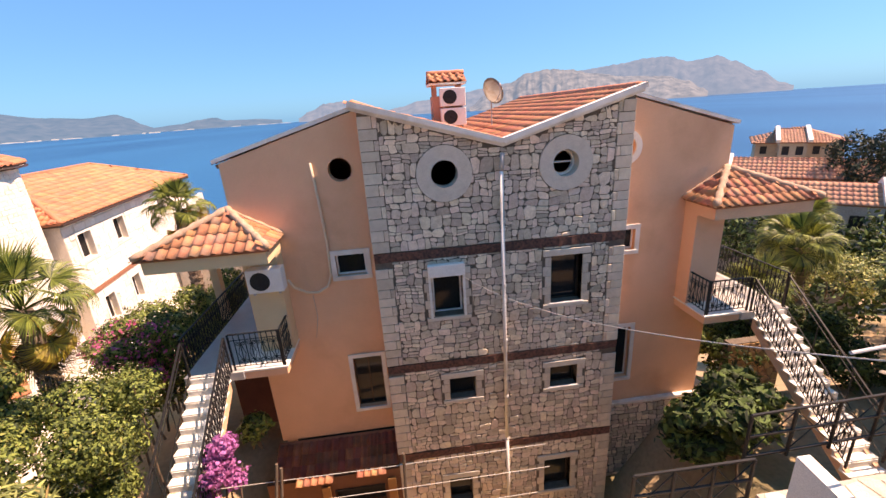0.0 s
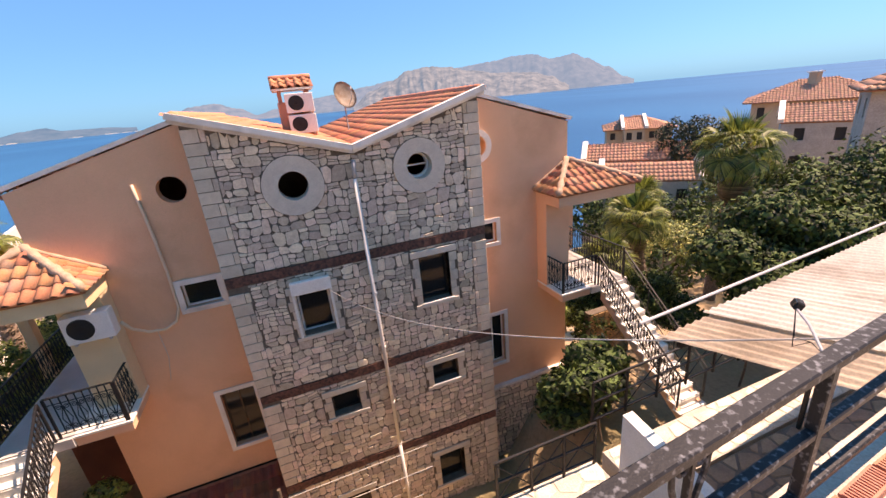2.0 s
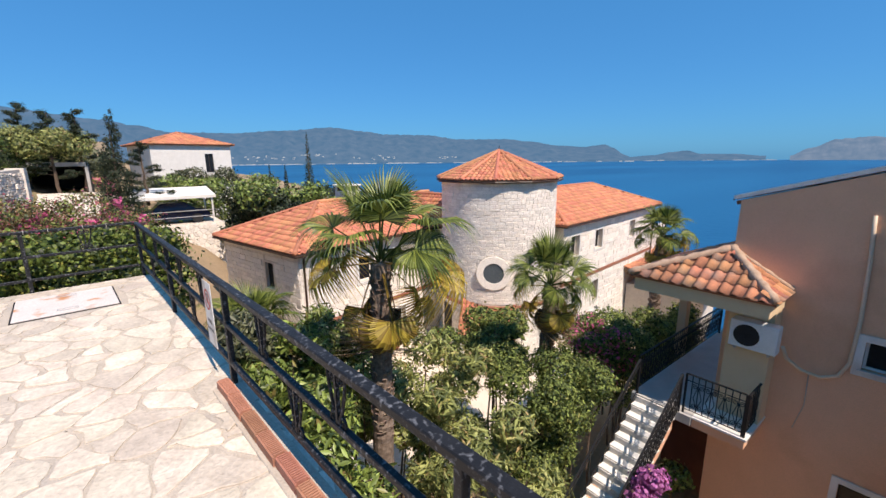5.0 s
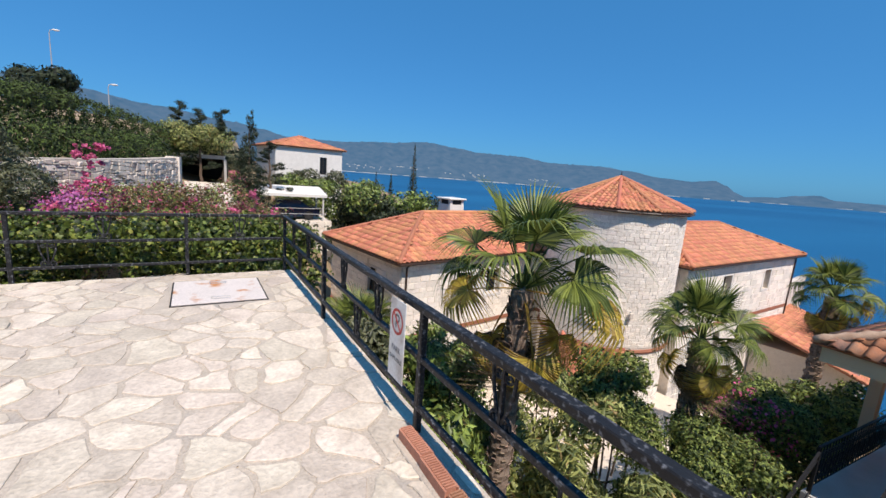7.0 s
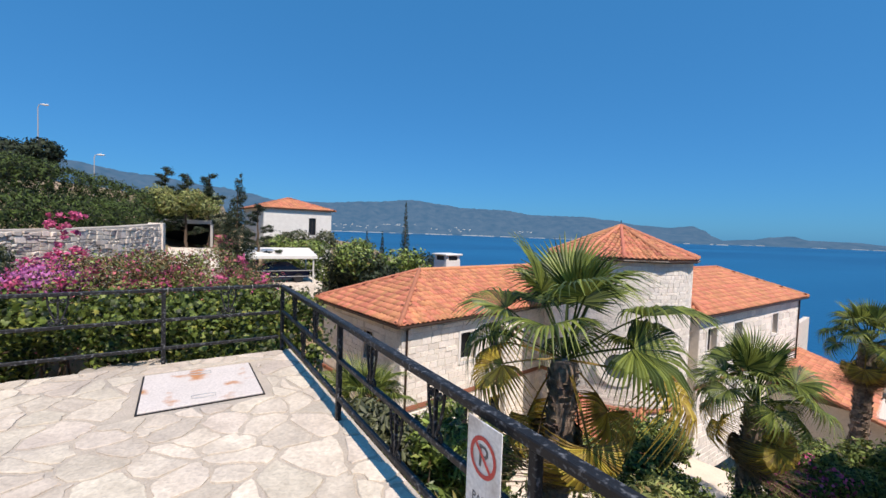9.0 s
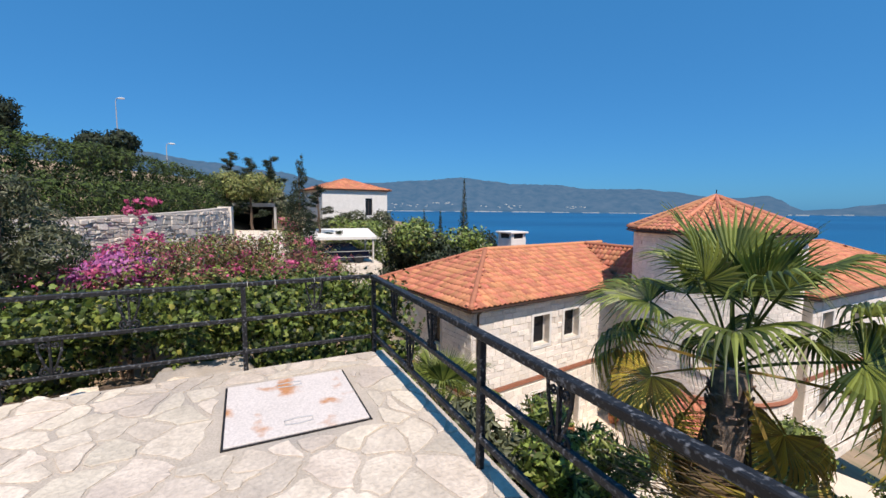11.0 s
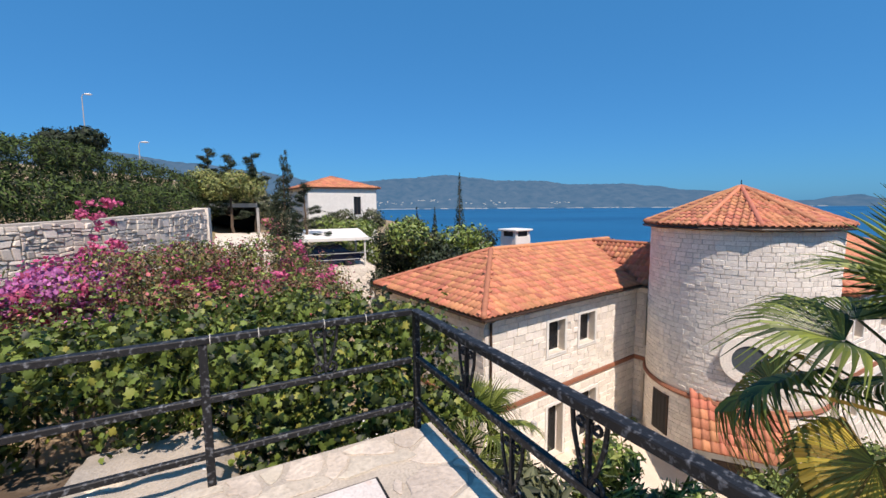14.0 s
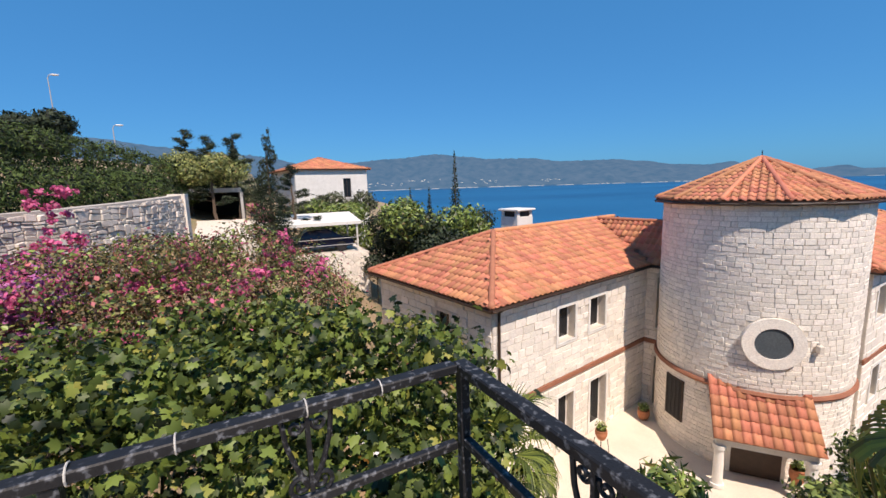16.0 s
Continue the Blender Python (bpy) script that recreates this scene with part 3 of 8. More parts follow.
def ground_z(x, y):
    z = slope_profile(y + 0.35 * (min(x, 30) + 10))
    dip = min(1.0, max(0.0, (-8.5 - x) / 3.5)) * min(1.0, max(0.0, (y - 0.5 - 0.2 * (-12 - x)) / 3.0))
    z -= 1.9 * dip
    if x > 6.4 and y < 12:
        z = max(z, -7.2 - 0.02 * x)
    elif (-0.9 < x < 8.9 and 3.5 < y < 30) or (-5.6 < x <= -0.9 and 6.3 < y < 11.5):
        z = min(z, -10.5)
    if x < -42 and y > 0:
        z -= min(14.0, (-42 - x) * 0.45 * min(1.0, y / 5))
    return z + 0.25 * noise.noise((x * 0.15, y * 0.15, 0)) - 0.1


def build_ground():
    xs = [-420, -300, -220, -160, -120, -95] + [-80 + 2.0 * i for i in range(76)] + [76, 84, 95, 110, 130, 160, 200, 260, 330, 420]
    ys = [-300, -220, -160, -120, -90, -70] + [-56 + 2.0 * i for i in range(64)] + [76, 86, 100, 120, 150]
    V = [(x, y, ground_z(x, y)) for y in ys for x in xs]
    n = len(xs)
    F = [(j * n + i, j * n + i + 1, (j + 1) * n + i + 1, (j + 1) * n + i) for j in range(len(ys) - 1) for i in range(n - 1)]
    ob = mesh_from("ground", V, F, M_SOIL, smooth=True)
    tagged(ob, "dry sloping hillside soil with scrub and stones", "ground", kind="structure")
    s = 4990
    ring = [(s * math.cos(a), s * math.sin(a), SEA) for a in np.linspace(0, 2 * math.pi, 97)[:-1]]
    sea = mesh_from("water", ring, [tuple(range(96))], M_SEA)
    tagged(sea, "calm deep blue sea under a clear sky", "sea", kind="structure")


build_ground()


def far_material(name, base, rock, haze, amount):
    """Far hills: scrub and rock, with the air's blue haze painted in as an even glow."""
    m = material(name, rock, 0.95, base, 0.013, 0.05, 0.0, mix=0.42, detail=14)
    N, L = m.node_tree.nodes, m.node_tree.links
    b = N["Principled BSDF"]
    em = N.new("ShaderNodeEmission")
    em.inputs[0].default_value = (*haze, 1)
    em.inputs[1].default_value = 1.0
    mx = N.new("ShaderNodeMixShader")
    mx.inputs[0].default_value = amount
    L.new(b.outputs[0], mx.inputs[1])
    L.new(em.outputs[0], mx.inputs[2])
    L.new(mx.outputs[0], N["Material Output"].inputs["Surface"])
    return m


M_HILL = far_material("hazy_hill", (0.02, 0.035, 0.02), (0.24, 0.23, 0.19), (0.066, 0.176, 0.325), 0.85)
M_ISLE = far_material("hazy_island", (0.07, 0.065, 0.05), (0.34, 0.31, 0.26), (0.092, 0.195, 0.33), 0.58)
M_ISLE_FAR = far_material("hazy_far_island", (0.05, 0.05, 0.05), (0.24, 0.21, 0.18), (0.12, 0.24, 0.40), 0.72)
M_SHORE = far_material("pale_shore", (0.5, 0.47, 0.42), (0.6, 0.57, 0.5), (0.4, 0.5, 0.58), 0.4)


def ridge(name, label, profile, dist, depth, mat, rough, seed):
    """A range of hills along an arc about the shore: profile holds bearings from +x and heights in degrees."""
    n = 260
    a0, a1 = profile[0][0], profile[-1][0]
    V, F = [], []
    rows = 14
    for i in range(n + 1):
        a = a0 + (a1 - a0) * i / n
        for (p, hp), (q, hq) in zip(profile, profile[1:]):
            if min(p, q) <= a <= max(p, q):
                k = (a - p) / (q - p)
                k = k * k * (3 - 2 * k)
                h = hp + (hq - hp) * k
                break
        top = math.tan(radians(h)) * dist - SEA + 3
        for j in range(rows):
            f = j / (rows - 1)
            r = dist - depth * (1 - f)
            wob = noise.fractal((a * 0.9 + seed, f * 2.4, seed), 0.9, 2.1, 5)
            z = SEA - 4 + (top + 4) * (f ** 0.8) * (1 + rough * wob * (1 - f)) + top * 0.035 * noise.noise((a * 2.2, seed, 0)) * f
            V.append((r * math.cos(radians(a)), r * math.sin(radians(a)), z))
    for i in range(n):
        for j in range(rows - 1):
            k = i * rows + j
            F.append((k, k + 1, k + rows + 1, k + rows))
    ob = mesh_from(name, V, F, mat, smooth=True)
    tagged(ob, label, "hill", kind="structure")
    return ob


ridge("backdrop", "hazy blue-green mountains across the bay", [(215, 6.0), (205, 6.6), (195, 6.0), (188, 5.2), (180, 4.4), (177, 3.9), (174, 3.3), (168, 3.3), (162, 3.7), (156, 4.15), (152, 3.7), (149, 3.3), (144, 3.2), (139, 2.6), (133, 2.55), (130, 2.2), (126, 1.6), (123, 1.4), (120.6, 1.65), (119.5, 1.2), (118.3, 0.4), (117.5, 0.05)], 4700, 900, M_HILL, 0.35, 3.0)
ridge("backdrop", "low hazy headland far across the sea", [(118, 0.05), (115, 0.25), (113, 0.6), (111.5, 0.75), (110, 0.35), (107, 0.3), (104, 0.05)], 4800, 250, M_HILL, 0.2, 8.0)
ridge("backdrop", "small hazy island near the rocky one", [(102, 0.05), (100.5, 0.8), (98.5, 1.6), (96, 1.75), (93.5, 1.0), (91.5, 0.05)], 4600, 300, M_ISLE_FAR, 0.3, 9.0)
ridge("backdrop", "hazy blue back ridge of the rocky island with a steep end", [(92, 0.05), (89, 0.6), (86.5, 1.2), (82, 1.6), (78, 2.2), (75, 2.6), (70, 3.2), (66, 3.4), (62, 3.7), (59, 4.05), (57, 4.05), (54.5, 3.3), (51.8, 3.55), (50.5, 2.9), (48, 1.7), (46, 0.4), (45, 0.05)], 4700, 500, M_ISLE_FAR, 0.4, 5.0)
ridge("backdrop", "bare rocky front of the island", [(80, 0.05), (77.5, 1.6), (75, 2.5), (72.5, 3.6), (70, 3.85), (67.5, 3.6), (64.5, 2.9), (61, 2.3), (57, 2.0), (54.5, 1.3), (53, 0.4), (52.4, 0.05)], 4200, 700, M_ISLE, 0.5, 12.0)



def shore(a0, a1, dist, z, seed, gaps=0.35):
    """A thin broken line of pale beach and houses along the foot of the far hills."""
    g = random.Random(seed)
    V, F = [], []
    a = a0
    while a < a1:
        w = g.uniform(0.3, 1.6)
        if g.random() > gaps:
            h = g.uniform(4, 9)
            k = len(V)
            for b, zz in ((a, SEA - 1), (a + w, SEA - 1), (a + w, SEA + h * g.uniform(0.5, 1)), (a + w * 0.5, SEA + h), (a, SEA + h * g.uniform(0.5, 1))):
                V.append((dist * math.cos(radians(b)), dist * math.sin(radians(b)), zz + z))
            F.append((k, k + 1, k + 2, k + 3, k + 4))
        a += w * g.uniform(0.9, 1.3)
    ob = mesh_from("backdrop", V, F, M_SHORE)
    tagged(ob, "thin pale shoreline under the far hills", "shore", kind="structure")


shore(117, 196, 3790, 0, 5, 0.25)
shore(103, 118, 4540, 0, 6, 0.4)


def village(a, h, n, seed):
    """Pale specks of houses hung before the far hills to look set on their slope from the camera, at bearing a and h
    degrees above the sea's edge.
    """
    g = random.Random(seed)
    bm = bmesh.new()
    for _ in range(n):
        b, e = radians(a + g.gauss(0, 1.3)), max(0.15, h + g.gauss(0, 0.12))
        r = 3800
        p = Vector((r * math.cos(b), r * math.sin(b), SEA + 20 + r * math.tan(radians(e))))
        w = g.uniform(4, 9)
        box(bm, -w, w, -w, w, -3, g.uniform(1, 4), Matrix.Translation(p))
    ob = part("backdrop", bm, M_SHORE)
    tagged(ob, "pale specks of a village before the far hills", "village", kind="structure")


for k, (a, h, n) in enumerate(((171, 0.7, 14), (164, 0.5, 16), (158, 0.9, 12), (150, 0.45, 12), (141, 0.35, 8))):
    village(a, h, n, 300 + k)

# ---- terrace ----
TERR = pose(-9.3, -0.21, 0, 0, 0, 4.4)      # local x runs along the rail, local y outwards
U1, V0 = 13.6, -7.0


def build_terrace():
    place = lambda u, v, w: TERR @ Vector((u, v, -w))
    bed = part("floor", solid(-0.02, U1, V0, 0.135, -0.5, 0.0006, TERR), M_GROUT)
    tagged(bed, "terrace of pale irregular flagstones in wide mortar", "terrace", kind="structure")
    # out of sight; kept dark to cut light bounced onto the house
    wall = part("wall_terrace", solid(-0.06, U1, V0, 0.08, -9.0, -0.5, TERR), M_MORTAR_WALL)
    tagged(wall, "rendered retaining wall under the terrace", "wall", kind="structure")
    hatch = (0.40, 1.46, -1.46, -0.42)
    cells = rubble(0.0, U1 - 0.1, V0 + 0.1, 0.12, 0.19, rng, 0.030, 0.5, 1.75, rects=[(hatch[0] - 0.06, hatch[1] + 0.06, hatch[2] - 0.06, hatch[3] + 0.06)], drop=0.3)
    lay_stones("flagstone", worn(cells, 0.05, 5.0, 0.14, 0.035), place, 0.011, rng, bed, M_FLAG, M_FLAG_ALL, lambda u, v: abs(v + 0.9) * 1.6 + max(0, u - 7.5), 300, inset=0.007)


build_terrace()


# ---- roof tiles ----
def tile_profile(w, n=7):
    """Cross-section of a clay tile: a pan and a roll."""
    pts = []
    for i in range(n):
        f = i / (n - 1)
        z = 0.052 * max(0.0, math.sin(math.pi * min(1.0, f / 0.62))) ** 0.8 if f < 0.62 else -0.008 * math.sin(math.pi * (f - 0.62) / 0.38)
        pts.append((f * w, z))
    return pts


def tile_mesh_data(w, l):
    prof = tile_profile(w)
    n = len(prof)
    V = [(x, -0.03, z + 0.040) for x, z in prof] + [(x, l * 1.05, z + 0.012) for x, z in prof] + [(x, -0.03, z + 0.016) for x, z in prof]
    F = [(i, i + 1, n + i + 1, n + i) for i in range(n - 1)] + [(2 * n + i, 2 * n + i + 1, i + 1, i) for i in range(n - 1)]
    return V, F


def inside_poly(poly, x, y):
    c = False
    n = len(poly)
    for i in range(n):
        (x0, y0), (x1, y1) = poly[i], poly[(i + 1) % n]
        if (y0 > y) != (y1 > y) and x < (x1 - x0) * (y - y0) / (y1 - y0) + x0:
            c = not c
    return c


TILE_DATA = {}


def tile_slope(parent, corners, mat, mat_all, limit=300, w=0.25, l=0.36, near=None, slab=0.10):
    """A roof slope: corners[0] to corners[1] is the eave, the rest lie up the slope. A slab with tiles laid on it."""
    C = [Vector(c) for c in corners]
    e = (C[1] - C[0]).normalized()
    nrm = e.cross(C[2] - C[0]).normalized()
    if nrm.z < 0:
        nrm = -nrm
    s = nrm.cross(e).normalized()
    poly = [((c - C[0]).dot(e), (c - C[0]).dot(s)) for c in C]
    bm = bmesh.new()
    top = [bm.verts.new(c - nrm * 0.01) for c in C]
    bot = [bm.verts.new(c - nrm * slab) for c in C]
    bm.faces.new(top)
    bm.faces.new(bot[::-1])
    for i in range(len(C)):
        j = (i + 1) % len(C)
        bm.faces.new((top[i], bot[i], bot[j], top[j]))
    bmesh.ops.recalc_face_normals(bm, faces=bm.faces[:])
    roof = part("roof_slope", bm, M_TERRA, parent)
    key = (w, l, mat.name)
    V, F = tile_mesh_data(w, l)
    if key not in TILE_DATA:
        me = bpy.data.meshes.new("tile")
        me.from_pydata(V, [], F)
        me.materials.append(mat)
        me.polygons.foreach_set("use_smooth", [True] * len(me.polygons))
        TILE_DATA[key] = me
    amin, amax = min(p[0] for p in poly), max(p[0] for p in poly)
    bmax = max(p[1] for p in poly)
    spots = []
    na, nb = int((amax - amin) / w) + 1, int(bmax / l) + 1
    for j in range(nb):
        for i in range(-1, na + 1):
            a, b = amin + i * w, j * l
            if inside_poly(poly, a + w * 0.5, b + l * 0.35):
                spots.append((a, b))
    base = Matrix(((e.x, s.x, nrm.x, C[0].x), (e.y, s.y, nrm.y, C[0].y), (e.z, s.z, nrm.z, C[0].z), (0, 0, 0, 1)))
    if near is not None:
        spots.sort(key=lambda q: near(base @ Vector((q[0], q[1], 0))))
    for a, b in spots[:limit]:
        o = new("tile", TILE_DATA[key])
        o.parent = roof
        o.matrix_basis = base @ pose(a, b, rng.uniform(-0.004, 0.006), rng.uniform(-0.8, 0.8), rng.uniform(-1, 1), rng.uniform(-0.8, 0.8))
    rest = spots[limit:]
    if rest:
        VV, FF = [], []
        Vn = np.array(V)
        R = np.array(base.to_3x3())
        t0 = np.array(base.translation)
        for a, b in rest:
            k = len(VV)
            q = Vn + np.array((a, b, rng.uniform(-0.004, 0.006)))
            VV.extend((q @ R.T + t0).tolist())
            FF.extend([tuple(k + i for i in f) for f in F])
        me = bpy.data.meshes.new("tile_field")
        me.from_pydata(VV, [], FF)
        me.materials.append(mat_all)
        me.polygons.foreach_set("use_smooth", [True] * len(me.polygons))
        o = new("tile_field", me)
        o.parent = roof
        tagged(o, kind="stuff")
    return roof


def ridge_cap(parent, a, b, mat, r=0.10, lumpy=0.12, name="ridge_cap"):
    """Bedded ridge or hip tiles along a line."""
    a, b = Vector(a), Vector(b)
    n = max(3, int((b - a).length / 0.16))
    bm = bmesh.new()
    pts = [a.lerp(b, i / n) for i in range(n + 1)]
    tube(bm, pts, r, 8, radii=[r * (1 + (lumpy if i % 2 else -lumpy * 0.6) + rng.uniform(-lumpy, lumpy) * 0.5) for i in range(n + 1)])
    return part(name, bm, mat, parent, smooth=True)


# ---- openings ----
def window_parts(parent, x0, x1, z0, z1, y, frame_mat, m=None, sash=0.045, mullion=False, sill=True, deep=0.2, pane=True):
    """A window set deep in an opening of a wall that faces -y at y."""
    m = m or Matrix()
    win = new("window")
    win.parent = parent
    bm = bmesh.new()
    yb = y + deep
    for a, b, c, d in ((x0, x1, z0, z0 + sash), (x0, x1, z1 - sash, z1), (x0, x0 + sash, z0 + sash, z1 - sash), (x1 - sash, x1, z0 + sash, z1 - sash)):
        box(bm, a, b, yb, yb + 0.06, c, d, m)
    if mullion:
        box(bm, (x0 + x1) / 2 - 0.02, (x0 + x1) / 2 + 0.02, yb + 0.002, yb + 0.058, z0 + sash, z1 - sash, m)
    part("window_frame", bm, frame_mat, win)
    if pane:
        part("pane", solid(x0 + sash, x1 - sash, yb + 0.02, yb + 0.032, z0 + sash, z1 - sash, m), M_PANE, win)
    if sill:
        part("window_sill", solid(x0 - 0.06, x1 + 0.06, y - 0.05, yb + 0.0, z0 - 0.05, z0 - 0.002, m, 0.008), M_TRIM, win)
    return win


def surround(parent, x0, x1, z0, z1, y, mat, width=0.12, proud=0.03, m=None, foot=True):
    bm = bmesh.new()
    m = m or Matrix()
    for a, b, c, d in ((x0 - width, x0, z0 - (width if foot else 0), z1 + width), (x1, x1 + width, z0 - (width if foot else 0), z1 + width), (x0, x1, z1, z1 + width)) + (((x0, x1, z0 - width, z0),) if foot else ()):
        box(bm, a, b, y - proud, y + 0.02, c, d, m)
    return part("window_surround", bm, mat, parent)


def ring_part(parent, cx, cz, r0, r1, y, proud, mat, deep=0.0, name="window_ring", m=None):
    """A round stone surround with a reveal that runs back into the wall."""
    bm = bmesh.new()
    n = 40
    m = m or Matrix()
    loops = []
    for r, yy in ((r1, y + 0.03), (r1, y - proud), (r0, y - proud), (r0, y + deep)):
        loops.append([bm.verts.new(m @ Vector((cx + r * math.cos(2 * math.pi * i / n), yy, cz + r * math.sin(2 * math.pi * i / n)))) for i in range(n)])
    for a, b in zip(loops, loops[1:]):
        for i in range(n):
            bm.faces.new((a[i], a[(i + 1) % n], b[(i + 1) % n], b[i]))
    bmesh.ops.recalc_face_normals(bm, faces=bm.faces[:])
    return part(name, bm, mat, parent)


# ---- the stone-fronted twin house ----
YS, YO = 9.65, 10.53                # stone front, rendered front
XL, XR = -4.24, 8.95                # rendered corners
SL, SR, XV = -0.80, 5.605, 2.42    # stone edges and valley
ZR, ZV, ZE = 1.93, 0.98, 0.89       # ridge, valley and eave
YB = 18.8
BANDS = (-1.595, -4.795, -7.79)
ZBASE = -10.6


def build_twin_house():
    house = thing("house", "twin house with a rubble stone front and apricot rendered wings", "house")
    flat_f = lambda u, v, w: (u, YS + w, v)
    wins = {"a": (0.57, 1.33, -3.32, -2.19), "b": (3.66, 4.50, -3.30, -1.98), "c": (0.83, 1.57, -5.95, -5.28), "d": (3.70, 4.49, -5.97, -5.31), "e": (0.63, 1.33, -9.80, -8.84), "f": (3.58, 4.42, -9.85, -8.64)}
    holes = [circle2(1.04, 0.33, 0.32), circle2(3.96, 0.36, 0.32)] + [rect2(*w) for w in wins.values()]
    outer = [(SL, ZBASE), (SR, ZBASE), (SR, ZR - 0.1), (XV, ZV - 0.08), (SL, ZR - 0.1)]
    front = part("wall", pierced(outer, holes, flat_f, 0.35), M_MORTAR, house, "bed of mortar behind the rubble front")
    # rubble
    q = 0.42
    rects = [(w[0] - 0.24, w[1] + 0.24, w[2] - 0.14, w[3] + 0.2) for w in wins.values()]
    rects += [(SL - 1, SR + 1, z - 0.13, z + 0.13) for z in BANDS]
    rects += [(SL - 1, SL + 0.42, ZBASE, ZR), (SR - 0.42, SR + 1, ZBASE, ZR)]
    rounds = [(1.04, 0.33, 0.66), (3.96, 0.36, 0.66)]
    under = lambda x, z: z < ZV + abs(x - XV) * (ZR - ZV) / (SR - XV) - 0.13
    cells = snecked(SL, SR, ZBASE, ZR, rng, 0.015, high=(0.2, 0.38), wide=(0.13, 0.34), rects=rects, rounds=rounds, inside=under, cut=0.34)
    lay_stones("stone", cells, lambda u, v, w: (u, YS + w, v), 0.018, rng, front, M_RUBBLE, M_RUBBLE_ALL, lambda u, v: abs(v + 0.8) + 0.2 * abs(u - XV), 300, inset=0.012, rough=0.6)
    # quoins at both edges
    for side in (0, 1):
        z = ZBASE
        k = 0
        while z < ZR - 0.45:
            h = rng.uniform(0.22, 0.30)
            if any(abs(z + h / 2 - b) < 0.13 + h / 2 for b in BANDS):
                z = max(b + 0.13 for b in BANDS if abs(z + h / 2 - b) < 0.13 + h / 2) + 0.005
                continue
            w = 0.40 if k % 2 else 0.30
            x0, x1 = (SL - 0.012, SL + w) if side == 0 else (SR - w, SR + 0.012)
            part("quoin", solid(x0, x1, YS - 0.028, YS + 0.3, z, z + h - 0.014, None, 0.007), M_QUOIN, front)
            if w < 0.4:
                a, b = (SL + 0.31, SL + 0.42) if side == 0 else (SR - 0.42, SR - 0.31)
                part("stone", solid(a, b, YS - 0.035, YS + 0.1, z, z + h - 0.02, None, 0.015), M_RUBBLE, front)
            z += h
            k += 1
    for z in BANDS:
        bm = bmesh.new()
        n = 40
        rows = []
        for i in range(n + 1):
            x = SL + (SR - SL) * i / n
            d, lo, hi = rng.uniform(-0.014, 0.014), rng.uniform(-0.014, 0.014), rng.uniform(-0.014, 0.014)
            rows.append([bm.verts.new(p) for p in ((x, YS + 0.1, z - 0.115 + lo), (x, YS - 0.03 + d, z - 0.115 + lo), (x, YS - 0.034 + d, z + 0.115 + hi), (x, YS + 0.1, z + 0.115 + hi))])
        for a, b in zip(rows, rows[1:]):
            for i in range(4):
                j = (i + 1) % 4
                bm.faces.new((a[i], a[j], b[j], b[i]))
        bm.faces.new(rows[0])
        bm.faces.new(rows[-1][::-1])
        bmesh.ops.recalc_face_normals(bm, faces=bm.faces[:])
        part("band", bm, M_BAND, front, "weathered dark timber string course")
    # dressed stone round the openings
    for key, w in wins.items():
        bm = bmesh.new()
        z = w[2] - 0.02
        k = 0
        while z < w[3] - 0.05:
            h = min(rng.uniform(0.22, 0.32), w[3] - z)
            for s in (0, 1):
                g = 0.22 if (k + s) % 2 else 0.16
                a, b = (w[0] - g, w[0] - 0.0) if s == 0 else (w[1], w[1] + g)
                part("jamb_stone", solid(a, b, YS - 0.022, YS + 0.28, z, z + h - 0.010, None, 0.006), M_QUOIN, front)
            z += h
            k += 1
        part("lintel", solid(w[0] - 0.22, w[1] + 0.22, YS - 0.042, YS + 0.28, w[3] + 0.004, w[3] + 0.18, None, 0.01), M_ASHLAR, front)
        part("sill_stone", solid(w[0] - 0.2, w[1] + 0.2, YS - 0.05, YS + 0.02, w[2] - 0.13, w[2] - 0.03, None, 0.008), M_ASHLAR, front)
        bm.free()
        window_parts(front, w[0], w[1], w[2], w[3], YS, M_WHITE if key in "a" else M_DARKWOOD, mullion=False, deep=0.24, sill=key in "bd")
    # the roller shutter box over one window
    part("shutter_box", solid(0.47, 1.40, YS - 0.16, YS - 0.03, -2.19, -1.87, None, 0.015), M_WHITE, front, "white roller shutter box")
    for x in (0.50, 1.37):
        part("shutter_rail", solid(x - 0.03, x + 0.03, YS - 0.09, YS - 0.045, -3.34, -2.192), M_WHITE, front)
    for cx, cz in ((1.04, 0.33), (3.96, 0.36)):
        ring_part(front, cx, cz, 0.318, 0.655, YS, 0.06, M_ASHLAR, 0.3)
    win = new("window")
    win.parent = front
    ring_part(win, 3.96, 0.36, 0.262, 0.316, YS + 0.26, 0.04, M_WHITE, 0.05, "window_frame")
    part("glazing_bar", solid(3.70, 4.22, YS + 0.25, YS + 0.29, 0.34, 0.38), M_WHITE, win)
    # rendered fronts
    for side in (0, 1):
        if side == 0:
            x0, x1 = XL, SL + 0.01
            hl = [circle2(-1.44, 0.5, 0.29), rect2(-1.88, -1.10, -2.28, -1.70), rect2(-1.83, -1.02, -6.55, -4.83)]
            out = [(x0, -7.4), (x1, -7.4), (x1, ZR - 0.035), (x0, ZE - 0.035)]
        else:
            x0, x1 = SR - 0.01, XR
            hl = [circle2(5.92, 0.5, 0.29), rect2(5.74, 6.42, -2.36, -1.75), rect2(5.78, 6.55, -6.65, -4.86)]
            out = [(x0, -7.6), (x1, -7.6), (x1, ZE - 0.035), (x0, ZR - 0.035)]
        w = part("wall", pierced(out, hl, lambda u, v, w: (u, YO + w, v), 0.3), M_ORANGE, house, "apricot rendered wall")
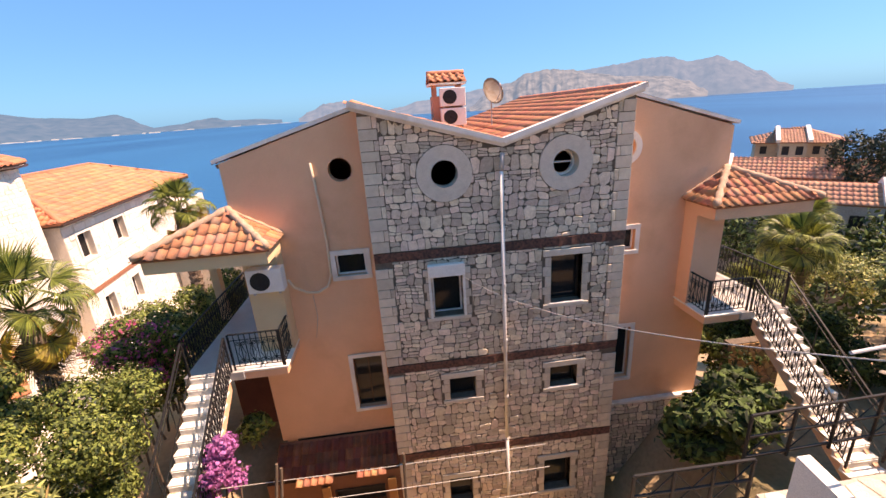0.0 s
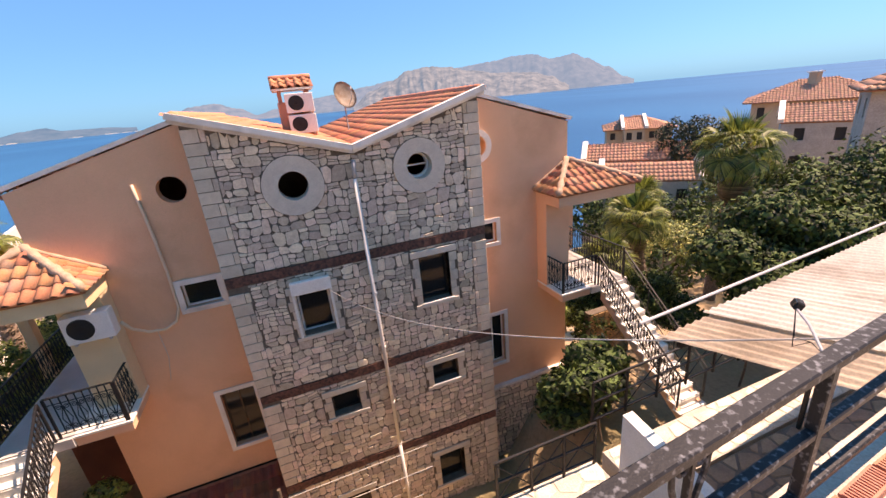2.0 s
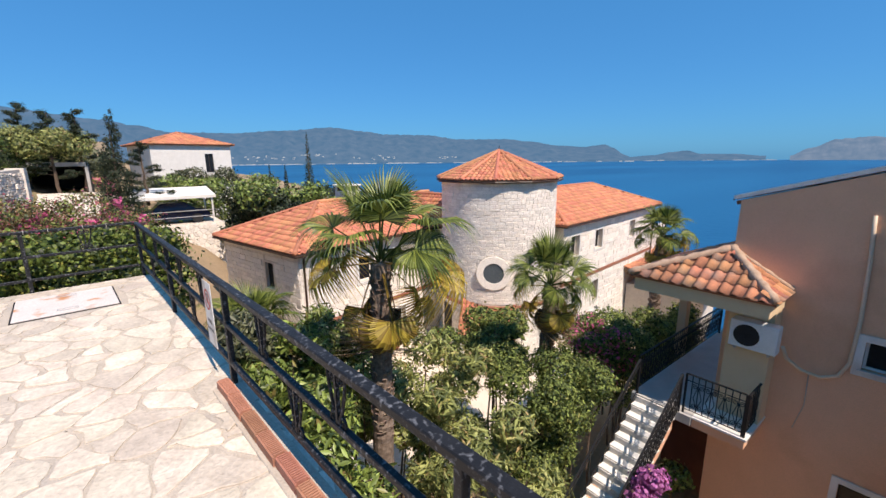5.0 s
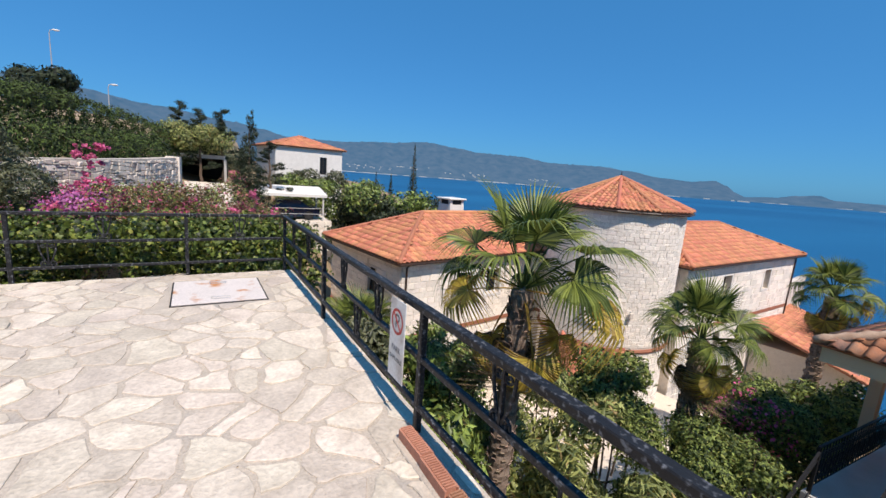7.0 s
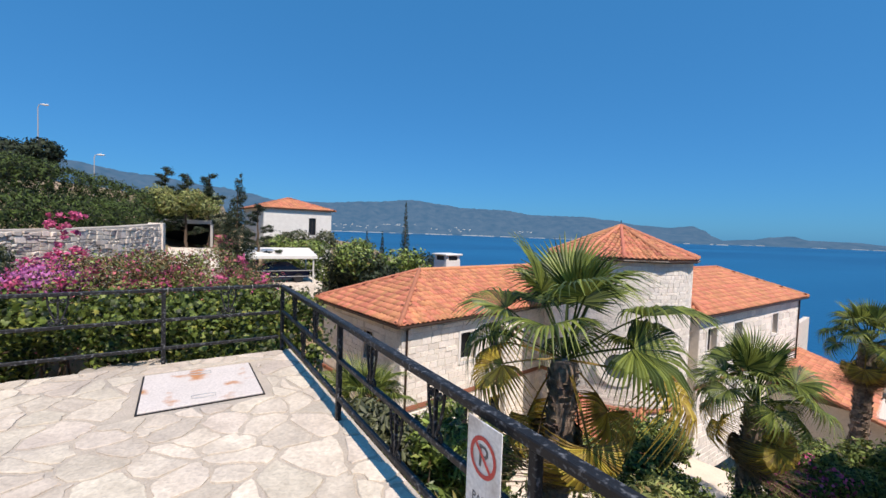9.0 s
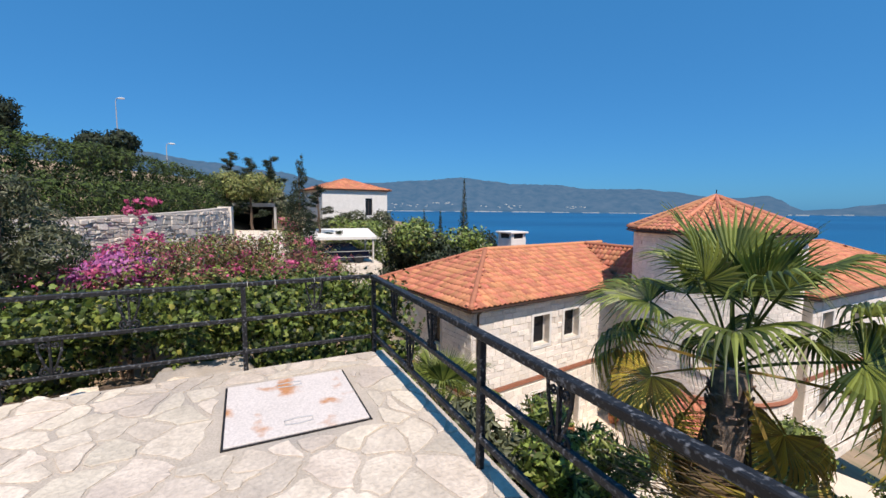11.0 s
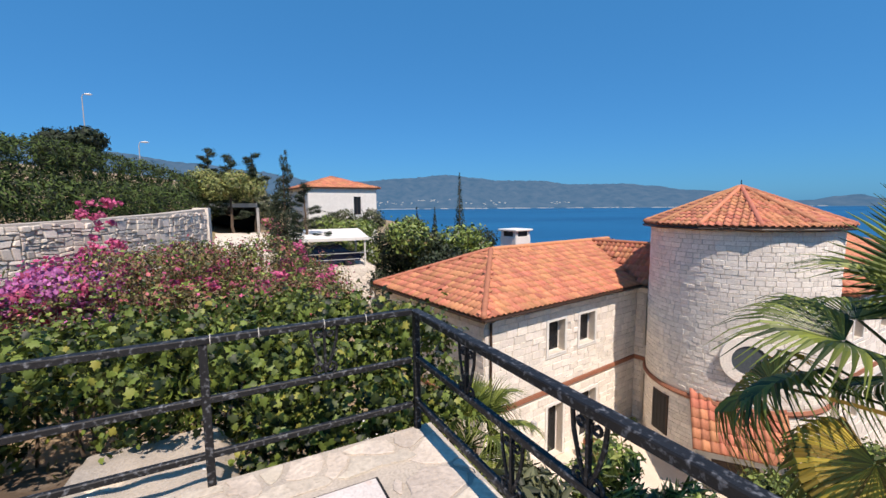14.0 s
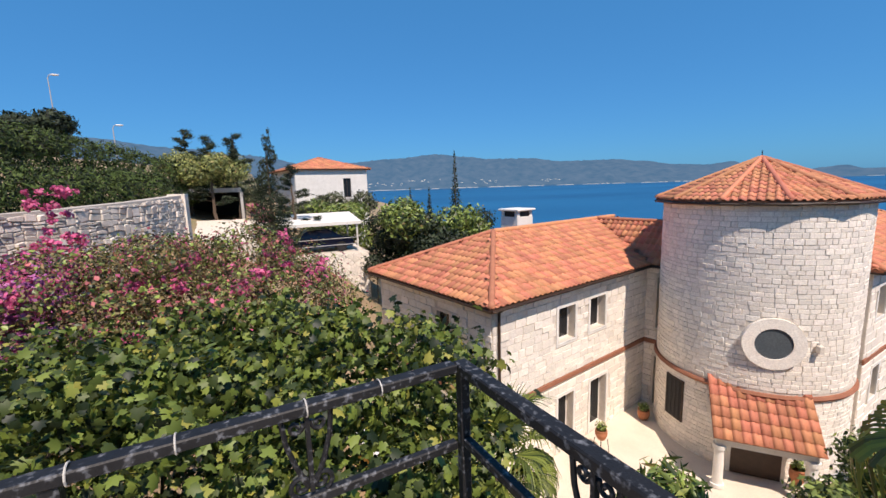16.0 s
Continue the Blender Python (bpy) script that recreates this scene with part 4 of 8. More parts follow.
        if side == 0:
            surround(w, -1.88, -1.10, -2.28, -1.70, YO, M_TRIM, 0.13)
            window_parts(w, -1.88, -1.10, -2.28, -1.70, YO, M_WHITE, deep=0.12, sill=True)
            surround(w, -1.83, -1.02, -6.55, -4.83, YO, M_TRIM, 0.12)
            window_parts(w, -1.83, -1.02, -6.55, -4.83, YO, M_DARKWOOD, deep=0.15, mullion=True, sill=True)
        else:
            surround(w, 5.74, 6.42, -2.36, -1.75, YO, M_TRIM, 0.13)
            window_parts(w, 5.74, 6.42, -2.36, -1.75, YO, M_WHITE, deep=0.12, sill=True)
            surround(w, 5.78, 6.55, -6.65, -4.86, YO, M_TRIM, 0.12)
            window_parts(w, 5.78, 6.55, -6.65, -4.86, YO, M_WHITE, deep=0.15, mullion=True, sill=True)
            ring_part(w, 5.92, 0.5, 0.30, 0.46, YO, 0.05, M_WHITE, 0.2)
    part("wall", solid(SL, SL + 0.3, YS + 0.352, YO - 0.002, ZBASE, ZR - 0.15), M_ORANGE, house)
    part("wall", solid(SR - 0.3, SR, YS + 0.352, YO - 0.002, ZBASE, ZR - 0.15), M_ORANGE, house)
    part("wall", solid(XL, XL + 0.3, YO + 0.302, YB, -10, ZE - 0.1), M_ORANGE, house)
    part("wall", solid(XR - 0.3, XR, YO + 0.302, YB, -10, ZE - 0.1), M_ORANGE, house)
    part("wall", pierced([(XL, -10), (XR, -10), (XR, ZE - 0.12), (SR, ZR - 0.14), (XV, ZV - 0.1), (SL, ZR - 0.14), (XL, ZE - 0.12)], [], lambda u, v, w: (u, YB + w, v), 0.3), M_ORANGE, house)
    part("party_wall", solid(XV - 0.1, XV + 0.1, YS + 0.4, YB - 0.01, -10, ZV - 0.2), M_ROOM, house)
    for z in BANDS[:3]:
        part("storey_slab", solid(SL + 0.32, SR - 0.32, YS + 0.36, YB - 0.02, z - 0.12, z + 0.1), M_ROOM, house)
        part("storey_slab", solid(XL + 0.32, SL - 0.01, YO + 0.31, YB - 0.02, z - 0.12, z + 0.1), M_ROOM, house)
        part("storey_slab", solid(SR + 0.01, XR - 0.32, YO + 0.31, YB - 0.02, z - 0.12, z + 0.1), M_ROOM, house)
    # lower stone base under the right wing, patio wall under the left
    base = part("wall", solid(SR, XR + 0.25, YO - 0.1, YO + 0.3, ZBASE, -7.602), M_MORTAR, house, "pale rubble base wall")
    cells = snecked(SR + 0.02, XR + 0.25, ZBASE, -7.62, rng, 0.03)
    V, F = stone_geometry(cells, lambda u, v, w: (u, YO - 0.1 + w, v), 0.03, rng)
    tagged(mesh_from("stone_field", V, F, M_RUBBLE_ALL, base), kind="stuff")
    part("plinth", solid(SR, XR + 0.3, YO - 0.16, YO - 0.002, -7.62, -7.52, None, 0.01), M_TRIM, house)
    # roofs
    near = lambda p: (p - Vector((4.5, 9.6, 1.5))).length
    k = (ZR - ZV) / (SR - XV)
    yb = YB + 0.3
    tile_slope(house, [(XV, yb, ZV), (XV, YS - 0.05, ZV), (SR + 0.06, YS - 0.05, ZR + 0.01), (SR + 0.06, yb, ZR + 0.01)], M_TILE, M_TILE_ALL, 300, near=near)
    tile_slope(house, [(XV, YS - 0.05, ZV), (XV, yb, ZV), (SL - 0.06, yb, ZR + 0.01), (SL - 0.06, YS - 0.05, ZR + 0.01)], M_TILE, M_TILE_ALL, 120, near=near)
    for x0, xe, flip in ((SL - 0.06, XL - 0.14, 0), (SR + 0.06, XR + 0.14, 1)):
        ze = ZR + 0.01 - abs(xe - x0) * k
        cs = [(xe, YO + 0.16, ze - 0.06), (xe, yb, ze - 0.06), (x0, yb, ZR - 0.05), (x0, YO + 0.16, ZR - 0.05)]
        tile_slope(house, cs if flip == 1 else [cs[1], cs[0], cs[3], cs[2]], M_TILE, M_TILE_ALL, 0)
        ridge_cap(house, (x0, YS - 0.05, ZR + 0.04), (x0, yb, ZR + 0.04), M_TILE, 0.1, 0.05)
        # fascia board along the rendered gable
        bm = bmesh.new()
        bar(bm, (x0, YO + 0.13, ZR + 0.02), (xe, YO + 0.13, ze + 0.02), 0.30, 0.09)
        part("verge", bm, M_TRIM, house, "white verge board")
    for x0 in (SL, SR):
        bm = bmesh.new()
        xe = x0 + (-0.16 if x0 < XV else 0.16)
        bar(bm, (xe, YS - 0.1, ZR + 0.06), (XV, YS - 0.1, ZV + 0.01), 0.20, 0.12)
        bar(bm, (xe, YS - 0.02, ZR - 0.04), (XV, YS - 0.02, ZV - 0.09), 0.12, 0.08)
        part("verge", bm, M_TRIM, house, "white moulded verge coping, chipped")
    return house


build_twin_house()


# ---- pale limestone villa with a round tower ----
WH = pose(-17.55, 4.95, 0, 0, 0, 12.6)     # local +x faces the court, local y runs along the front


def build_villa():
    villa = thing("villa", "pale limestone villa with a round tower and clay tile roofs", "house")
    ze, zg = -1.91, -8.3
    w = 0.35
    m = WH
    xw = -w                              # front wall face
    wins = [(3.5, 4.45, -3.98, -2.72), (5.38, 6.38, -3.98, -2.72), (3.52, 4.42, -8.15, -6.02), (5.5, 6.6, -8.15, -6.02)]
    fplace = lambda u, v, d: m @ Vector((xw - d, u, v))
    y0, y1 = w, 9.55                     # inner corner at y1
    front = part("wall", pierced([(y0, zg), (y1, zg), (y1, ze), (y0, ze)], [rect2(*q) for q in wins], fplace, 0.35), M_PALE_J, villa, "pale limestone front wall")

    def courses(name, u0, u1, v0, v1, place, parent, h=0.24, l=0.46, limit=300, near=None, rects=(), rounds=(), depth=0.03):
        cells = []
        z = v0
        while z < v1 - 0.05:
            hh = min(rng.uniform(h * 0.75, h * 1.25), v1 - z)
            u = u0 + rng.uniform(-l, 0)
            while u < u1:
                ll = rng.uniform(l * 0.6, l * 1.4)
                a, b, c, d = max(u, u0) + 0.008, min(u + ll, u1) - 0.008, z + 0.007, z + hh - 0.007
                u += ll
                if b - a < 0.05:
                    continue
                cx, cz = (a + b) / 2, (c + d) / 2
                poly = [(a, c), (b, c), (b, d), (a, d)]
                bad = False
                for q0, q1, r0, r1 in rects:
                    if q0 < cx < q1 and r0 < cz < r1:
                        bad = True
                        break
                    cand = [(cx - q1, (-1, 0, -q1)), (q0 - cx, (1, 0, q0)), (cz - r1, (0, -1, -r1)), (r0 - cz, (0, 1, r0))]
                    dist, (e, f, g) = max(cand)
                    if dist < l * 1.5:
                        poly = clip_poly(poly, e, f, g - 0.004)
                        if len(poly) < 3:
                            bad = True
                            break
                for ox, oy, r in rounds:
                    if math.hypot(cx - ox, cz - oy) < r:
                        bad = True
                    elif math.hypot(cx - ox, cz - oy) < r + l and not bad:
                        t = math.hypot(cx - ox, cz - oy)
                        vx, vy = (ox - cx) / t, (oy - cz) / t
                        poly = clip_poly(poly, vx, vy, vx * ox + vy * oy - r)
                        bad = len(poly) < 3
                if not bad:
                    cells.append((cx, cz, poly))
            z += hh
        lay_stones(name, cells, place, depth, rng, parent, M_PALE, M_PALE_ALL, near or (lambda a, b: a), limit, inset=0.018, rough=0.5)

    rects = [(q[0] - 0.13, q[1] + 0.13, q[2] - 0.12, q[3] + 0.02) for q in wins] + [(-1, 20, -5.45, -5.25)]
    courses("stone", y0, y1, zg, ze, fplace, front, limit=200, rects=rects, near=lambda a, b: a)
    for q in wins[:4]:
        rot = m @ pose(0, 0, 0, 0, 0, 90)
        surround(front, q[0], q[1], q[2], q[3], -xw, M_WHITE, 0.12, 0.04, rot, foot=q[2] > -7)
        window_parts(front, q[0], q[1], q[2], q[3], -xw, M_WHITE, rot, deep=0.27, sill=q[2] > -7)
    # short return wall between the inner corner and the tower
    rplace = lambda u, v, d: m @ Vector((u, y1 + d, v))
    rwins = [(0.15, 0.85, -4.7, -2.5), (0.15, 0.85, -8.2, -6.0)]
    ret = part("wall", pierced([(xw + 0.002, zg), (1.6, zg), (1.6, ze), (xw + 0.002, ze)], [rect2(*q) for q in rwins], rplace, 0.35), M_PALE_J, villa)
    courses("stone", xw + 0.01, 1.6, zg, ze, rplace, ret, limit=0, rects=[(q[0] - 0.1, q[1] + 0.1, q[2] - 0.1, q[3] + 0.1) for q in rwins] + [(-1, 20, -5.45, -5.25)])
    for q in rwins:
        surround(ret, q[0], q[1], q[2], q[3], y1, M_PALE_J, 0.09, 0.03, m)
        window_parts(ret, q[0], q[1], q[2], q[3], y1, M_DARKWOOD, m, deep=0.14, mullion=True, sill=q[2] > -7)
    part("band", solid(xw + 0.062, 1.6, y1 - 0.06, y1 + 0.1, -5.44, -5.26, m, 0.01), M_TERRA, ret)
    part("band", solid(xw - 0.1, xw + 0.06, y0, y1, -5.44, -5.26, m, 0.01), M_TERRA, front, "terracotta string course")
    # end wall towards the terrace
    splace = lambda u, v, d: m @ Vector((-u, y0 + d, v))
    swin = (2.4, 3.1, -3.9, -2.7)
    side = part("wall", pierced([(w + 0.36, zg), (7.1, zg), (7.1, ze), (w + 0.36, ze)], [rect2(*swin)], splace, 0.35), M_PALE_J, villa)
    courses("stone", w, 7.1, zg, ze, splace, side, limit=160, rects=[(swin[0] - 0.12, swin[1] + 0.12, swin[2] - 0.12, swin[3] + 0.12), (0, 9, -5.45, -5.25)], near=lambda a, b: a)
    rot = m @ Matrix.Diagonal((-1, 1, 1, 1))
    window_parts(side, swin[0], swin[1], swin[2], swin[3], y0, M_DARKWOOD, rot, deep=0.12, sill=True)
    surround(side, swin[0], swin[1], swin[2], swin[3], y0, M_PALE_J, 0.1, 0.03, rot)
    part("band", solid(-7.12, -w, y0 - 0.06, y0 + 0.1, -5.44, -5.26, m, 0.01), M_TERRA, side)
    part("wall", solid(-7.12, -6.8, y0 + 0.36, 16.0, zg, ze, m), M_PALE_J, villa)
    part("wall", solid(-7.12, -0.75, 15.7, 16.0, zg, ze, m), M_PALE_J, villa)
    # roof of the near wing
    X0, X1, Y0, Y1, zr = 0.0, -7.5, 0.0, 16.4, -0.32
    xm = (X0 + X1) / 2
    P = lambda x, y, z: m @ Vector((x, y, z))
    near = lambda p: (p - Vector((-12, 2, -1))).length
    a, b, c, d = P(X0, Y0, ze), P(X0, Y1, ze), P(X1, Y1, ze), P(X1, Y0, ze)
    r0, r1 = P(xm, Y0 + 3.75, zr), P(xm, Y1 - 3.75, zr)
    yc = y1 - 0.35                       # eave of the cross roof that meets the tower
    vl, jn, ce, cr = P(X0, yc, ze), P(xm, yc + 1.85, zr), P(3.4, yc, ze), P(3.4, yc + 1.85, zr)
    tile_slope(villa, [a, vl, jn, r0], M_TILE, M_TILE_ALL, 300, near=near)
    tile_slope(villa, [vl, ce, cr, jn], M_TILE, M_TILE_ALL, 0)
    tile_slope(villa, [P(3.4, yc + 3.9, ze), P(xm, yc + 3.9, ze), jn, cr], M_TILE, M_TILE_ALL, 0)
    ridge_cap(villa, jn + Vector((0, 0, 0.03)), cr + Vector((0, 0, 0.03)), M_TILE, 0.1, 0.05)
    tile_slope(villa, [d, a, r0], M_TILE, M_TILE_ALL, 200, near=near)
    tile_slope(villa, [b, c, r1], M_TILE, M_TILE_ALL, 0)
    tile_slope(villa, [c, d, r0, r1], M_TILE, M_TILE_ALL, 0)
    for p, q in ((a, r0), (d, r0), (r0, r1)):
        ridge_cap(villa, p + Vector((0, 0, 0.03)), q + Vector((0, 0, 0.03)), M_TILE, 0.11, 0.05)
    bm = bmesh.new()
    for p, q in ((a, vl), (d, a), (vl, ce)):
        tube(bm, [p + Vector((0, 0, -0.09)), q + Vector((0, 0, -0.09))], 0.06, 8)
    part("gutter", bm, M_DARKWOOD, villa, "dark brown gutter")
    part("eave_soffit", solid(X1 + 0.05, X0 - 0.03, Y0 + 0.03, Y1 - 0.03, ze - 0.16, ze - 0.11, m), M_DARKWOOD, villa)
    bm = bmesh.new()
    tube(bm, [P(-0.02, 0.55, ze - 0.1), P(-0.25, 0.55, ze - 0.3), P(-0.27, 0.55, zg)], 0.045, 8)
    part("downpipe", bm, M_DARKWOOD, villa, "dark downpipe")
    # far wing
    fx, fy0, fy1 = 6.9, 12.0, 26.6
    m = m @ pose(6.3, 11.0, 0.22, 0, 0, -6.2) @ pose(-fx, -11.0, 0)     # turned against the near wing
    fw = [(13.2, 14.2, -3.9, -2.7), (16.2, 17.2, -3.9, -2.7), (13.6, 14.4, -7.2, -5.9), (16.2, 17.0, -7.2, -5.9), (21.5, 22.4, -3.9, -2.7)]
    place = lambda u, v, dd: m @ Vector((fx - w - dd, u, v))
    fwall = part("wall", pierced([(fy0 + w, zg - 1.5), (fy1 - w, zg - 1.5), (fy1 - w, ze), (fy0 + w, ze)], [rect2(*q) for q in fw], place, 0.35), M_PALE_J, villa)
    courses("stone", fy0 + w, fy1 - w, zg - 1.5, ze, place, fwall, h=0.3, l=0.6, limit=0, rects=[(q[0] - 0.12, q[1] + 0.12, q[2] - 0.12, q[3] + 0.12) for q in fw] + [(0, 40, -5.45, -5.25)])
    rot = m @ pose(0, 0, 0, 0, 0, 90)
    for q in fw:
        surround(fwall, q[0], q[1], q[2], q[3], -(fx - w), M_WHITE, 0.12, 0.04, rot)
        window_parts(fwall, q[0], q[1], q[2], q[3], -(fx - w), M_WHITE, rot, deep=0.24)
    part("band", solid(fx - w - 0.1, fx - w + 0.06, fy0 + w, fy1 - w, -5.44, -5.26, m), M_TERRA, fwall)
    part("wall", solid(-0.6, fx - w - 0.36, fy0 + w, fy0 + w + 0.3, zg - 1, ze, m), M_PALE_J, villa)
    part("wall", solid(-0.6, fx - w - 0.36, fy1 - w - 0.3, fy1 - w, zg - 1.5, ze, m), M_PALE_J, villa)
    part("wall", solid(-0.6, -0.3, fy0 + w + 0.31, fy1 - w - 0.31, zg - 1.5, ze, m), M_PALE_J, villa)
    P = lambda x, y, z: m @ Vector((x, y, z))
    a, b, c, d = P(fx, fy0, ze), P(fx, fy1, ze), P(-0.9, fy1, ze), P(-0.9, fy0, ze)
    xm = 3.0
    r0, r1 = P(xm, fy0 + 3.9, zr), P(xm, fy1 - 3.9, zr)
    tile_slope(villa, [a, b, r1, r0], M_TILE, M_TILE_ALL, 0)
    tile_slope(villa, [d, a, r0], M_TILE, M_TILE_ALL, 0)
    tile_slope(villa, [b, c, r1], M_TILE, M_TILE_ALL, 0)
    tile_slope(villa, [c, d, r0, r1], M_TILE, M_TILE_ALL, 0)
    for p, q in ((a, r0), (r0, r1), (b, r1)):
        ridge_cap(villa, p + Vector((0, 0, 0.03)), q + Vector((0, 0, 0.03)), M_TILE, 0.11, 0.05)
    bm = bmesh.new()
    tube(bm, [a + Vector((0, 0, -0.09)), b + Vector((0, 0, -0.09))], 0.06, 8)
    tube(bm, [P(fx - 0.25, fy1 - 0.7, ze - 0.1), P(fx - 0.28, fy1 - 0.7, zg - 1)], 0.045, 8)
    part("gutter", bm, M_DARKWOOD, villa)
    part("eave_soffit", solid(-0.85, fx - 0.03, fy0 + 0.03, fy1 - 0.03, ze - 0.16, ze - 0.11, m), M_DARKWOOD, villa)
    # round tower
    tc, tr, tz, ta = WH @ Vector((3.2, 10.3, 0)), 3.0, 0.85, 2.2
    tower = new("tower")
    tower.parent = villa
    n = 72
    bm = bmesh.new()
    rings = []
    for z in (zg, tz):
        rings.append([bm.verts.new((tc.x + tr * math.cos(2 * math.pi * i / n), tc.y + tr * math.sin(2 * math.pi * i / n), z)) for i in range(n)])
    for i in range(n):
        bm.faces.new((rings[0][i], rings[0][(i + 1) % n], rings[1][(i + 1) % n], rings[1][i]))
    drum = part("wall", bm, M_PALE_J, tower, "round limestone tower wall")
    az = -49.0
    cplace = lambda u, v, dd: (tc.x + (tr - dd) * math.cos(u / tr), tc.y + (tr - dd) * math.sin(u / tr), v)
    u_r = radians(az) * tr
    rz = -3.6
    courses("stone", radians(-175) * tr, radians(75) * tr, zg, tz, cplace, drum, h=0.155, l=0.30, limit=300, near=lambda a, b: abs(a - u_r), rects=[(-20, 20, -5.45, -5.25)], rounds=[(u_r, rz, 0.84)], depth=0.018)
    bm = bmesh.new()
    pts = [(tc.x + (tr + 0.03) * math.cos(2 * math.pi * i / n), tc.y + (tr + 0.03) * math.sin(2 * math.pi * i / n), -5.35) for i in range(n)]
    tube(bm, pts, 0.09, 6, closed=True)
    part("band", bm, M_TERRA, tower, "terracotta string course")
    rm = Matrix.Translation((tc.x + (tr - 0.12) * math.cos(radians(az)), tc.y + (tr - 0.12) * math.sin(radians(az)), 0)) @ pose(0, 0, 0, 0, 0, az + 90)
    ring_part(tower, 0, rz, 0.50, 0.83, 0, 0.20, M_PALE, 0.06, "window_ring", rm)
    bm = bmesh.new()
    tube(bm, [rm @ Vector((0, -0.16, rz)), rm @ Vector((0, -0.14, rz))], 0.505, 40)
    part("pane", bm, M_SKYPANE, tower, "round pane greyed by painted sky reflection")
    bm = bmesh.new()
    rr = 3.30
    N8 = 12
    ring = [Vector((tc.x + rr * math.cos(2 * math.pi * i / N8 + 0.2), tc.y + rr * math.sin(2 * math.pi * i / N8 + 0.2), tz)) for i in range(N8)]
    apex = Vector((tc.x, tc.y, ta))
    bm.free()
    for i in range(N8):
        p, q = ring[i], ring[(i + 1) % N8]
        tile_slope(tower, [p, q, apex], M_TILE, M_TILE_ALL, 40 if i in (8, 9, 10, 11) else 0, w=0.22, l=0.28, near=near)
        ridge_cap(tower, p + Vector((0, 0, 0.04)), apex + Vector((0, 0, 0.04)), M_TILE, 0.085, 0.05)
    bm = bmesh.new()
    tube(bm, [p + Vector((0, 0, -0.1)) for p in ring], 0.05, 6, closed=True)
    part("gutter", bm, M_DARKWOOD, tower)
    bm = bmesh.new()
    bmesh.ops.create_circle(bm, cap_ends=True, radius=rr - 0.05, segments=48, matrix=Matrix.Translation((tc.x, tc.y, tz - 0.06)))
    part("eave_soffit", bm, M_PALE_J, tower)
    bm = bmesh.new()
    tube(bm, [apex, apex + Vector((0, 0, 0.28))], 0.018, 6)
    part("finial", bm, M_IRON2, tower)
    return villa, tc


villa, TOWER = build_villa()


# ---- terrace things ----
def spiral(c, r, turns, ax, up, start=0.0, n=18, flip=1):
    """Points of a scroll in the plane of ax and up."""
    out = []
    for i in range(n + 1):
        f = i / n
        a = start + flip * turns * 2 * math.pi * f
        q = r * (1 - 0.75 * f)
        out.append(Vector(c) + Vector(ax) * (q * math.cos(a)) + Vector(up) * (q * math.sin(a)))
    return out


ZT, ZM, ZL = 0.88, 0.53, 0.20       # the three rails


def ornament_mesh():
    """A drooping fan of three flat bars with scrolls, hung between two rails."""
    bm = bmesh.new()
    X, Z = (1, 0, 0), (0, 0, 1)
    h = ZT - ZM - 0.05
    bar(bm, (0, 0, 0), (0, 0, -h), 0.016, 0.022)
    for s in (-1, 1):
        pts = [Vector((s * 0.085, 0, 0)), Vector((s * 0.075, 0, -0.1)), Vector((s * 0.045, 0, -0.2)), Vector((s * 0.012, 0, -h + 0.02))]
        tube(bm, pts, 0.010, 6)
        tube(bm, spiral((s * 0.035, 0, -h + 0.03), 0.042, 1.3, (s, 0, 0), Z, -1.2, 16), 0.009, 6)
        tube(bm, spiral((s * 0.04, 0, -0.045), 0.028, 1.2, (s, 0, 0), Z, 2.6, 14), 0.008, 6)
    me = bpy.data.meshes.new("ornament")
    bm.to_mesh(me)
    bm.free()
    me.materials.append(M_IRON)
    return me


ORNAMENT = ornament_mesh()


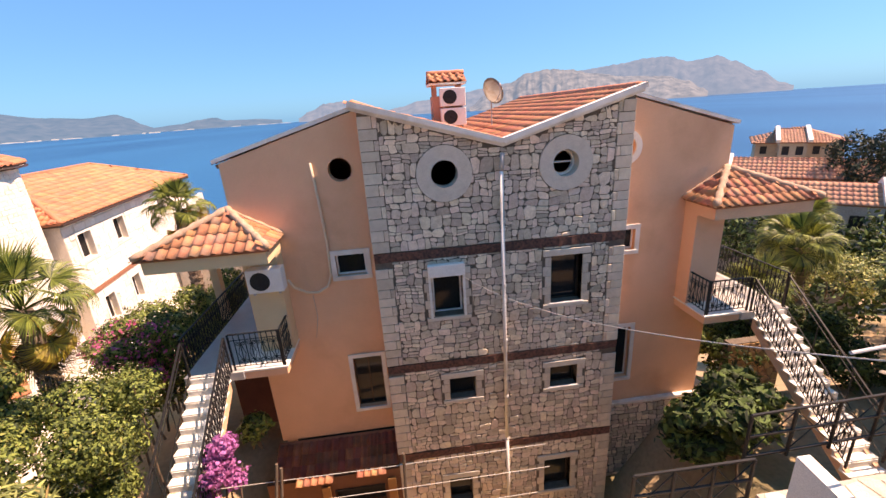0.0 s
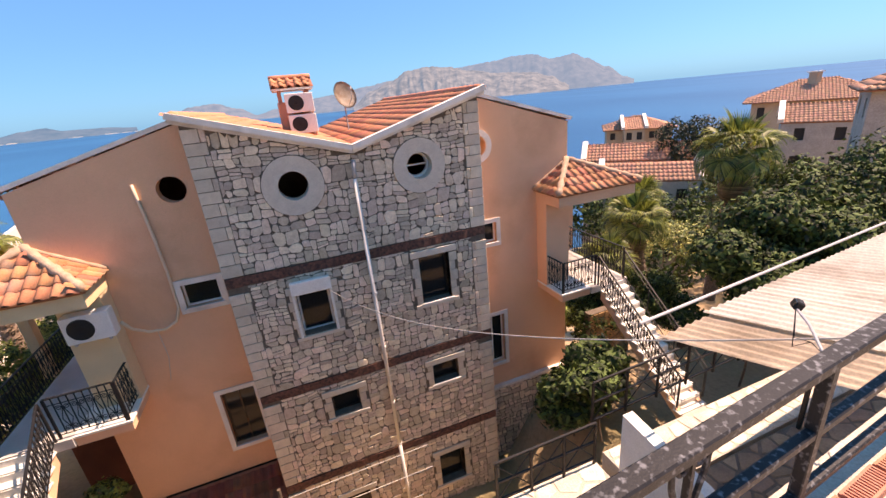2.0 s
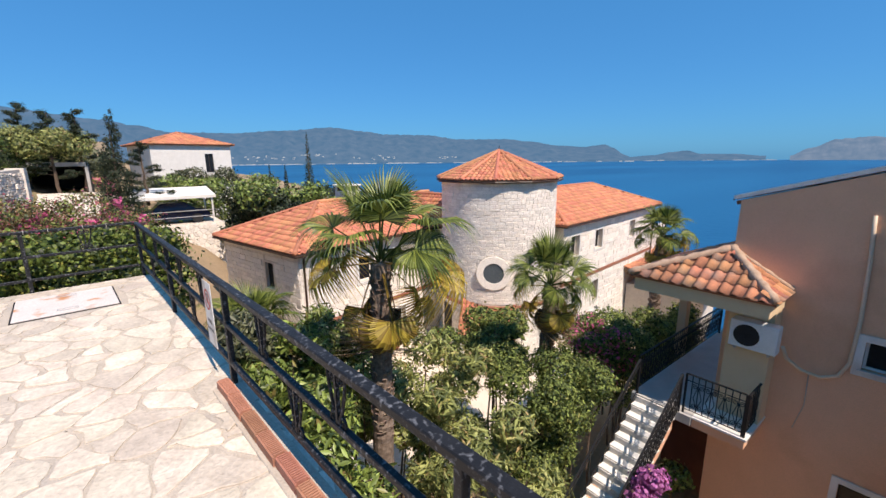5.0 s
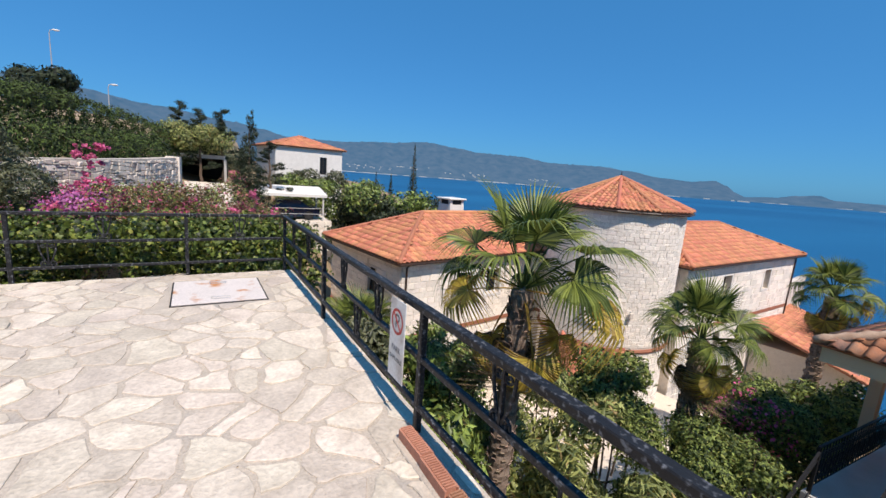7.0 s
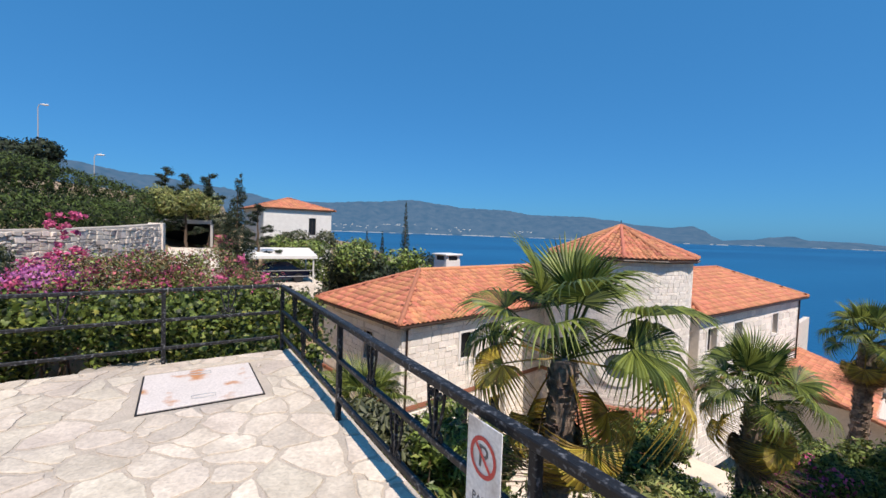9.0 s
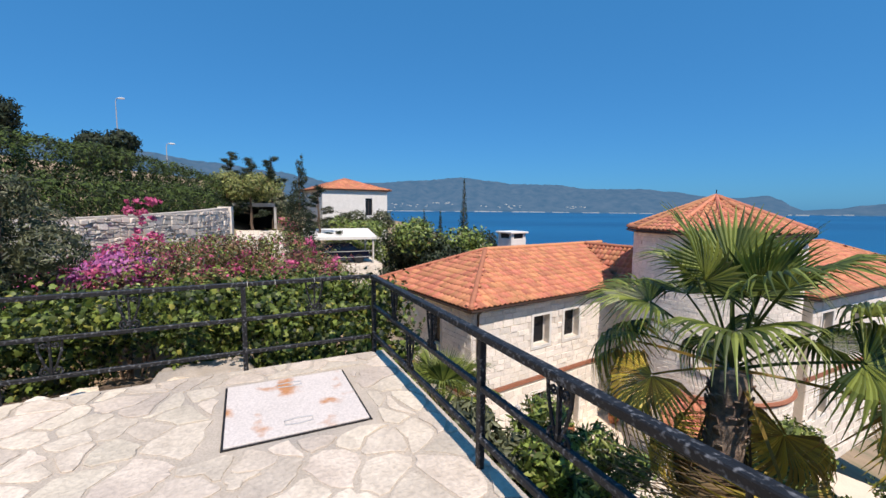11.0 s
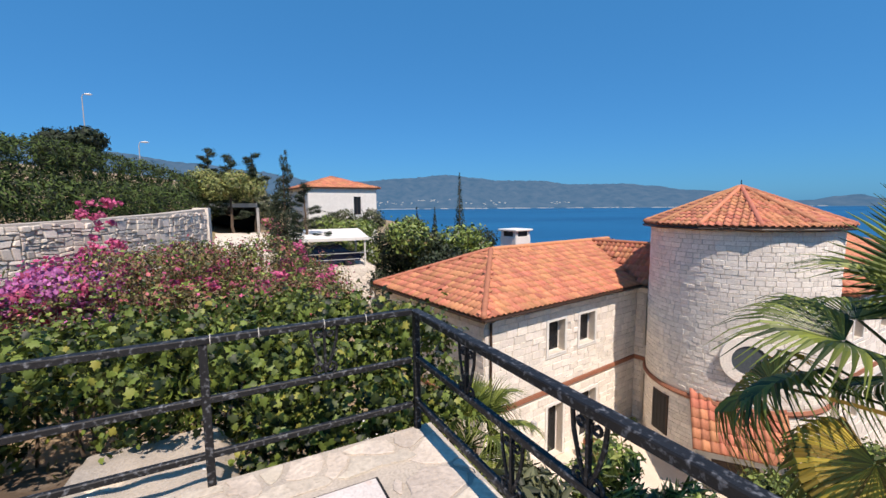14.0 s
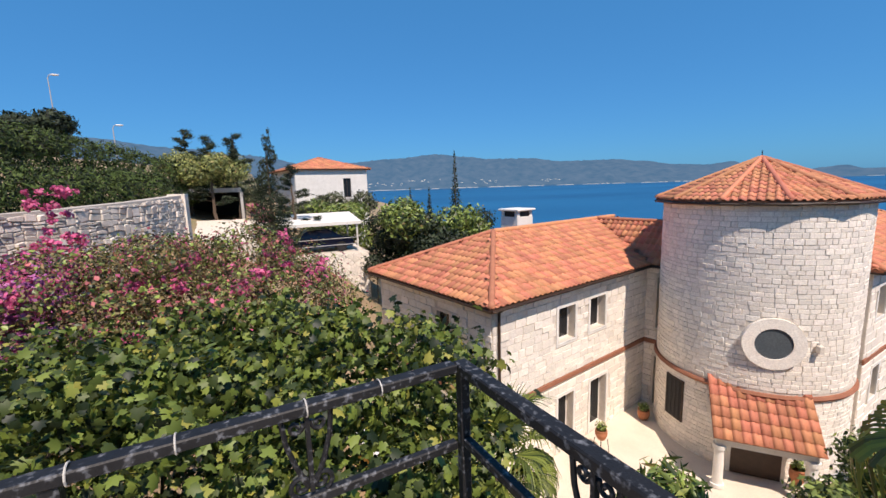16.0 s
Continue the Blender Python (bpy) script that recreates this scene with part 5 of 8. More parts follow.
def build_rail():
    v = 0.02
    rail = thing("railing", "black painted iron terrace railing with scroll ornaments, paint worn", "railing", TERR)
    part("top_rail", solid(-0.03, U1, v - 0.032, v + 0.032, ZT - 0.045, ZT, None, 0.006), M_IRON, rail, "flat worn black top rail")
    part("middle_rail", solid(0.02, U1, v - 0.02, v + 0.02, ZM - 0.02, ZM + 0.02, None, 0.006), M_IRON, rail)
    part("bottom_rail", solid(0.02, U1, v - 0.02, v + 0.02, ZL - 0.02, ZL + 0.02, None, 0.006), M_IRON, rail)
    posts = (0.0, 2.32, 4.62, 7.25, 9.6, 11.9)
    for u in posts:
        part("post", solid(u - 0.022, u + 0.022, v - 0.022, v + 0.022, -0.03, ZT - 0.045, None, 0.004), M_IRON, rail)
    for a, b in zip(posts, posts[1:] + (U1 + 0.6,)):
        for f, z in ((0.30, ZT - 0.045), (0.68, ZT - 0.045), (0.48, ZM - 0.02)):
            if a + (b - a) * f < U1 - 0.1:
                o = new("ornament", ORNAMENT)
                o.parent = rail
                o.location = (a + (b - a) * f, v, z)
    far = thing("railing", "black iron railing across the terrace end with three bars and scrolls", "railing", TERR)
    for name, z, w in (("top_rail", ZT, 0.03), ("middle_rail", ZM, 0.018), ("bottom_rail", ZL, 0.018)):
        part(name, solid(-w, w, V0, v - 0.04, z - 0.03, z + 0.008, None, 0.005), M_IRON, far)
    for y in (-1.29, -3.1, -4.9, -6.7):
        part("post", solid(-0.022, 0.022, y - 0.022, y + 0.022, -0.04, ZT - 0.032), M_IRON, far)
    for y, z in ((-0.62, ZT - 0.03), (-2.2, ZT - 0.03), (-3.9, ZT - 0.03), (-2.75, ZM - 0.02), (-5.6, ZT - 0.03)):
        o = new("ornament", ORNAMENT)
        o.parent = far
        o.matrix_basis = pose(0, y, z, 0, 0, 90)
    # wire ties round the top bar
    for y in (-0.35, -0.62, -1.0, -1.25):
        bm = bmesh.new()
        tube(bm, [(0.036 * math.cos(t), y, ZT - 0.012 + 0.03 * math.sin(t)) for t in np.linspace(0, 2 * math.pi, 12)[:-1]], 0.003, 5, closed=True)
        part("wire_tie", bm, M_CABLE, far, "pale wire tie")


build_rail()


def build_hatch():
    h = thing("floor_hatch", "white painted steel hatch with rust stains set in the paving", "hatch", TERR)
    rust = material("rusty_white_steel", (0.66, 0.595, 0.545), 0.75, (0.60, 0.54, 0.49), 3, 60, 0.03, stain=(0.50, 0.23, 0.10), stain_scale=3.2)
    ramp = [n for n in rust.node_tree.nodes if n.type == "VALTORGB"][1].color_ramp
    ramp.elements[0].position, ramp.elements[1].position = 0.57, 0.68
    part("plate", solid(0.42, 1.44, -1.44, -0.44, -0.012, 0.022, None, 0.004), rust, h)
    # black strip put in for the dark of the gap round the plate
    bm = bmesh.new()
    for a, b, c, d in ((0.402, 0.418, -1.458, -0.422), (1.442, 1.458, -1.458, -0.422), (0.418, 1.442, -1.458, -1.442), (0.418, 1.442, -0.438, -0.422)):
        box(bm, a, b, c, d, -0.02, 0.010)
    part("frame", bm, M_IRON2, h, "thin dark strip for the shaded gap round the plate")
    for u, v in ((1.28, -0.94), (0.58, -0.94)):
        bm = bmesh.new()
        pts = [(u - 0.03, v - 0.10), (u + 0.03, v - 0.10), (u + 0.045, v), (u + 0.03, v + 0.10), (u - 0.03, v + 0.10), (u - 0.045, v)]
        tube(bm, [(x, y, 0.025) for x, y in pts], 0.006, 6, closed=True)
        part("handle", bm, M_GREY, h, "recessed lifting ring")


build_hatch()


def build_kerb():
    kerb = thing("kerb", "row of red hollow bricks bedded in mortar along the terrace edge", "kerb", TERR)
    part("mortar_bed", solid(4.62, U1, -0.15, 0.06, -0.014, 0.018, None, 0.006), M_GROUT, kerb)
    bm = bmesh.new()
    L, W, H = 0.285, 0.09, 0.07
    box(bm, 0, L, 0, W, 0, H * 0.12)
    n = 15
    for i in range(n):
        a = i * L / n
        box(bm, a, a + L / n * 0.45, 0.012, W - 0.012, H * 0.12, H)
    box(bm, 0, L, 0, 0.012, H * 0.12, H * 0.9)
    box(bm, 0, L, W - 0.012, W, H * 0.12, H * 0.9)
    me = bpy.data.meshes.new("brick")
    bm.to_mesh(me)
    bm.free()
    me.materials.append(M_BRICK)
    u = 4.63
    while u < U1 - 0.3:
        o = new("brick", me)
        o.parent = kerb
        o.matrix_basis = pose(u, -0.115 + rng.uniform(-0.006, 0.006), 0.018, 0, 0, rng.uniform(-1.2, 1.2))
        u += 0.296 + rng.uniform(0, 0.012)


build_kerb()


def lettering(name, text, size, mat, parent, m):
    cu = bpy.data.curves.new(name, "FONT")
    cu.body, cu.size, cu.align_x, cu.align_y, cu.extrude = text, size, "CENTER", "CENTER", 0.0008
    tmp = bpy.data.objects.new(name, cu)
    me = bpy.data.meshes.new_from_object(tmp)
    bpy.data.objects.remove(tmp)
    me.materials.append(mat)
    o = new(name, me)
    o.parent = parent
    o.matrix_basis = m
    return o


def build_sign():
    s = thing("no_parking_sign", "white no parking sign with a red ring tied to the railing", "sign", TERR @ pose(4.38, -0.04, 0.58, 0, 0, 0) @ Matrix.Diagonal((1.05, 1, 1.08, 1)))
    white = material("sign_white", (0.76, 0.75, 0.72), 0.5, (0.66, 0.65, 0.62), 4, 60, 0.05, stain=(0.5, 0.45, 0.4), stain_scale=5)
    red = material("sign_red", (0.55, 0.06, 0.05), 0.5, (0.48, 0.05, 0.04), 4, 60, 0.0)
    ink = material("sign_ink", (0.12, 0.12, 0.13), 0.5, (0.1, 0.1, 0.1), 4, 60, 0.0)
    part("panel", solid(-0.11, 0.11, -0.006, 0.0, -0.27, 0.25, None, 0.002), white, s)
    bm = bmesh.new()
    n = 36
    for r0, r1 in ((0.066, 0.084),):
        a = [bm.verts.new((r0 * math.cos(2 * math.pi * i / n), -0.0085, 0.11 + r0 * math.sin(2 * math.pi * i / n))) for i in range(n)]
        b = [bm.verts.new((r1 * math.cos(2 * math.pi * i / n), -0.0085, 0.11 + r1 * math.sin(2 * math.pi * i / n))) for i in range(n)]
        for i in range(n):
            bm.faces.new((a[i], a[(i + 1) % n], b[(i + 1) % n], b[i]))
    bar(bm, (-0.05, -0.0087, 0.16), (0.05, -0.0087, 0.06), 0.001, 0.014)
    part("ring", bm, red, s, "red prohibition ring and slash")
    lettering("letter", "P", 0.13, ink, s, pose(0, -0.0075, 0.108, 90, 0, 0))
    lettering("word", "PARK", 0.052, ink, s, pose(0, -0.0075, -0.07, 90, 0, 0))
    lettering("word", "YAPILMAZ", 0.040, ink, s, pose(0, -0.0075, -0.135, 90, 0, 0))


build_sign()


def build_floodlight():
    f = thing("floodlight", "small grey floodlight on an iron arm with loose cables", "lamp")
    base = Vector((2.735, 0.82, 0.755))
    head = Vector((3.07, 1.11, 0.734))
    bm = bmesh.new()
    tube(bm, [base, base.lerp(head, 0.5) + Vector((0, 0, 0.02)), head], 0.006, 8)
    part("arm", bm, M_GREY, f)
    m = Matrix.Translation(head) @ pose(0, 0, 0, 25, 0, 40) @ Matrix.Scale(0.8, 4)
    part("head", solid(-0.036, 0.036, -0.022, 0.025, -0.006, 0.05, m, 0.007), M_IRON2, f)
    part("pane", solid(-0.03, 0.03, 0.026, 0.030, 0.0, 0.044, m), M_GLASS, f)
    bm = bmesh.new()
    for k in (0, 1):
        tube(bm, [head, head + Vector((-0.06, -0.05, -0.12 - 0.05 * k)), head.lerp(base, 0.45) + Vector((0.06, 0, -0.10)), base], 0.0022, 5)
    part("cable", bm, M_IRON2, f)


build_floodlight()


def cable(name, label, a, b, sag, r, mat, n=24):
    a, b = Vector(a), Vector(b)
    bm = bmesh.new()
    tube(bm, [a.lerp(b, i / n) + Vector((0, 0, -4 * sag * (i / n) * (1 - i / n))) for i in range(n + 1)], r, 6)
    ob = part(name, bm, mat)
    tagged(ob, label, "cable")
    return ob


cable("cable", "pale cable slung from the house window to the terrace railing", (1.34, 9.58, -2.25), TERR @ Vector((12.75, 0.06, 0.62)), 0.45, 0.0055, M_CABLE)


# ---- porches, stairs and fittings of the twin house ----
MIRROR = 2.32


def iron_railing(parent, pts, height=0.95, step=0.13, scroll=True, name="railing", label=""):
    """Black wrought-iron railing along floor points: handrail, low rail, balusters and scrolls."""
    rail = new(name)
    rail.parent = parent
    if label:
        tagged(rail, label)
    P = [Vector(p) for p in pts]
    up = Vector((0, 0, 1))
    for a, b in zip(P, P[1:]):
        bm = bmesh.new()
        bar(bm, a + up * height, b + up * height, 0.045, 0.025)
        part("handrail", bm, M_IRON2, rail)
        bm = bmesh.new()
        bar(bm, a + up * 0.10, b + up * 0.10, 0.02, 0.014)
        part("low_rail", bm, M_IRON2, rail)
        bm = bmesh.new()
        bar(bm, a + up * (height - 0.16), b + up * (height - 0.16), 0.02, 0.012)
        part("upper_rail", bm, M_IRON2, rail)
        n = max(2, round((b - a).length / step))
        d = (b - a).normalized()
        for i in range(n + 1):
            p = a.lerp(b, i / n)
            bm = bmesh.new()
            r = 0.02 if i in (0, n) else 0.009
            bar(bm, p + up * (0.0 if i in (0, n) else 0.1), p + up * height, r * 2, r * 2)
            part("post" if i in (0, n) else "baluster", bm, M_IRON2, rail)
            if scroll and 0 < i < n and i % 2 == 0:
                bm = bmesh.new()
                for s in (-1, 1):
                    tube(bm, spiral(p + d * s * 0.07 + up * (height - 0.26), 0.06, 1.4, d * s, up, 0.5, 14), 0.009, 5)
                    tube(bm, spiral(p + d * s * 0.07 + up * 0.24, 0.06, 1.4, d * s, -up, 0.5, 14), 0.009, 5)
                    tube(bm, [p + d * s * 0.012 + up * 0.24, p + d * s * 0.085 + up * (height * 0.45), p + d * s * 0.012 + up * (height - 0.27)], 0.009, 5)
                part("scroll", bm, M_IRON2, rail)
    return rail


def build_side(side):
    X = (lambda x: x) if side == 0 else (lambda x: 2 * MIRROR - x)
    flip = side == 1

    def bx(x0, x1, *r):
        a, b = sorted((X(x0), X(x1)))
        return solid(a, b, *r)

    # porch roof
    porch = thing("porch_roof", "hipped clay tile porch roof on a cream beam at the house corner" if side == 0 else "hipped clay tile porch roof on an apricot beam at the house corner", "porch", group="porches of the twin house")
    ze, za = -1.0, -0.28
    fl, fr, rw, bl = (X(-6.02), 9.28, ze), (X(-3.08), 9.28, ze), (X(-3.08), 10.52, ze), (X(-6.02), 12.6, ze)
    ap, ab = (X(-4.26), 10.5, za), (X(-4.26), 12.6, za)
    order = (lambda c: c) if not flip else (lambda c: [c[1], c[0], *c[2:][::-1]])
    tile_slope(porch, order([fl, fr, ap]), M_TILE_OLD, M_TILE_ALL, 200, w=0.24, l=0.33, slab=0.06)
    tile_slope(porch, order([fr, rw, ap]), M_TILE_OLD, M_TILE_ALL, 200, w=0.24, l=0.33, slab=0.06)
    tile_slope(porch, order([bl, fl, ap, ab]), M_TILE_OLD, M_TILE_ALL, 200, w=0.24, l=0.33, slab=0.06)
    for p, q in ((fl, ap), (fr, ap)):
        ridge_cap(porch, Vector(p) + Vector((0, 0, 0.05)), Vector(q) + Vector((0, 0, 0.05)), M_RIDGE, 0.085, 0.22, "hip_mortar")
    ridge_cap(porch, Vector(rw) + Vector((0, -0.03, 0.05)), Vector(ap) + Vector((0, -0.02, 0.05)), M_RIDGE, 0.05, 0.2, "flashing")
    cream = M_CREAM if side == 0 else M_ORANGE
    bm = bmesh.new()
    for a, b, c, d in ((-5.9, -3.18, 9.38, 9.56), (-5.9, -5.72, 9.562, 12.5), (-3.36, -3.18, 9.562, 10.52)):
        x0, x1 = sorted((X(a), X(b)))
        box(bm, x0, x1, c, d, ze - 0.36, ze - 0.075)
    part("beam", bm, cream, porch)
    part("soffit", bx(-5.71, -3.37, 9.57, 10.5, ze - 0.12, ze - 0.08), M_TRIM, porch)
    part("pillar", bx(-5.88, -5.66, 12.2, 12.45, -4.0, ze - 0.362), cream, porch)
    # pier below the porch, landing, balcony and stairs
    st = thing("entrance_stair", "outside stair with white marble treads, landing and small balcony", "stairs", group="stairs of the twin house")
    part("pier", bx(-4.02, -3.2, 10.02, YO - 0.003, -3.998, ze - 0.363), cream if side == 0 else M_ORANGE, st, "rendered pier")
    part("landing", bx(-5.62, XL - 0.003, 9.18, 15.4, -4.22, -4.0), M_CONC, st, "grey landing slab")
    part("balcony_slab", bx(-4.238, -3.22, 9.25, YO - 0.003, -4.26, -4.045), M_ORANGE, st)
    part("balcony_floor", bx(-4.238, -3.18, 9.21, YO - 0.004, -4.044, -4.0), M_MARBLE, st, "white marble balcony edge")
    n, y0, z0, run, rise = 14, 9.18, -4.0, 0.222, 0.178
    for i in range(n):
        z = z0 - rise * (i + 1)
        y = y0 - run * (i + 1)
        part("tread", bx(-5.50, -4.56, y - 0.02, y + run, z - 0.035, z), M_MARBLE, st)
        part("riser", bx(-5.48, -4.58, y + run - 0.04, y + run - 0.003, z, z + rise - 0.036), M_TRIM, st)
    bm = bmesh.new()
    ye, zb = y0 - run * n, z0 - rise * n
    for x0, x1 in ((-5.46, -5.34), (-4.72, -4.60)):
        a, b = sorted((X(x0), X(x1)))
        vs = []
        for x in (a, b):
            vs.append([bm.verts.new(p) for p in ((x, y0, z0 - 0.23), (x, y0, z0 - 0.5), (x, ye, zb - 0.33), (x, ye, zb - 0.06))])
        bm.faces.new(vs[0])
        bm.faces.new(vs[1][::-1])
        for i in range(4):
            j = (i + 1) % 4
            bm.faces.new((vs[0][i], vs[0][j], vs[1][j], vs[1][i]))
    bmesh.ops.recalc_face_normals(bm, faces=bm.faces[:])
    part("stringer", bm, M_ORANGE, st)
    part("stair_back", bx(-5.44, -4.62, ye - 0.3, ye + 0.02, zb - 1.6, zb - 0.04), M_CONC, st)
    iron_railing(st, [(X(-5.55), 14.9, -4.0), (X(-5.55), 9.3, -4.0)], 0.98)
    iron_railing(st, [(X(-5.50), 9.22, -4.02), (X(-5.47), ye + 0.1, zb + 0.14)], 0.95, step=1.1, scroll=False)
    iron_railing(st, [(X(-4.55), ye + 0.1, zb + 0.14), (X(-4.52), 9.22, -4.0)], 0.95)
    iron_railing(st, [(X(-4.45), 9.28, -4.0), (X(-3.29), 9.28, -4.0)], 0.98)
    iron_railing(st, [(X(-3.25), 9.28, -4.0), (X(-3.25), 10.48, -4.0)], 0.98)
    return st


M_CONDUIT = material("conduit_plastic", (0.72, 0.58, 0.43), 0.5, (0.62, 0.48, 0.34), 3, 60, 0.05)
M_CREAM = material("cream_render", (0.74, 0.56, 0.35), 0.9, (0.66, 0.48, 0.29), 1.5, 100, 0.1)
build_side(0)
build_side(1)


def air_unit(name, m, label):
    """An outdoor air-conditioning unit, front towards local -y, origin at the middle of its base."""
    ac = thing(name, label, "air conditioner", m, group="outdoor air units")
    body = part("casing", solid(-0.42, 0.42, -0.15, 0.15, 0.0, 0.6, None, 0.015), M_PLASTIC, ac)
    # flat dark disc stands for the shade inside the casing
    bm = bmesh.new()
    bmesh.ops.create_circle(bm, cap_ends=True, radius=0.235, segments=32, matrix=Matrix.Translation((-0.11, -0.152, 0.3)) @ pose(0, 0, 0, 90, 0, 0))
    part("fan_opening", bm, M_DARK, ac, "dark fan opening")
    for k in range(6):
        bm = bmesh.new()
        r = 0.05 + 0.036 * k
        tube(bm, [(-0.11 + r * math.cos(t), -0.158, 0.3 + r * math.sin(t)) for t in np.linspace(0, 2 * math.pi, 25)[:-1]], 0.004, 4, closed=True)
        part("grille_ring", bm, M_IRON2, ac)
    bm = bmesh.new()
    for k in range(5):
        a = 2 * math.pi * k / 5
        bar(bm, (-0.11, -0.1545, 0.3), (-0.11 + 0.21 * math.cos(a), -0.1545, 0.3 + 0.21 * math.sin(a)), 0.003, 0.05)
    part("fan", bm, M_DARK, ac)
    part("service_cover", solid(0.20, 0.40, -0.156, -0.151, 0.05, 0.55), M_PLASTIC, ac)
    for x in (-0.3, 0.3):
        part("bracket", solid(x - 0.02, x + 0.02, -0.14, 0.2, -0.05, -0.001), M_GREY, ac)
    return ac


air_unit("air_conditioner", pose(-3.46, 9.82, -2.2), "white outdoor air conditioner on the pier under the porch")


def build_chimney():
    c = thing("chimney", "reddish rendered chimney stack with a clay tile cap", "chimney")
    red = material("chimney_render", (0.55, 0.28, 0.19), 0.9, (0.45, 0.21, 0.14), 4, 60, 0.3)
    part("shaft", solid(1.12, 1.98, 12.2, 12.95, 0.9, 2.1, None, 0.01), red, c)
    for x in (1.16, 1.86):
        for y in (12.24, 12.83):
            part("pier", solid(x, x + 0.09, y, y + 0.09, 2.101, 2.38), red, c)
    part("cap_slab", solid(1.04, 2.06, 12.1, 13.05, 2.381, 2.44), M_TRIM, c)
    tile_slope(c, [(1.02, 12.08, 2.45), (2.08, 12.08, 2.45), (2.08, 12.58, 2.68), (1.02, 12.58, 2.68)], M_TILE, M_TILE_ALL, 60, w=0.2, l=0.25, slab=0.02)
    tile_slope(c, [(2.08, 13.08, 2.45), (1.02, 13.08, 2.45), (1.02, 12.58, 2.68), (2.08, 12.58, 2.68)], M_TILE, M_TILE_ALL, 60, w=0.2, l=0.25, slab=0.02)
    ridge_cap(c, (1.02, 12.58, 2.71), (2.08, 12.58, 2.71), M_TILE, 0.07, 0.06)
    for z in (1.30, 1.82):
        u = air_unit("air_conditioner", pose(1.65, 12.0, z) @ Matrix.Diagonal((0.82, 0.9, 0.78, 1)), "pinkish white outdoor air conditioner fixed to the chimney")


build_chimney()


def build_dish():
    d = thing("satellite_dish", "weathered satellite dish on a short mast", "dish")
    old = material("dish_paint", (0.50, 0.44, 0.36), 0.6, (0.38, 0.3, 0.22), 5, 40, 0.1, stain=(0.33, 0.2, 0.12), stain_scale=4)
    m = Matrix.Translation((2.95, 12.9, 2.14)) @ pose(0, 0, 0, -20, 0, 25)
    bm = bmesh.new()
    n, rings = 28, 5
    prev = None
    for k in range(rings + 1):
        r = 0.36 * k / rings
        y = 0.10 * (k / rings) ** 2
        cur = [bm.verts.new(m @ Vector((r * math.cos(2 * math.pi * i / n), -y, r * 1.08 * math.sin(2 * math.pi * i / n)))) for i in range(n)] if k else [bm.verts.new(m @ Vector((0, 0, 0)))]
        if prev is not None:
            for i in range(n):
                if len(prev) == 1:
                    bm.faces.new((prev[0], cur[i], cur[(i + 1) % n]))
                else:
                    bm.faces.new((prev[i], cur[i], cur[(i + 1) % n], prev[(i + 1) % n]))
        prev = cur
    r = bmesh.ops.solidify(bm, geom=bm.faces[:], thickness=0.012)
    part("reflector", bm, old, d, smooth=True)
    bm = bmesh.new()
    tube(bm, [m @ Vector((0, 0, -0.36)), m @ Vector((0, -0.35, -0.2)), m @ Vector((0, -0.42, 0.02))], 0.012, 6)
    part("arm", bm, M_GREY, d)
    part("receiver", solid(-0.03, 0.03, -0.46, -0.38, 0.0, 0.07, m, 0.01), M_GREY, d)
    bm = bmesh.new()
    tube(bm, [(2.95, 12.95, 1.0), (2.95, 12.95, 2.12)], 0.02, 8)
    part("mast", bm, M_GREY, d)


build_dish()


def pipe(name, label, pts, r, mat, category="pipe"):
    bm = bmesh.new()
    P = [Vector(p) for p in pts]
    fine = []
    for a, b in zip(P, P[1:]):
        n = max(1, int((b - a).length / 0.4))
        fine += [a.lerp(b, i / n) for i in range(n)]
    tube(bm, fine + [P[-1]], r, 8)
    ob = part(name, bm, mat, smooth=True)
    return tagged(ob, label, category)


down = thing("drainpipe", "white drainpipe down the middle of the stone front", "pipe")
for k, (a, b) in enumerate((((2.40, 9.53, 0.72), (2.37, 9.54, 0.3)), ((2.37, 9.54, 0.3), (2.40, 9.54, -7.5)), ((2.40, 9.54, -7.5), (2.43, 9.54, -10.4)))):
    bm = bmesh.new()
    tube(bm, [a, b], 0.05, 12)
    part("pipe_length", bm, M_GREY if k == 0 else M_TRIM, down, smooth=True)
for z in (-0.9, -2.6, -4.2, -6.0, -7.5):
    bm = bmesh.new()
    tube(bm, [(2.40, 9.54, z - 0.03), (2.40, 9.54, z + 0.03)], 0.058, 12)
    part("pipe_clip", bm, M_TRIM, down)
pipe("conduit", "cream plastic conduit looping down the apricot wall", [(-2.12, 10.5, 0.72), (-2.06, 10.49, -0.2), (-2.02, 10.49, -1.3), (-2.04, 10.48, -2.2), (-2.16, 10.47, -2.52), (-2.42, 10.46, -2.66), (-2.72, 10.4, -2.6), (-2.95, 10.2, -2.35), (-3.0, 9.98, -2.05)], 0.034, M_CONDUIT)
pipe("cable", "thin white cable hanging on the apricot wall", [(-2.6, 10.49, -2.62), (-2.58, 10.5, -3.4), (-2.7, 10.48, -4.0)], 0.008, M_CABLE, "cable")


def ring_box(x0, x1, z0, z1, y, t):
    bm = bmesh.new()
    for a, b, c, d in ((x0, x1, z0, z0 + t), (x0, x1, z1 - t, z1), (x0, x0 + t, z0 + t, z1 - t), (x1 - t, x1, z0 + t, z1 - t)):
        box(bm, a, b, y - t / 2, y + t / 2, c, d)
    return bm


# ---- lean-to and patio at the foot of the house ----
# orange render darkened to brown, with its shade in the colour
M_SHADEWALL = material("shaded_render", (0.20, 0.085, 0.045), 0.9, (0.13, 0.055, 0.03), 2, 60, 0.2)


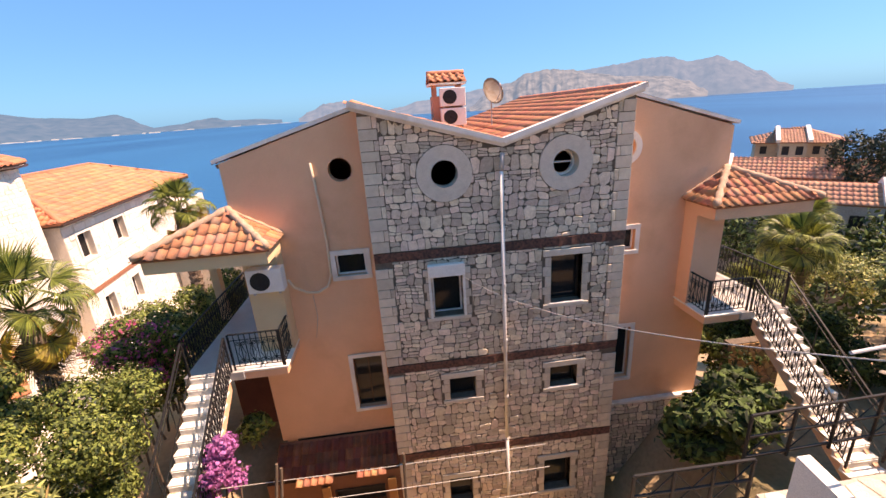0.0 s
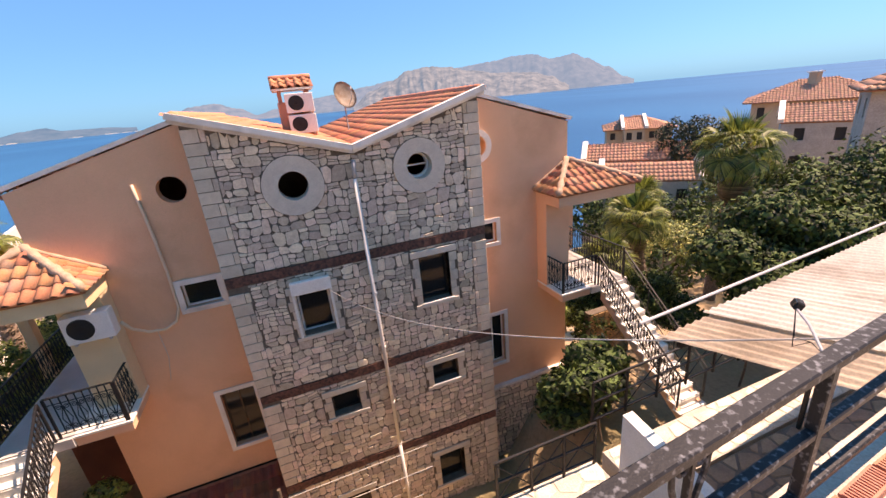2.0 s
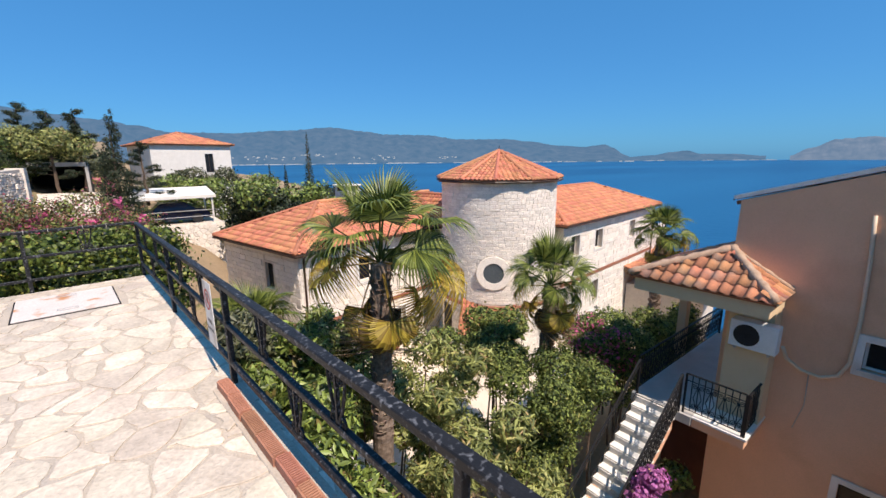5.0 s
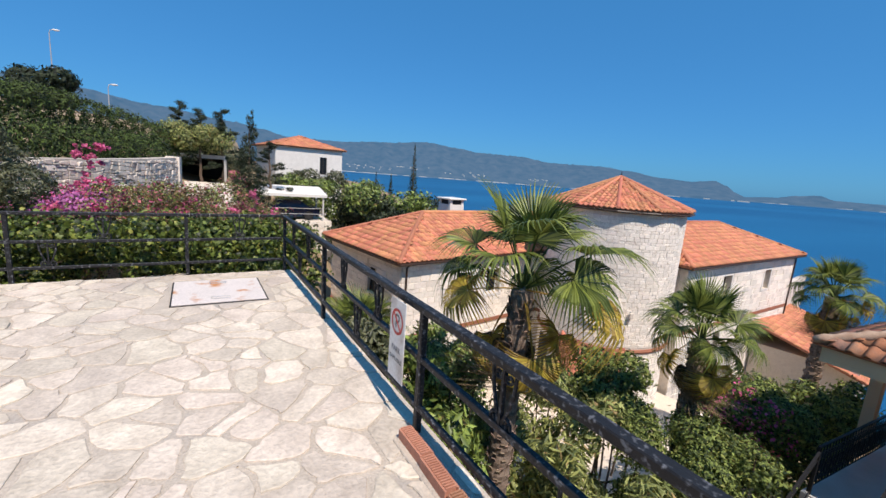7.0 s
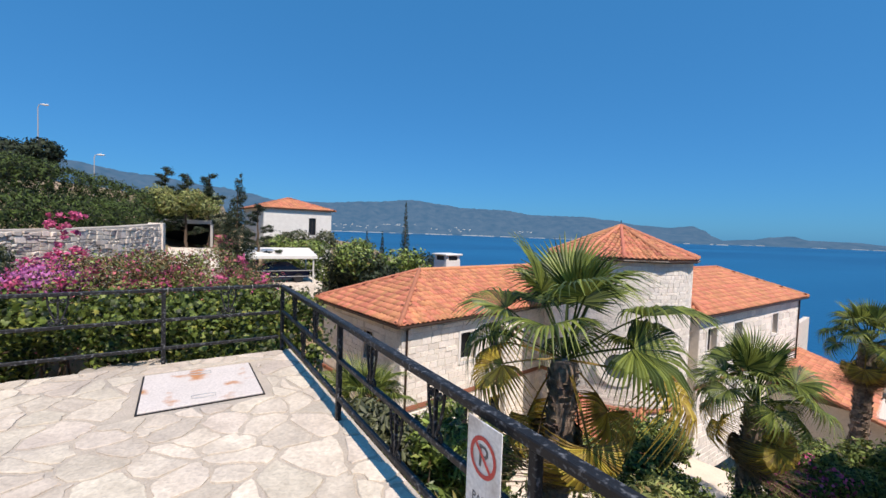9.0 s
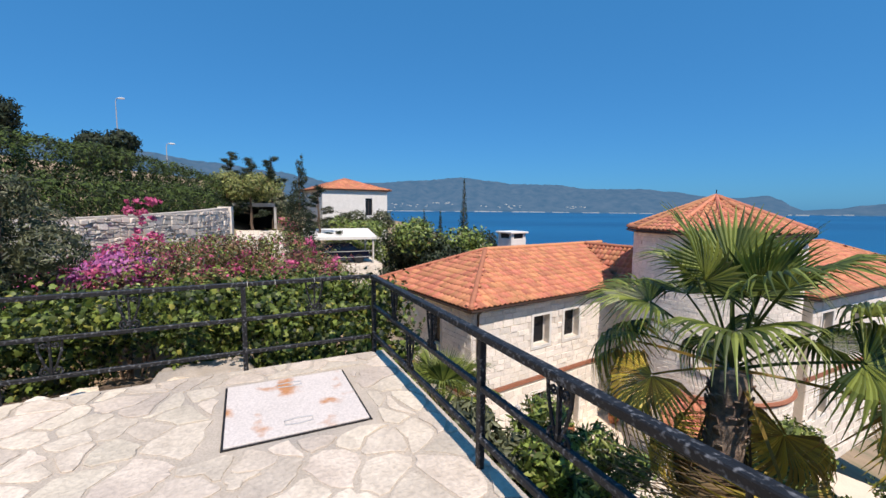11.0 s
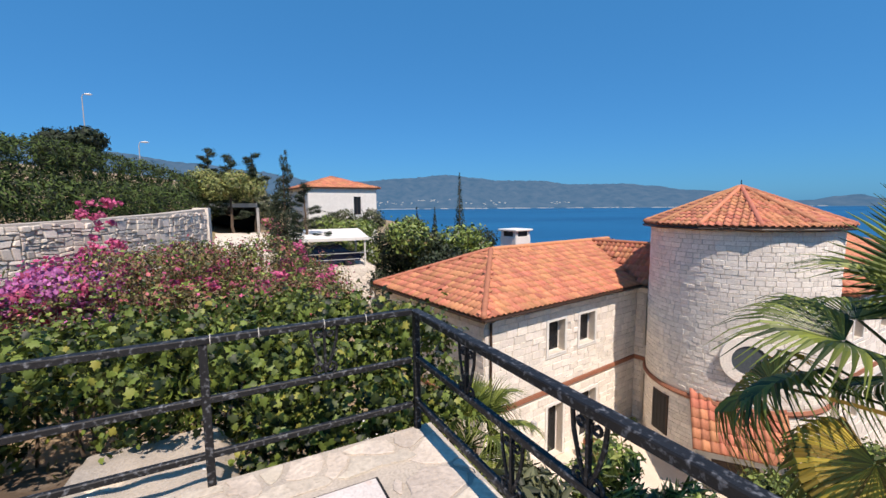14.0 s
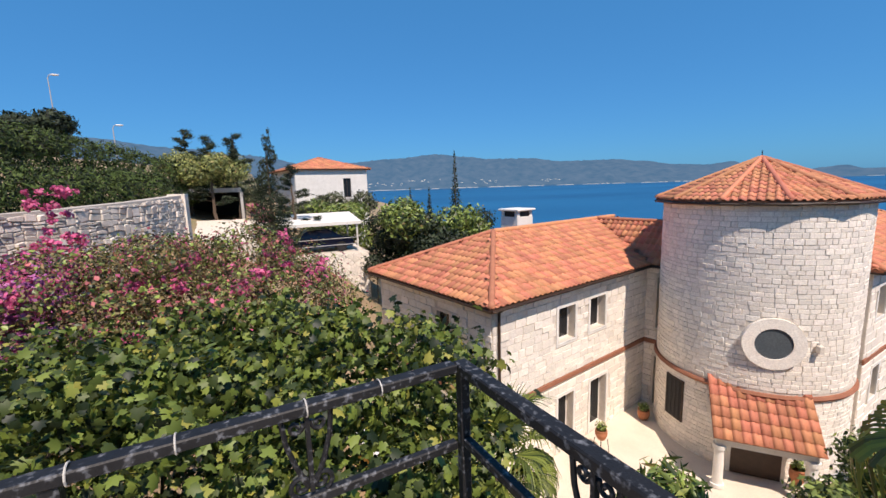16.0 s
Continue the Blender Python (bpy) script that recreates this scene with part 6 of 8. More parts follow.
def build_patio():
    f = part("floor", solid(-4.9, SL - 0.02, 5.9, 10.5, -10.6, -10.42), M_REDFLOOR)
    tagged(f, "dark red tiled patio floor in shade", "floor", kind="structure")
    c = thing("lean_to", "lean-to with a red tile roof darkened for shade against the apricot wall", "lean-to")
    tile_slope(c, [(-4.35, 9.64, -7.95), (SL - 0.03, 9.64, -7.95), (SL - 0.03, 10.50, -7.44), (-4.35, 10.50, -7.44)], M_TILE_SHADE, M_TILE_SHADE, 140, w=0.22, l=0.3, slab=0.05)
    # lighter tile strips stand for the eave stretches the sun catches
    tile_slope(c, [(-3.75, 9.4, -8.08), (-2.72, 9.4, -8.08), (-2.72, 9.62, -8.0), (-3.75, 9.62, -8.0)], M_TILE_OLD, M_TILE_ALL, 40, w=0.2, l=0.2, slab=0.04)
    tile_slope(c, [(-2.05, 9.44, -8.07), (-1.2, 9.44, -8.07), (-1.2, 9.62, -8.0), (-2.05, 9.62, -8.0)], M_TILE_OLD, M_TILE_ALL, 40, w=0.2, l=0.2, slab=0.04)
    win = rect2(-2.75, -1.3, -9.35, -8.6)
    part("wall", pierced([(-4.6, -10.5), (SL - 0.02, -10.5), (SL - 0.02, -8.12), (-4.6, -8.12)], [win], lambda u, v, w: (u, 9.62 + w, v), 0.2), M_SHADEWALL, c, "rendered front wall browned for its shade")
    # near-black panel set behind the grille for the unlit room
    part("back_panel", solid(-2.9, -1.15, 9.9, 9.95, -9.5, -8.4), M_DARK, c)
    grille = new("window_grille")
    grille.parent = c
    part("grille_frame", ring_box(-2.75, -1.3, -9.35, -8.6, 9.58, 0.03), M_IRON2, grille, "black iron frame")
    for x in (-2.4, -1.66):
        bm = bmesh.new()
        for s in (-1, 1):
            tube(bm, spiral((x + s * 0.17, 9.58, -8.97), 0.15, 1.5, (s, 0, 0), (0, 0, 1), 0.5, 20), 0.012, 5)
            tube(bm, spiral((x + s * 0.17, 9.58, -8.97), 0.15, 1.5, (s, 0, 0), (0, 0, -1), 0.5, 20), 0.012, 5)
        part("scrollwork", bm, M_IRON2, grille, "black iron scrollwork")
    wood = material("honey_wood", (0.34, 0.16, 0.055), 0.5, (0.25, 0.11, 0.035), 3, 60, 0.1)
    for x0, x1 in ((-3.1, -2.86), (-1.2, -0.95)):
        part("shutter", solid(x0, x1, 9.54, 9.6, -9.6, -8.4, None, 0.01), wood, c, "honey-coloured wooden shutter")
    # dark sheet put in for the deep shade beyond the landing
    part("wall", solid(-5.6, XL - 0.005, 11.4, 11.6, -7.6, -4.24), M_REDFLOOR, c, "dark wall added under the landing for its deep shade")
    # low front wall with planks
    low = thing("garden_wall", "low grey rendered wall before the patio with planks leaning on it", "wall")
    part("body", solid(-4.4, -0.9, 6.5, 6.66, -10.6, -7.9, None, 0.01), M_CONC, low)
    for x in (-2.9, -0.95):
        part("pier", solid(x - 0.09, x + 0.09, 6.47, 6.69, -10.6, -7.75, None, 0.01), M_CONC, low)
    p = thing("patio_frame", "frame of old poles and wires over the patio", "pergola")
    for a, b in (((-3.75, 6.2, -9.8), (-3.04, 7.0, -4.86)), ((-3.55, 6.3, -9.8), (-2.98, 7.02, -5.0)), ((-0.7, 6.8, -10.0), (-0.47, 7.0, -5.04))):
        bm = bmesh.new()
        tube(bm, [a, b], 0.032, 8)
        part("pole", bm, M_TRUNK, p, "bare wooden pole")
    for y, z, x1 in ((7.0, -5.25, 2.6), (6.75, -5.62, 2.6), (6.3, -5.75, 2.2), (6.0, -6.1, 2.2)):
        bm = bmesh.new()
        tube(bm, [(-4.4, y, z - 0.04), (-1, y - 0.02, z - 0.07), (x1, y - 0.05, z - 0.02)], 0.007, 6)
        part("wire", bm, M_CABLE, p)


build_patio()


# ---- plants ----
def branch(bm, a, b, r0, r1, wob=0.05, n=5):
    a, b = Vector(a), Vector(b)
    pts = [a.lerp(b, i / n) + Vector((rng.uniform(-wob, wob), rng.uniform(-wob, wob), 0)) * (0 if i in (0,) else 1) for i in range(n + 1)]
    tube(bm, pts, r0, 6, radii=[r0 + (r1 - r0) * i / n for i in range(n + 1)])
    return pts[-1]


def shrub(name, label, blobs, count, size, mat, seed, slim=0.5, floor=None, stems=6, category="shrub", group="", droop=0.2, shell=0.62, bumpy=0.4, extra=(), base=None, wood=None, lobed=False):
    """A bush: stems from the ground into a heap of leaf clumps. extra: (material, share, size) for flowers."""
    g = np.random.default_rng(seed)
    t = thing(name, label, category, group=group)
    b = np.array(blobs, float)
    zb = base if base is not None else b[:, 2].min() - b[:, 5].max()
    for i in range(stems):
        q = b[i % len(b)]
        bm = bmesh.new()
        root = (q[0] + g.uniform(-0.3, 0.3) * q[3], q[1] + g.uniform(-0.3, 0.3) * q[4], zb)
        tip = branch(bm, root, (q[0] + g.uniform(-0.4, 0.4) * q[3], q[1] + g.uniform(-0.4, 0.4) * q[4], q[2] + 0.3 * q[5]), 0.03 + 0.012 * q[5], 0.012, 0.06)
        for k in range(3):
            branch(bm, tip, tip + Vector((g.uniform(-0.6, 0.6) * q[3], g.uniform(-0.6, 0.6) * q[4], g.uniform(0.2, 0.6) * q[5])), 0.012, 0.004, 0.04, 3)
        part("stem", bm, wood or M_TRUNK, t)
    foliage("leaves", blobs, count, size, mat, g, t, slim=slim, droop=droop, shell=shell, bumpy=bumpy, floor=floor, lobed=lobed)
    for m, share, sz in extra:
        foliage("blossom", blobs, int(count * share), sz, m, g, t, slim=0.8, shell=0.95, bumpy=bumpy, floor=floor)
    return t


def heap(x0, x1, y0, y1, z0, z1, n, r, seed, flat=0.8):
    """Clumps scattered over a box."""
    g = np.random.default_rng(seed)
    return [(g.uniform(x0, x1), g.uniform(y0, y1), g.uniform(z0, z1), *(np.array((1, 1, flat)) * g.uniform(0.7, 1.2) * r)) for _ in range(n)]


def frond_mesh(name, petiole, fan, mat, droop, fold, seed, spread=112, blades=42, bend=0.0):
    """A fan palm leaf: a stalk along +x and a pleated fan of narrow blades, bent down from the stalk by bend degrees."""
    g = random.Random(seed)
    V, F = [], []

    def strip(rows):
        k = len(V)
        for a, b, c in rows:
            V.extend((a, b, c))
        for i in range(len(rows) - 1):
            j = k + 3 * i
            F.append((j, j + 1, j + 4, j + 3))
            F.append((j + 1, j + 2, j + 5, j + 4))

    rows = []
    for i in range(6):
        f = i / 5
        z = -0.12 * f * f * petiole
        w = 0.028 * (1 - 0.5 * f)
        rows.append(((f * petiole, w, z), (f * petiole, 0, z - 0.02), (f * petiole, -w, z)))
    strip(rows)
    tip = rows[-1][1]
    for i in range(blades):
        u = 2 * i / (blades - 1) - 1
        a = radians(spread) * u
        L = fan * (1 - 0.28 * abs(u) ** 2) * g.uniform(0.92, 1.06)
        dx, dy = math.cos(a), math.sin(a)
        half = radians(spread) / (blades - 1)
        rows = []
        hang = droop * g.uniform(0.75, 1.3)
        for f in (0.02, 0.25, 0.45, 0.6, 0.8, 1.0):
            w = L * f * math.tan(half) if f < 0.62 else L * 0.5 * math.tan(half) * (1 - (f - 0.6) / 0.42)
            w = max(w, 0.002)
            z = fold * L * f * abs(dy) * 0.35 - hang * L * max(0.0, f - 0.45) ** 2 * 3.0
            r = L * f * (1 - 0.25 * hang * max(0, f - 0.5))
            cx, cy = tip[0] + dx * r, tip[1] + dy * r
            ridge_z = tip[2] + z + (0.35 * w)
            rows.append(((cx - dy * w, cy + dx * w, tip[2] + z - 0.3 * w), (cx, cy, ridge_z), (cx + dy * w, cy - dx * w, tip[2] + z - 0.3 * w)))
        strip(rows)
    hinge = Matrix.Translation(tip) @ pose(0, 0, 0, 0, bend, 0) @ Matrix.Translation(-Vector(tip))
    V = V[:18] + [hinge @ Vector(p) for p in V[18:]]
    me = bpy.data.meshes.new(name)
    me.from_pydata(V, [], F)
    me.materials.append(mat)
    return me


FRONDS = {}


def palm(name, label, foot, top, r0, r1, petiole, fan, count, seed, dead=10, group="fan palms", skirt=3, turn=60):
    g = random.Random(seed)
    t = thing(name, label, "palm", group=group)
    foot, top = Vector(foot), Vector(top)
    bm = bmesh.new()
    n = max(6, int((top - foot).length / 0.12))
    pts = [foot.lerp(top, i / n) for i in range(n + 1)]
    tube(bm, pts, r0, 14, radii=[(r0 + (r1 - r0) * (i / n)) * (1.03 if i % 2 else 0.97) * g.uniform(0.95, 1.06) for i in range(n + 1)])
    part("trunk", bm, M_BARK, t, "rough ringed trunk with cut leaf bases")
    # cut leaf bases under the crown
    me = bpy.data.meshes.new("leaf_base")
    bm = bmesh.new()
    box(bm, 0, 0.13, -0.035, 0.035, -0.010, 0.010)
    bm.to_mesh(me)
    bm.free()
    me.materials.append(M_LEAFBASE)
    for i in range(210):
        z = g.uniform(0.22, 3.6)
        a = g.uniform(0, 360)
        p = top + (foot - top).normalized() * z
        o = new("leaf_base", me)
        o.parent = t
        o.matrix_basis = Matrix.Translation(p) @ pose(0, 0, 0, 0, 0, a) @ pose((r1 + (r0 - r1) * z / (top - foot).length) * 0.85, 0, 0, 0, -62, 0)
    keys = []
    for kind, mat, droop, bend in (("young", M_PALM, 0.15, 10), ("grown", M_PALM, 0.45, 32), ("old", M_PALM, 0.7, 48), ("yellow", M_PALMDRY, 0.9, 40), ("dead", M_PALMBROWN, 1.6, 20)):
        key = (kind, petiole, fan)
        if key not in FRONDS:
            FRONDS[key] = [frond_mesh("frond", petiole * (0.85 if kind == "young" else 1.0), fan, mat, droop, 0.85, k, bend=bend) for k in range(3)]
        keys.append(FRONDS[key])
    for i in range(count):
        f = (i + 0.5) / count
        a = i * 137.5 + g.uniform(-14, 14)
        el = 88 - 90 * f + g.uniform(-9, 9)
        kind = 0 if f < 0.25 else 1 if f < 0.62 else 2
        if skirt and f > 0.86 and g.random() < 0.75:
            kind = 3
        o = new("frond", g.choice(keys[kind]))
        o.parent = t
        s = g.uniform(0.85, 1.12)
        o.matrix_basis = Matrix.Translation(top + Vector((0, 0, 0.12 * (1 - f)))) @ pose(0, 0, 0, 0, 0, a) @ pose(0.05, 0, 0, 0, -el, 0) @ pose(0, 0, 0, g.uniform(-40, 40), 0, 0) @ Matrix.Diagonal((s, s, s, 1))
    for i in range(skirt):
        o = new("frond", g.choice(keys[3]))
        o.parent = t
        o.matrix_basis = Matrix.Translation(top + Vector((0, 0, -0.05))) @ pose(0, 0, 0, 0, 0, turn + g.uniform(-30, 30) + 120 * i) @ pose(0.1, 0, 0, 0, g.uniform(38, 60), 0)
    for i in range(dead):
        o = new("dead_frond", g.choice(keys[4]))
        o.parent = t
        o.matrix_basis = Matrix.Translation(top + Vector((0, 0, -0.15))) @ pose(0, 0, 0, 0, 0, g.uniform(0, 360)) @ pose(0.08, 0, 0, 0, g.uniform(62, 84), 0)
    return t


palm("fan_palm", "fan palm with green fronds and a yellow skirt beside the terrace", (-7.7, 3.1, -7.0), (-7.55, 3.2, -0.02), 0.22, 0.17, 1.0, 0.84, 18, 3, 3, turn=-38)
palm("fan_palm", "smaller fan palm with bright fronds in the garden", (-7.5, 8.1, -7.0), (-7.45, 8.1, -1.42), 0.2, 0.16, 0.72, 0.66, 22, 11, 4, turn=-50)
palm("fan_palm", "tall fan palm behind the porch roof", (-8.1, 15.6, -7.2), (-8.0, 15.6, -1.15), 0.24, 0.19, 0.72, 0.66, 22, 21, 10)
palm("fan_palm", "low young fan palm in the villa court", (-13.3, 2.3, -8.6), (-13.2, 2.2, -2.95), 0.2, 0.16, 0.78, 0.8, 20, 31, 2)
palm("fan_palm", "low young fan palm at the court edge", (-12.2, 2.5, -8.6), (-12.1, 2.4, -4.9), 0.18, 0.14, 0.55, 0.7, 16, 33, 2)
palm("fan_palm", "tall fan palm in the neighbouring garden", (16.5, 10.8, -7.2), (16.7, 10.6, -1.3), 0.25, 0.2, 0.95, 0.9, 34, 41, 8, skirt=0)
palm("fan_palm", "fan palm with a wide crown in the neighbouring garden", (15.3, 13.0, -7.6), (15.2, 13.8, -4.3), 0.22, 0.18, 0.8, 0.9, 24, 43, 3, skirt=0)
palm("fan_palm", "fan palm with a wide crown in the neighbouring garden", (18.0, 16.6, -8.0), (18.0, 16.4, -4.4), 0.22, 0.18, 0.8, 0.9, 22, 45, 3, skirt=0)
palm("fan_palm", "short bushy palm beside the outside stair", (11.9, 11.8, -7.2), (11.9, 11.9, -4.9), 0.2, 0.16, 0.6, 0.75, 20, 47, 0, skirt=0)

# vine thicket behind the far railing
vine_blobs = heap(-13.6, -10.7, -6.9, -0.4, -0.7, -0.08, 40, 0.56, 5) + heap(-12.8, -10.8, -6.9, -0.1, -0.15, 0.36, 110, 0.24, 55) + heap(-10.6, -10.0, -6.9, -0.2, 0.22, 0.46, 40, 0.18, 56) + heap(-11.6, -9.95, -1.3, -0.25, -0.75, 0.20, 18, 0.42, 6) + heap(-11.0, -10.4, -6.9, -1.2, 0.3, 0.46, 30, 0.3, 8) + heap(-10.6, -9.8, -1.3, -0.3, -1.4, -0.4, 10, 0.38, 9) + heap(-11.4, -10.2, -0.45, 0.42, -0.9, 0.22, 24, 0.36, 57) + heap(-11.3, -10.3, -0.6, 0.3, 0.15, 0.48, 12, 0.28, 59)
shrub("vine_thicket", "dense green grapevine grown over a trellis behind the railing", vine_blobs, 66000, 0.045, M_VINE, 51, slim=0.95, lobed=True, stems=14, category="vine", base=-3.4, droop=0.7, shell=0.55, bumpy=0.95)
boug = heap(-19.5, -14.6, -5.4, 0.4, -1.1, 0.05, 40, 0.9, 7) + heap(-18.5, -15.2, -4.2, -0.8, 0.0, 0.55, 16, 0.6, 78)
shrub("bougainvillea", "wide bougainvillea bush with pink bracts and dry twigs", boug, 80000, 0.032, M_BOUGLEAF, 53, slim=0.5, stems=18, base=-3.2, extra=((M_CORAL, 0.05, 0.036), (M_BOUG, 0.02, 0.036), (M_BUSH, 0.2, 0.036)), category="bougainvillea", shell=0.75, bumpy=0.6)
shrub("bougainvillea", "coral pink bougainvillea branches over the brown bush", heap(-19.3, -14.8, -5.3, 0.5, -0.7, 0.55, 60, 0.18, 77), 4200, 0.04, M_BOUG, 54, slim=0.8, stems=10, base=-3.0, category="bougainvillea", shell=0.3, bumpy=0.7)
shrub("bougainvillea", "bright pink bougainvillea sprays in front of the stone wall", heap(-17.6, -15.4, -6.4, -4.4, -0.5, 0.2, 9, 0.55, 9) + heap(-20.9, -20.1, -5.7, -4.7, 0.0, 2.1, 26, 0.14, 10), 6500, 0.05, M_BOUG, 57, slim=0.8, stems=8, base=-2.5, category="bougainvillea", shell=0.4, bumpy=0.6)
shrub("bougainvillea", "lilac bougainvillea spilling down before the stone wall", heap(-17.4, -15.2, -5.4, -3.7, -0.9, 0.25, 14, 0.45, 79), 9000, 0.045, M_BOUG2, 58, slim=0.8, stems=8, base=-3.0, category="bougainvillea", shell=0.35, bumpy=0.6)
shrub("bougainvillea", "magenta bougainvillea beside the outside stair", heap(-4.35, -4.05, 6.9, 7.4, -5.4, -4.5, 7, 0.27, 12) + heap(-4.75, -4.35, 6.5, 7.0, -6.6, -5.3, 10, 0.27, 15), 9000, 0.04, M_BOUG2, 59, slim=0.85, stems=5, base=-7.0, category="bougainvillea", shell=0.4, bumpy=0.5)
shrub("bougainvillea", "pink flowering shrub below the landing", heap(-8.2, -6.8, 9.6, 11.0, -4.6, -3.2, 12, 0.42, 13), 9000, 0.045, M_DARKBUSH, 61, stems=5, base=-7.2, extra=((M_BOUG, 0.16, 0.045),), category="shrub")

# garden between terrace and stair
garden = (
    ("shrub", "dense dark green shrub in the garden", heap(-7.6, -5.9, 6.4, 8.6, -5.6, -3.3, 26, 0.55, 14), 42000, 0.045, M_DARKBUSH, 71, 0.5),
    ("shrub", "leggy oleander with long narrow leaves", heap(-7.2, -4.9, 3.2, 5.4, -5.4, -3.0, 22, 0.42, 15), 5500, 0.12, M_DRYBUSH, 72, 0.2),
    ("shrub", "oleander bush with long narrow leaves", heap(-9.6, -7.6, 3.6, 6.2, -5.2, -2.9, 24, 0.5, 16), 9000, 0.11, M_DRYBUSH, 73, 0.24),
    ("shrub", "low leafy plants under the railing", heap(-9.4, -5.2, 0.7, 2.0, -3.4, -1.3, 24, 0.5, 17), 15000, 0.085, M_BUSH, 74, 0.35),
    ("shrub", "low leafy plants under the railing", heap(-4.8, -2.8, 0.9, 2.4, -5.8, -4.2, 10, 0.5, 18), 5000, 0.09, M_BUSH, 75, 0.3),
    ("shrub", "large-leaved climbing shrub beside the tower canopy", heap(-10.8, -8.6, 7.0, 9.8, -5.2, -3.4, 18, 0.6, 19), 18000, 0.065, M_DARKBUSH, 76, 0.5),
    ("shrub", "dark green hedge below the porch", heap(-8.8, -6.4, 11.0, 13.6, -5.6, -3.2, 14, 0.8, 20), 22000, 0.055, M_DARKBUSH, 77, 0.5),
    ("shrub", "dry scrub with yellowing leaves beside the stair", heap(-6.6, -5.7, 4.9, 6.6, -6.6, -5.5, 9, 0.5, 22), 8000, 0.06, M_DRYBUSH, 78, 0.4),
    ("shrub", "leafy shrub at the court steps", heap(-12.6, -10.2, 2.6, 5.0, -6.2, -3.8, 16, 0.6, 23), 12000, 0.09, M_BUSH, 79, 0.35),
    ("shrub", "oleander with long narrow leaves below the railing", heap(-11.1, -8.8, 1.9, 3.7, -3.4, -1.7, 26, 0.36, 62), 8000, 0.11, M_BUSH, 81, 0.22),
    ("shrub", "grey-green shrub by the rail corner", heap(-10.6, -9.2, 0.6, 2.0, -3.0, -1.4, 10, 0.5, 24), 6500, 0.085, M_OLIVE, 80, 0.35),
)
for name, label, blobs, count, size, mat, seed, slim in garden:
    shrub(name, label, blobs, count, size, mat, seed, slim=slim, stems=9, base=-7.2)

shrub("shrub", "dark shrubs beyond the landing", heap(-7.8, -6.3, 13.6, 16.6, -5.8, -3.7, 14, 0.6, 63), 14000, 0.06, M_DARKBUSH, 82, stems=6, base=-7.2)

# right of the house
shrub("fig_bush", "glossy broad-leaved fig bush by the house base", heap(6.4, 8.5, 6.9, 8.7, -6.9, -5.3, 22, 0.5, 30), 9500, 0.13, M_TREE, 91, slim=0.42, stems=8, base=-7.4, category="bush")
for k, (x, y, z, n, r, c) in enumerate(((13.8, 6.4, -3.6, 16, 1.0, 24000), (15.6, 7.6, -3.9, 16, 1.2, 20000), (18.9, 8.4, -3.5, 14, 1.3, 15000), (21.6, 8.2, -3.0, 12, 1.4, 11000))):
    shrub("tree", "dense dark green broad-leaved tree in the neighbouring garden", heap(x - 1.6, x + 1.6, y - 1.5, y + 1.5, z - 1.2, z + 1.2, n, r, 32 + k), c, 0.10, M_TREE, 95 + k, slim=0.5, stems=7, base=-7.5, category="tree", group="garden trees")
shrub("shrub", "low flowering shrubs along the garden path", heap(12.5, 16, 9.4, 13.5, -7.2, -6.2, 16, 0.55, 40), 11000, 0.07, M_TREE, 99, stems=8, base=-7.6)
shrub("shrub", "dark leafy shrubs in the shade below the landing", heap(10.2, 14.2, 10.7, 12.7, -7.2, -6.1, 18, 0.55, 61), 14000, 0.07, M_TREE, 127, stems=8, base=-7.8)
shrub("shrub", "dry reddish shrubs in the far garden", heap(19, 26, 14, 19, -8.0, -6.8, 18, 0.9, 41), 8000, 0.09, M_DRYBUSH, 100, stems=6, base=-8.6)
shrub("shrub", "green scrub on the slope beyond the gardens", heap(22, 40, 14, 30, -10, -7.2, 60, 1.8, 42), 22000, 0.2, M_TREE, 101, stems=10, base=-11)
shrub("tree", "large round pine among the far houses", heap(34.4, 39.4, 25.3, 30.3, -7.0, -3.0, 26, 1.6, 43), 16000, 0.2, M_CONIFER, 102, slim=0.3, stems=6, base=-12, category="tree")
shrub("shrub", "shaded plants under the outside stair", heap(9.4, 12.4, 11.5, 14.0, -6.9, -5.6, 12, 0.7, 44), 6000, 0.08, M_BUSH, 103, stems=5, base=-7.8)
shrub("shrub", "dark plants under the landing", heap(-5.3, -4.5, 9.9, 10.6, -7.2, -6.4, 5, 0.35, 45), 1800, 0.08, M_BUSH, 104, stems=3, base=-7.4)

# hillside on the left
hedge = []
for i in range(44):
    f = i / 43
    top = min(4.05, 3.3 + 1.9 * f) + 0.12 * math.sin(i * 2.3)
    hedge.append((-36.5 + 20.0 * f, -4.7 - 7.5 * f + 0.2 * math.sin(i * 1.7), top - 0.75, 0.95, 0.95, 0.85))
    hedge.append((-36.5 + 20.0 * f, -4.7 - 7.5 * f + 0.2 * math.sin(i * 1.1), top - 1.75, 1.0, 1.0, 1.0))
for i in range(26):
    f = i / 25
    hedge.append((-28.6 + 12.6 * f, -4.7 - 3.9 * f - 2.6 * f * f, 1.55 + 0.15 * math.sin(i * 1.9), 0.95, 0.95, 1.0))
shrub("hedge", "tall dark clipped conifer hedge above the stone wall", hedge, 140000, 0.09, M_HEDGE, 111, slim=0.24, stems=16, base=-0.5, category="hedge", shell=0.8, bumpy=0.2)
shrub("olive_tree", "grey-green olive bush behind the far railing", heap(-12.9, -11.2, -6.4, -4.0, 0.0, 2.0, 28, 0.42, 46), 26000, 0.05, M_OLIVE, 112, slim=0.25, stems=6, base=-2.0, category="tree")
